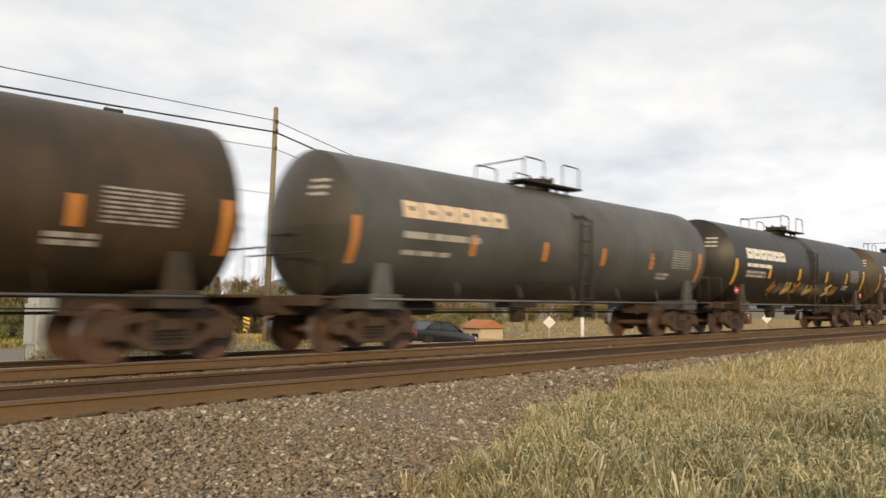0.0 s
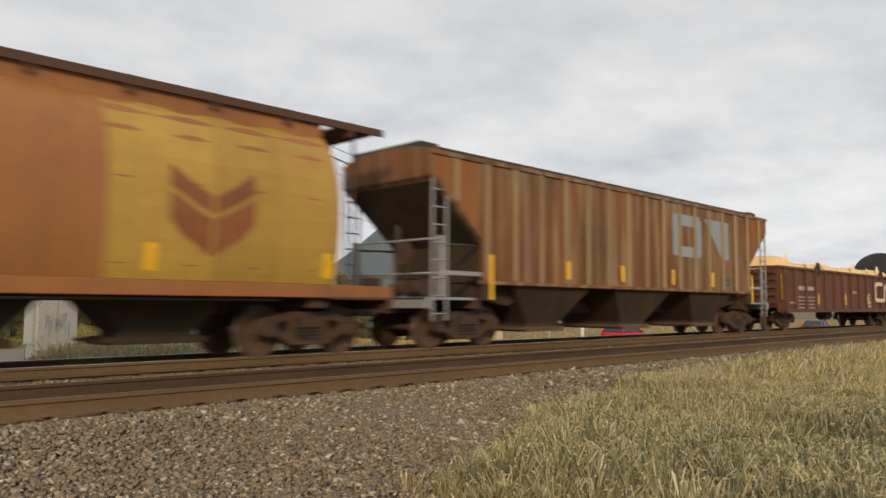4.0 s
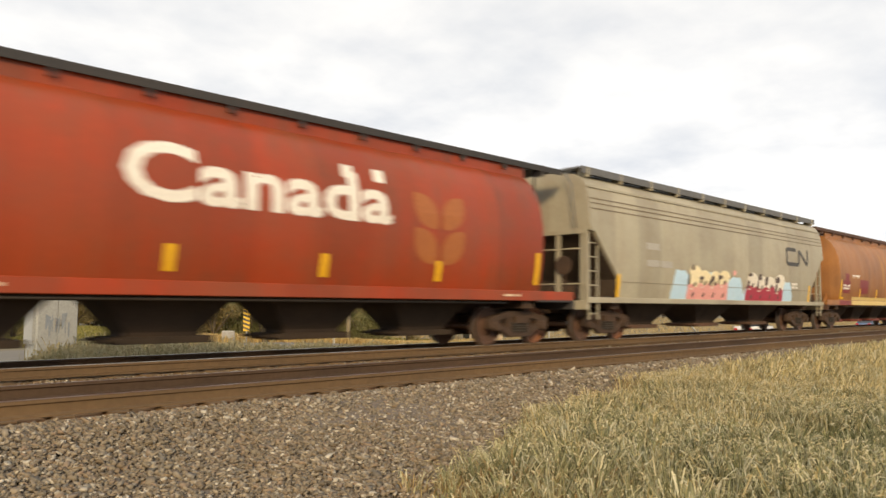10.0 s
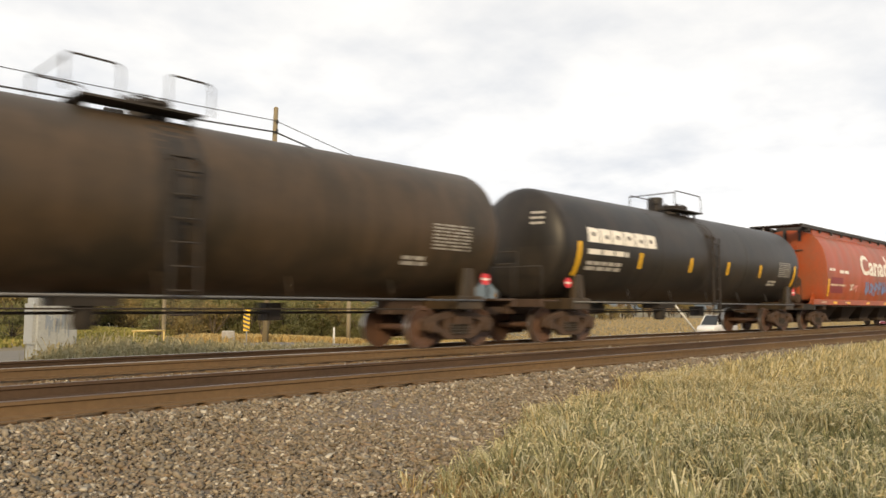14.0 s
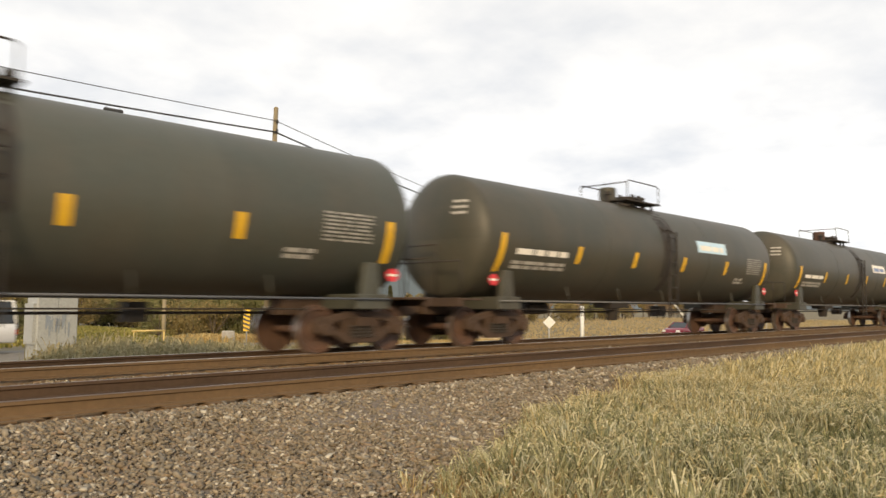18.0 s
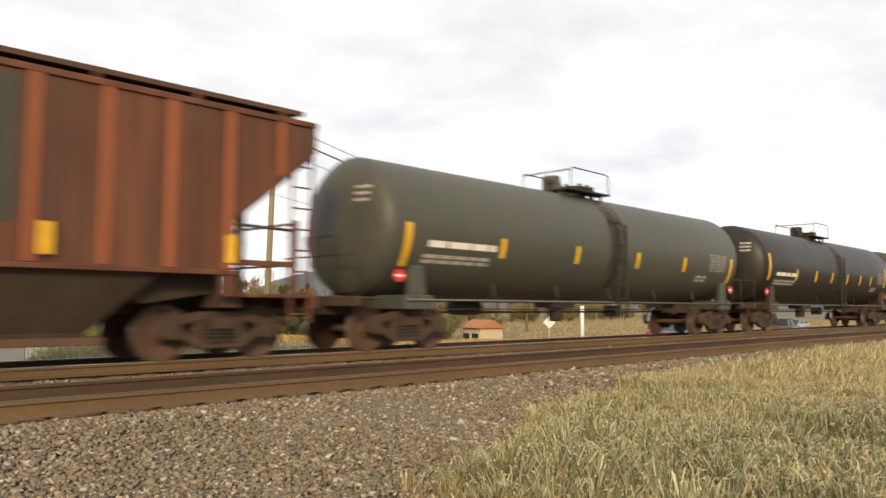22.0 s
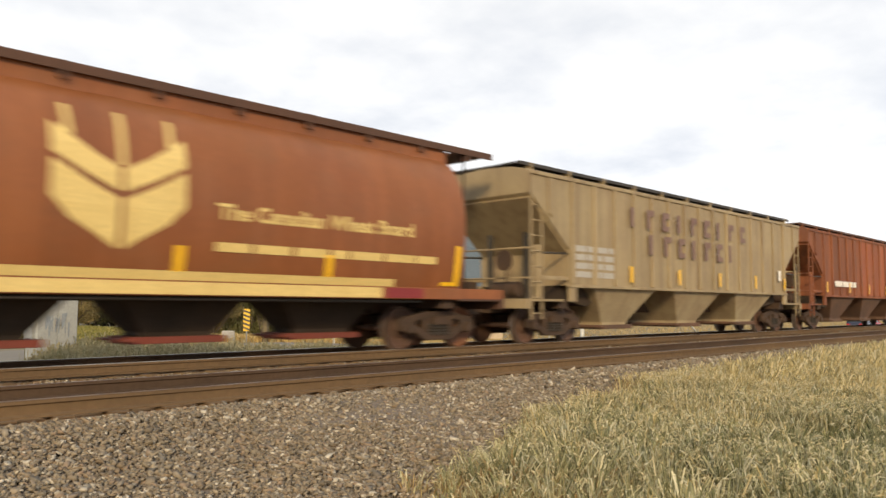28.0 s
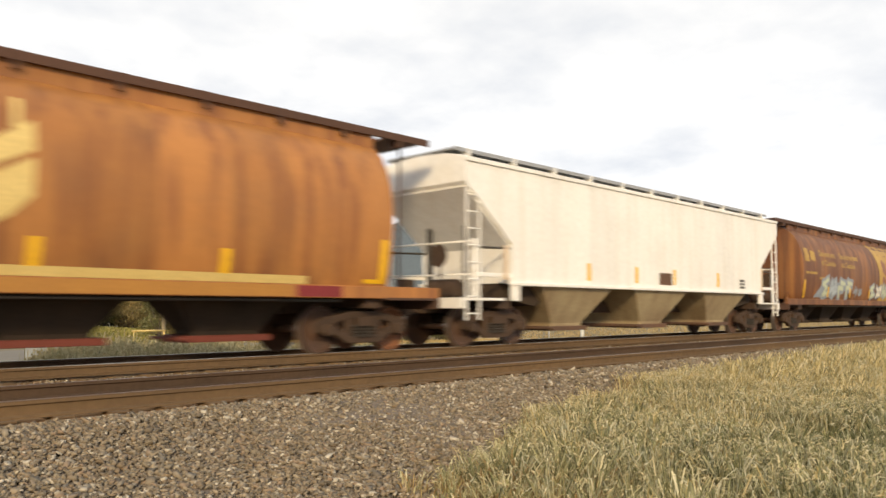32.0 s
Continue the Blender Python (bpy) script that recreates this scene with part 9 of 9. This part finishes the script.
# ---- road traffic ----
M["glass"] = material("dark_car_glass", (0.02, 0.024, 0.028), (0.03, 0.034, 0.04), rough=0.06, bump=0)
M["tyre"] = material("black_tyre_rubber", (0.018, 0.018, 0.018), (0.03, 0.03, 0.028), rough=0.9)
M["rim"] = material("pale_wheel_rim", (0.42, 0.42, 0.42), (0.35, 0.35, 0.35), rough=0.35, metal=0.7)
M["lamp_red"] = material("red_tail_lamp", (0.5, 0.01, 0.01), (0.4, 0.01, 0.01), rough=0.2, bump=0)
M["lamp_clear"] = material("clear_head_lamp", (0.7, 0.7, 0.68), (0.6, 0.6, 0.6), rough=0.15, bump=0)
CAR_COLOURS = {"dark": (0.025, 0.032, 0.06), "red": (0.45, 0.012, 0.02), "blue": (0.09, 0.13, 0.22), "white": (0.72, 0.72, 0.72), "silver": (0.34, 0.38, 0.45), "black": (0.018, 0.018, 0.02), "maroon": (0.17, 0.02, 0.035), "grey": (0.055, 0.062, 0.058)}
for k, v in CAR_COLOURS.items():
    M["car_" + k] = material(k + "_car_paint", v, tuple(c * 0.9 for c in v), rough=0.25, bump=0.0)
SHAPES = {
    "hatchback": ([(-1.85, 0.35), (-1.87, 0.80), (-1.80, 0.98), (0.78, 0.97), (1.70, 0.84), (1.85, 0.62), (1.83, 0.32)], [(-1.76, 0.97), (-1.42, 1.41), (0.20, 1.43), (0.98, 0.96)]),
    "sedan": ([(-2.3, 0.35), (-2.32, 0.75), (-2.2, 0.95), (-1.5, 1.0), (1.05, 0.98), (2.15, 0.82), (2.3, 0.6), (2.28, 0.32)], [(-1.65, 0.98), (-0.95, 1.42), (0.35, 1.44), (1.15, 0.97)]),
    "suv": ([(-2.25, 0.42), (-2.3, 0.85), (-2.22, 1.12), (1.05, 1.10), (2.1, 1.0), (2.28, 0.75), (2.26, 0.4)], [(-2.2, 1.10), (-1.95, 1.68), (0.3, 1.72), (1.1, 1.09)]),
    "van": ([(-2.6, 0.42), (-2.62, 1.15), (1.5, 1.15), (2.35, 1.0), (2.55, 0.75), (2.52, 0.4)], [(-2.6, 1.14), (-2.5, 2.02), (0.95, 2.05), (1.75, 1.12)]),
    "pickup": ([(-2.45, 0.48), (-2.47, 1.05), (1.3, 1.08), (2.25, 1.02), (2.42, 0.75), (2.4, 0.42)], [(-0.75, 1.06), (-0.62, 1.72), (0.75, 1.74), (1.45, 1.07)])}


def vehicle(shape, colour, label):
    v = thing("car" if shape in ("sedan", "hatchback") else shape, label, "car" if shape in ("sedan", "hatchback") else shape, "cars on the road")
    low, cab = SHAPES[shape]

    def body(bm):
        prism(bm, low, -0.88, 0.88)

    def cabin(bm):
        n = len(cab)
        a = [bm.verts.new((x, -0.84 + 0.14 * (z > 1.2), z)) for x, z in cab]
        b = [bm.verts.new((x, 0.84 - 0.14 * (z > 1.2), z)) for x, z in cab]
        bm.faces.new(a)
        bm.faces.new(b[::-1])
        for k in range(n):
            bm.faces.new((a[k], b[k], b[(k + 1) % n], a[(k + 1) % n]))
    part("body", smooth_sharp(shared("car_body_" + shape, body, 0.06), 45), M["car_" + colour], v)
    part("cabin", shared("car_cab_" + shape, cabin, 0.05), M["glass"], v)

    def roof(bm):
        (x0, z0), (x1, z1) = cab[1], cab[2]
        prism(bm, [(x0 - 0.03, z0 - 0.03), (x1 + 0.03, z1 - 0.03), (x1, z1 + 0.02), (x0, z0 + 0.02)], -0.72, 0.72)
    part("roof", shared("car_roof_" + shape, roof), M["car_" + colour], v)

    (xb, zb), (xt, zt), (xu, zu), (xf, zf) = cab
    xm = (xt + xu) / 2 - 0.1
    for k, (low_x, low_z, top_x, top_z) in enumerate(((xb, zb, xt, zt), (xf, zf, xu, zu), (xm, zb, xm, zt))):
        for s in (-1, 1):
            def pillar(bm):
                tube(bm, [(low_x, s * 0.845, low_z), (top_x, s * 0.70, top_z)], 0.05, 5)
            part("pillar", shared("car_pillar_%s%d%d" % (shape, k, s), pillar), M["car_" + colour], v)

    def tyre(bm):
        lathe(bm, [(-0.11, 0.20), (-0.11, 0.30), (-0.08, 0.335), (0.08, 0.335), (0.11, 0.30), (0.11, 0.20)], 18, "y")

    def rim(bm):
        lathe(bm, [(-0.09, 0.05), (-0.10, 0.20), (0.10, 0.20), (0.09, 0.05)], 14, "y")
    for x in ((-1.14, 1.16) if shape == "hatchback" else (-1.38, 1.40)):
        for s in (-1, 1):
            t = part("wheel", smooth_sharp(shared("car_tyre", tyre)), M["tyre"], v, at=(x, s * 0.80, 0.335))
            part("rim", smooth_sharp(shared("car_rim", rim)), M["rim"], t)
    x0, x1 = low[1][0], low[-2][0]
    for s in (-1, 1):
        def lamp(bm):
            box(bm, -0.05, 0.06, -0.16, 0.16, -0.09, 0.09)
        part("tail_lamp", shared("car_lamp", lamp, 0.02), M["lamp_red"], v, at=(x0 + 0.02, s * 0.68, 0.82))
        part("head_lamp", shared("car_lamp", lamp, 0.02), M["lamp_clear"], v, at=(x1 - 0.02, s * 0.66, 0.68))
    return v


LANE_AWAY, LANE_BACK = 29.2, 32.8
# kind, colour, label, seconds and place at which it is seen, speed (below zero: coming back)
TRAFFIC = (("sedan", "black", "black sedan driving along the road", 0.0, 28.6, 14.5), ("hatchback", "red", "bright red hatchback driving along the road", 2.0, 18.75, 14.5),
           ("sedan", "blue", "dark blue sedan driving along the road", 5.5, 37.4, 15.0), ("pickup", "white", "white pickup driving along the road", 6.5, 12.4, 16.5),
           ("van", "white", "white van coming back along the road", 17.3, 17.4, -16.0), ("pickup", "grey", "dark grey pickup driving along the road", 17.5, 13.9, 14.0),
           ("sedan", "maroon", "maroon sedan coming back along the road", 20.0, 31.4, -16.0), ("sedan", "blue", "steel blue sedan driving along the road", 20.0, 23.5, 15.5),
           ("sedan", "red", "red sedan driving along the road", 21.5, 7.9, 15.0), ("suv", "dark", "dark blue sport utility car driving along the road", 24.5, 33.3, 19.5),
           ("sedan", "silver", "silver sedan coming back along the road", 24.5, 45.2, -18.0))
DRIVEN = []

build_ballast()
build_road()
build_lines()
build_roadside()
build_houses()
build_plants()
build_hill()
build_grass()
build_stones()
for kind, colour, label, t, x, v in TRAFFIC:
    DRIVEN.append((vehicle(kind, colour, label), t, x, v))
build_tracks()


# ---- movement ----
def motions():
    for car, x in CARS_MADE:
        walk(car, [(0.0, pose(x, TRACK_FAR, 0)), (SPAN, pose(x + TRAIN_SPEED * SPAN, TRACK_FAR, 0))])
    for car, t, x, v in DRIVEN:
        y, turn = (LANE_AWAY, 0) if v > 0 else (LANE_BACK, 180)
        rows = []
        for k in range(65):
            at = x + v * (k * 0.5 - t)
            slope = math.degrees(math.atan2(road_z(at - 1.4) - road_z(at + 1.4), 2.8))
            rows.append((k * 0.5, pose(at, y, (road_z(at - 1.4) + road_z(at + 1.4)) / 2, 0, slope if v > 0 else -slope, turn)))
        walk(car, rows)
    # every wheelset turns alike, so they all share the first one's turning
    first = WHEELS[0]
    walk(first, [(k / FPS, pose(0, 0, 0, 0, (k * 88.0) % 360.0, 0)) for k in range(int(SPAN * FPS) + 1)])
    turning = first.animation_data.action
    for w in WHEELS[1:]:
        w.rotation_mode = "QUATERNION"
        w.animation_data_create()
        w.animation_data.action = turning
        w.animation_data.action_slot = first.animation_data.action_slot


motions()
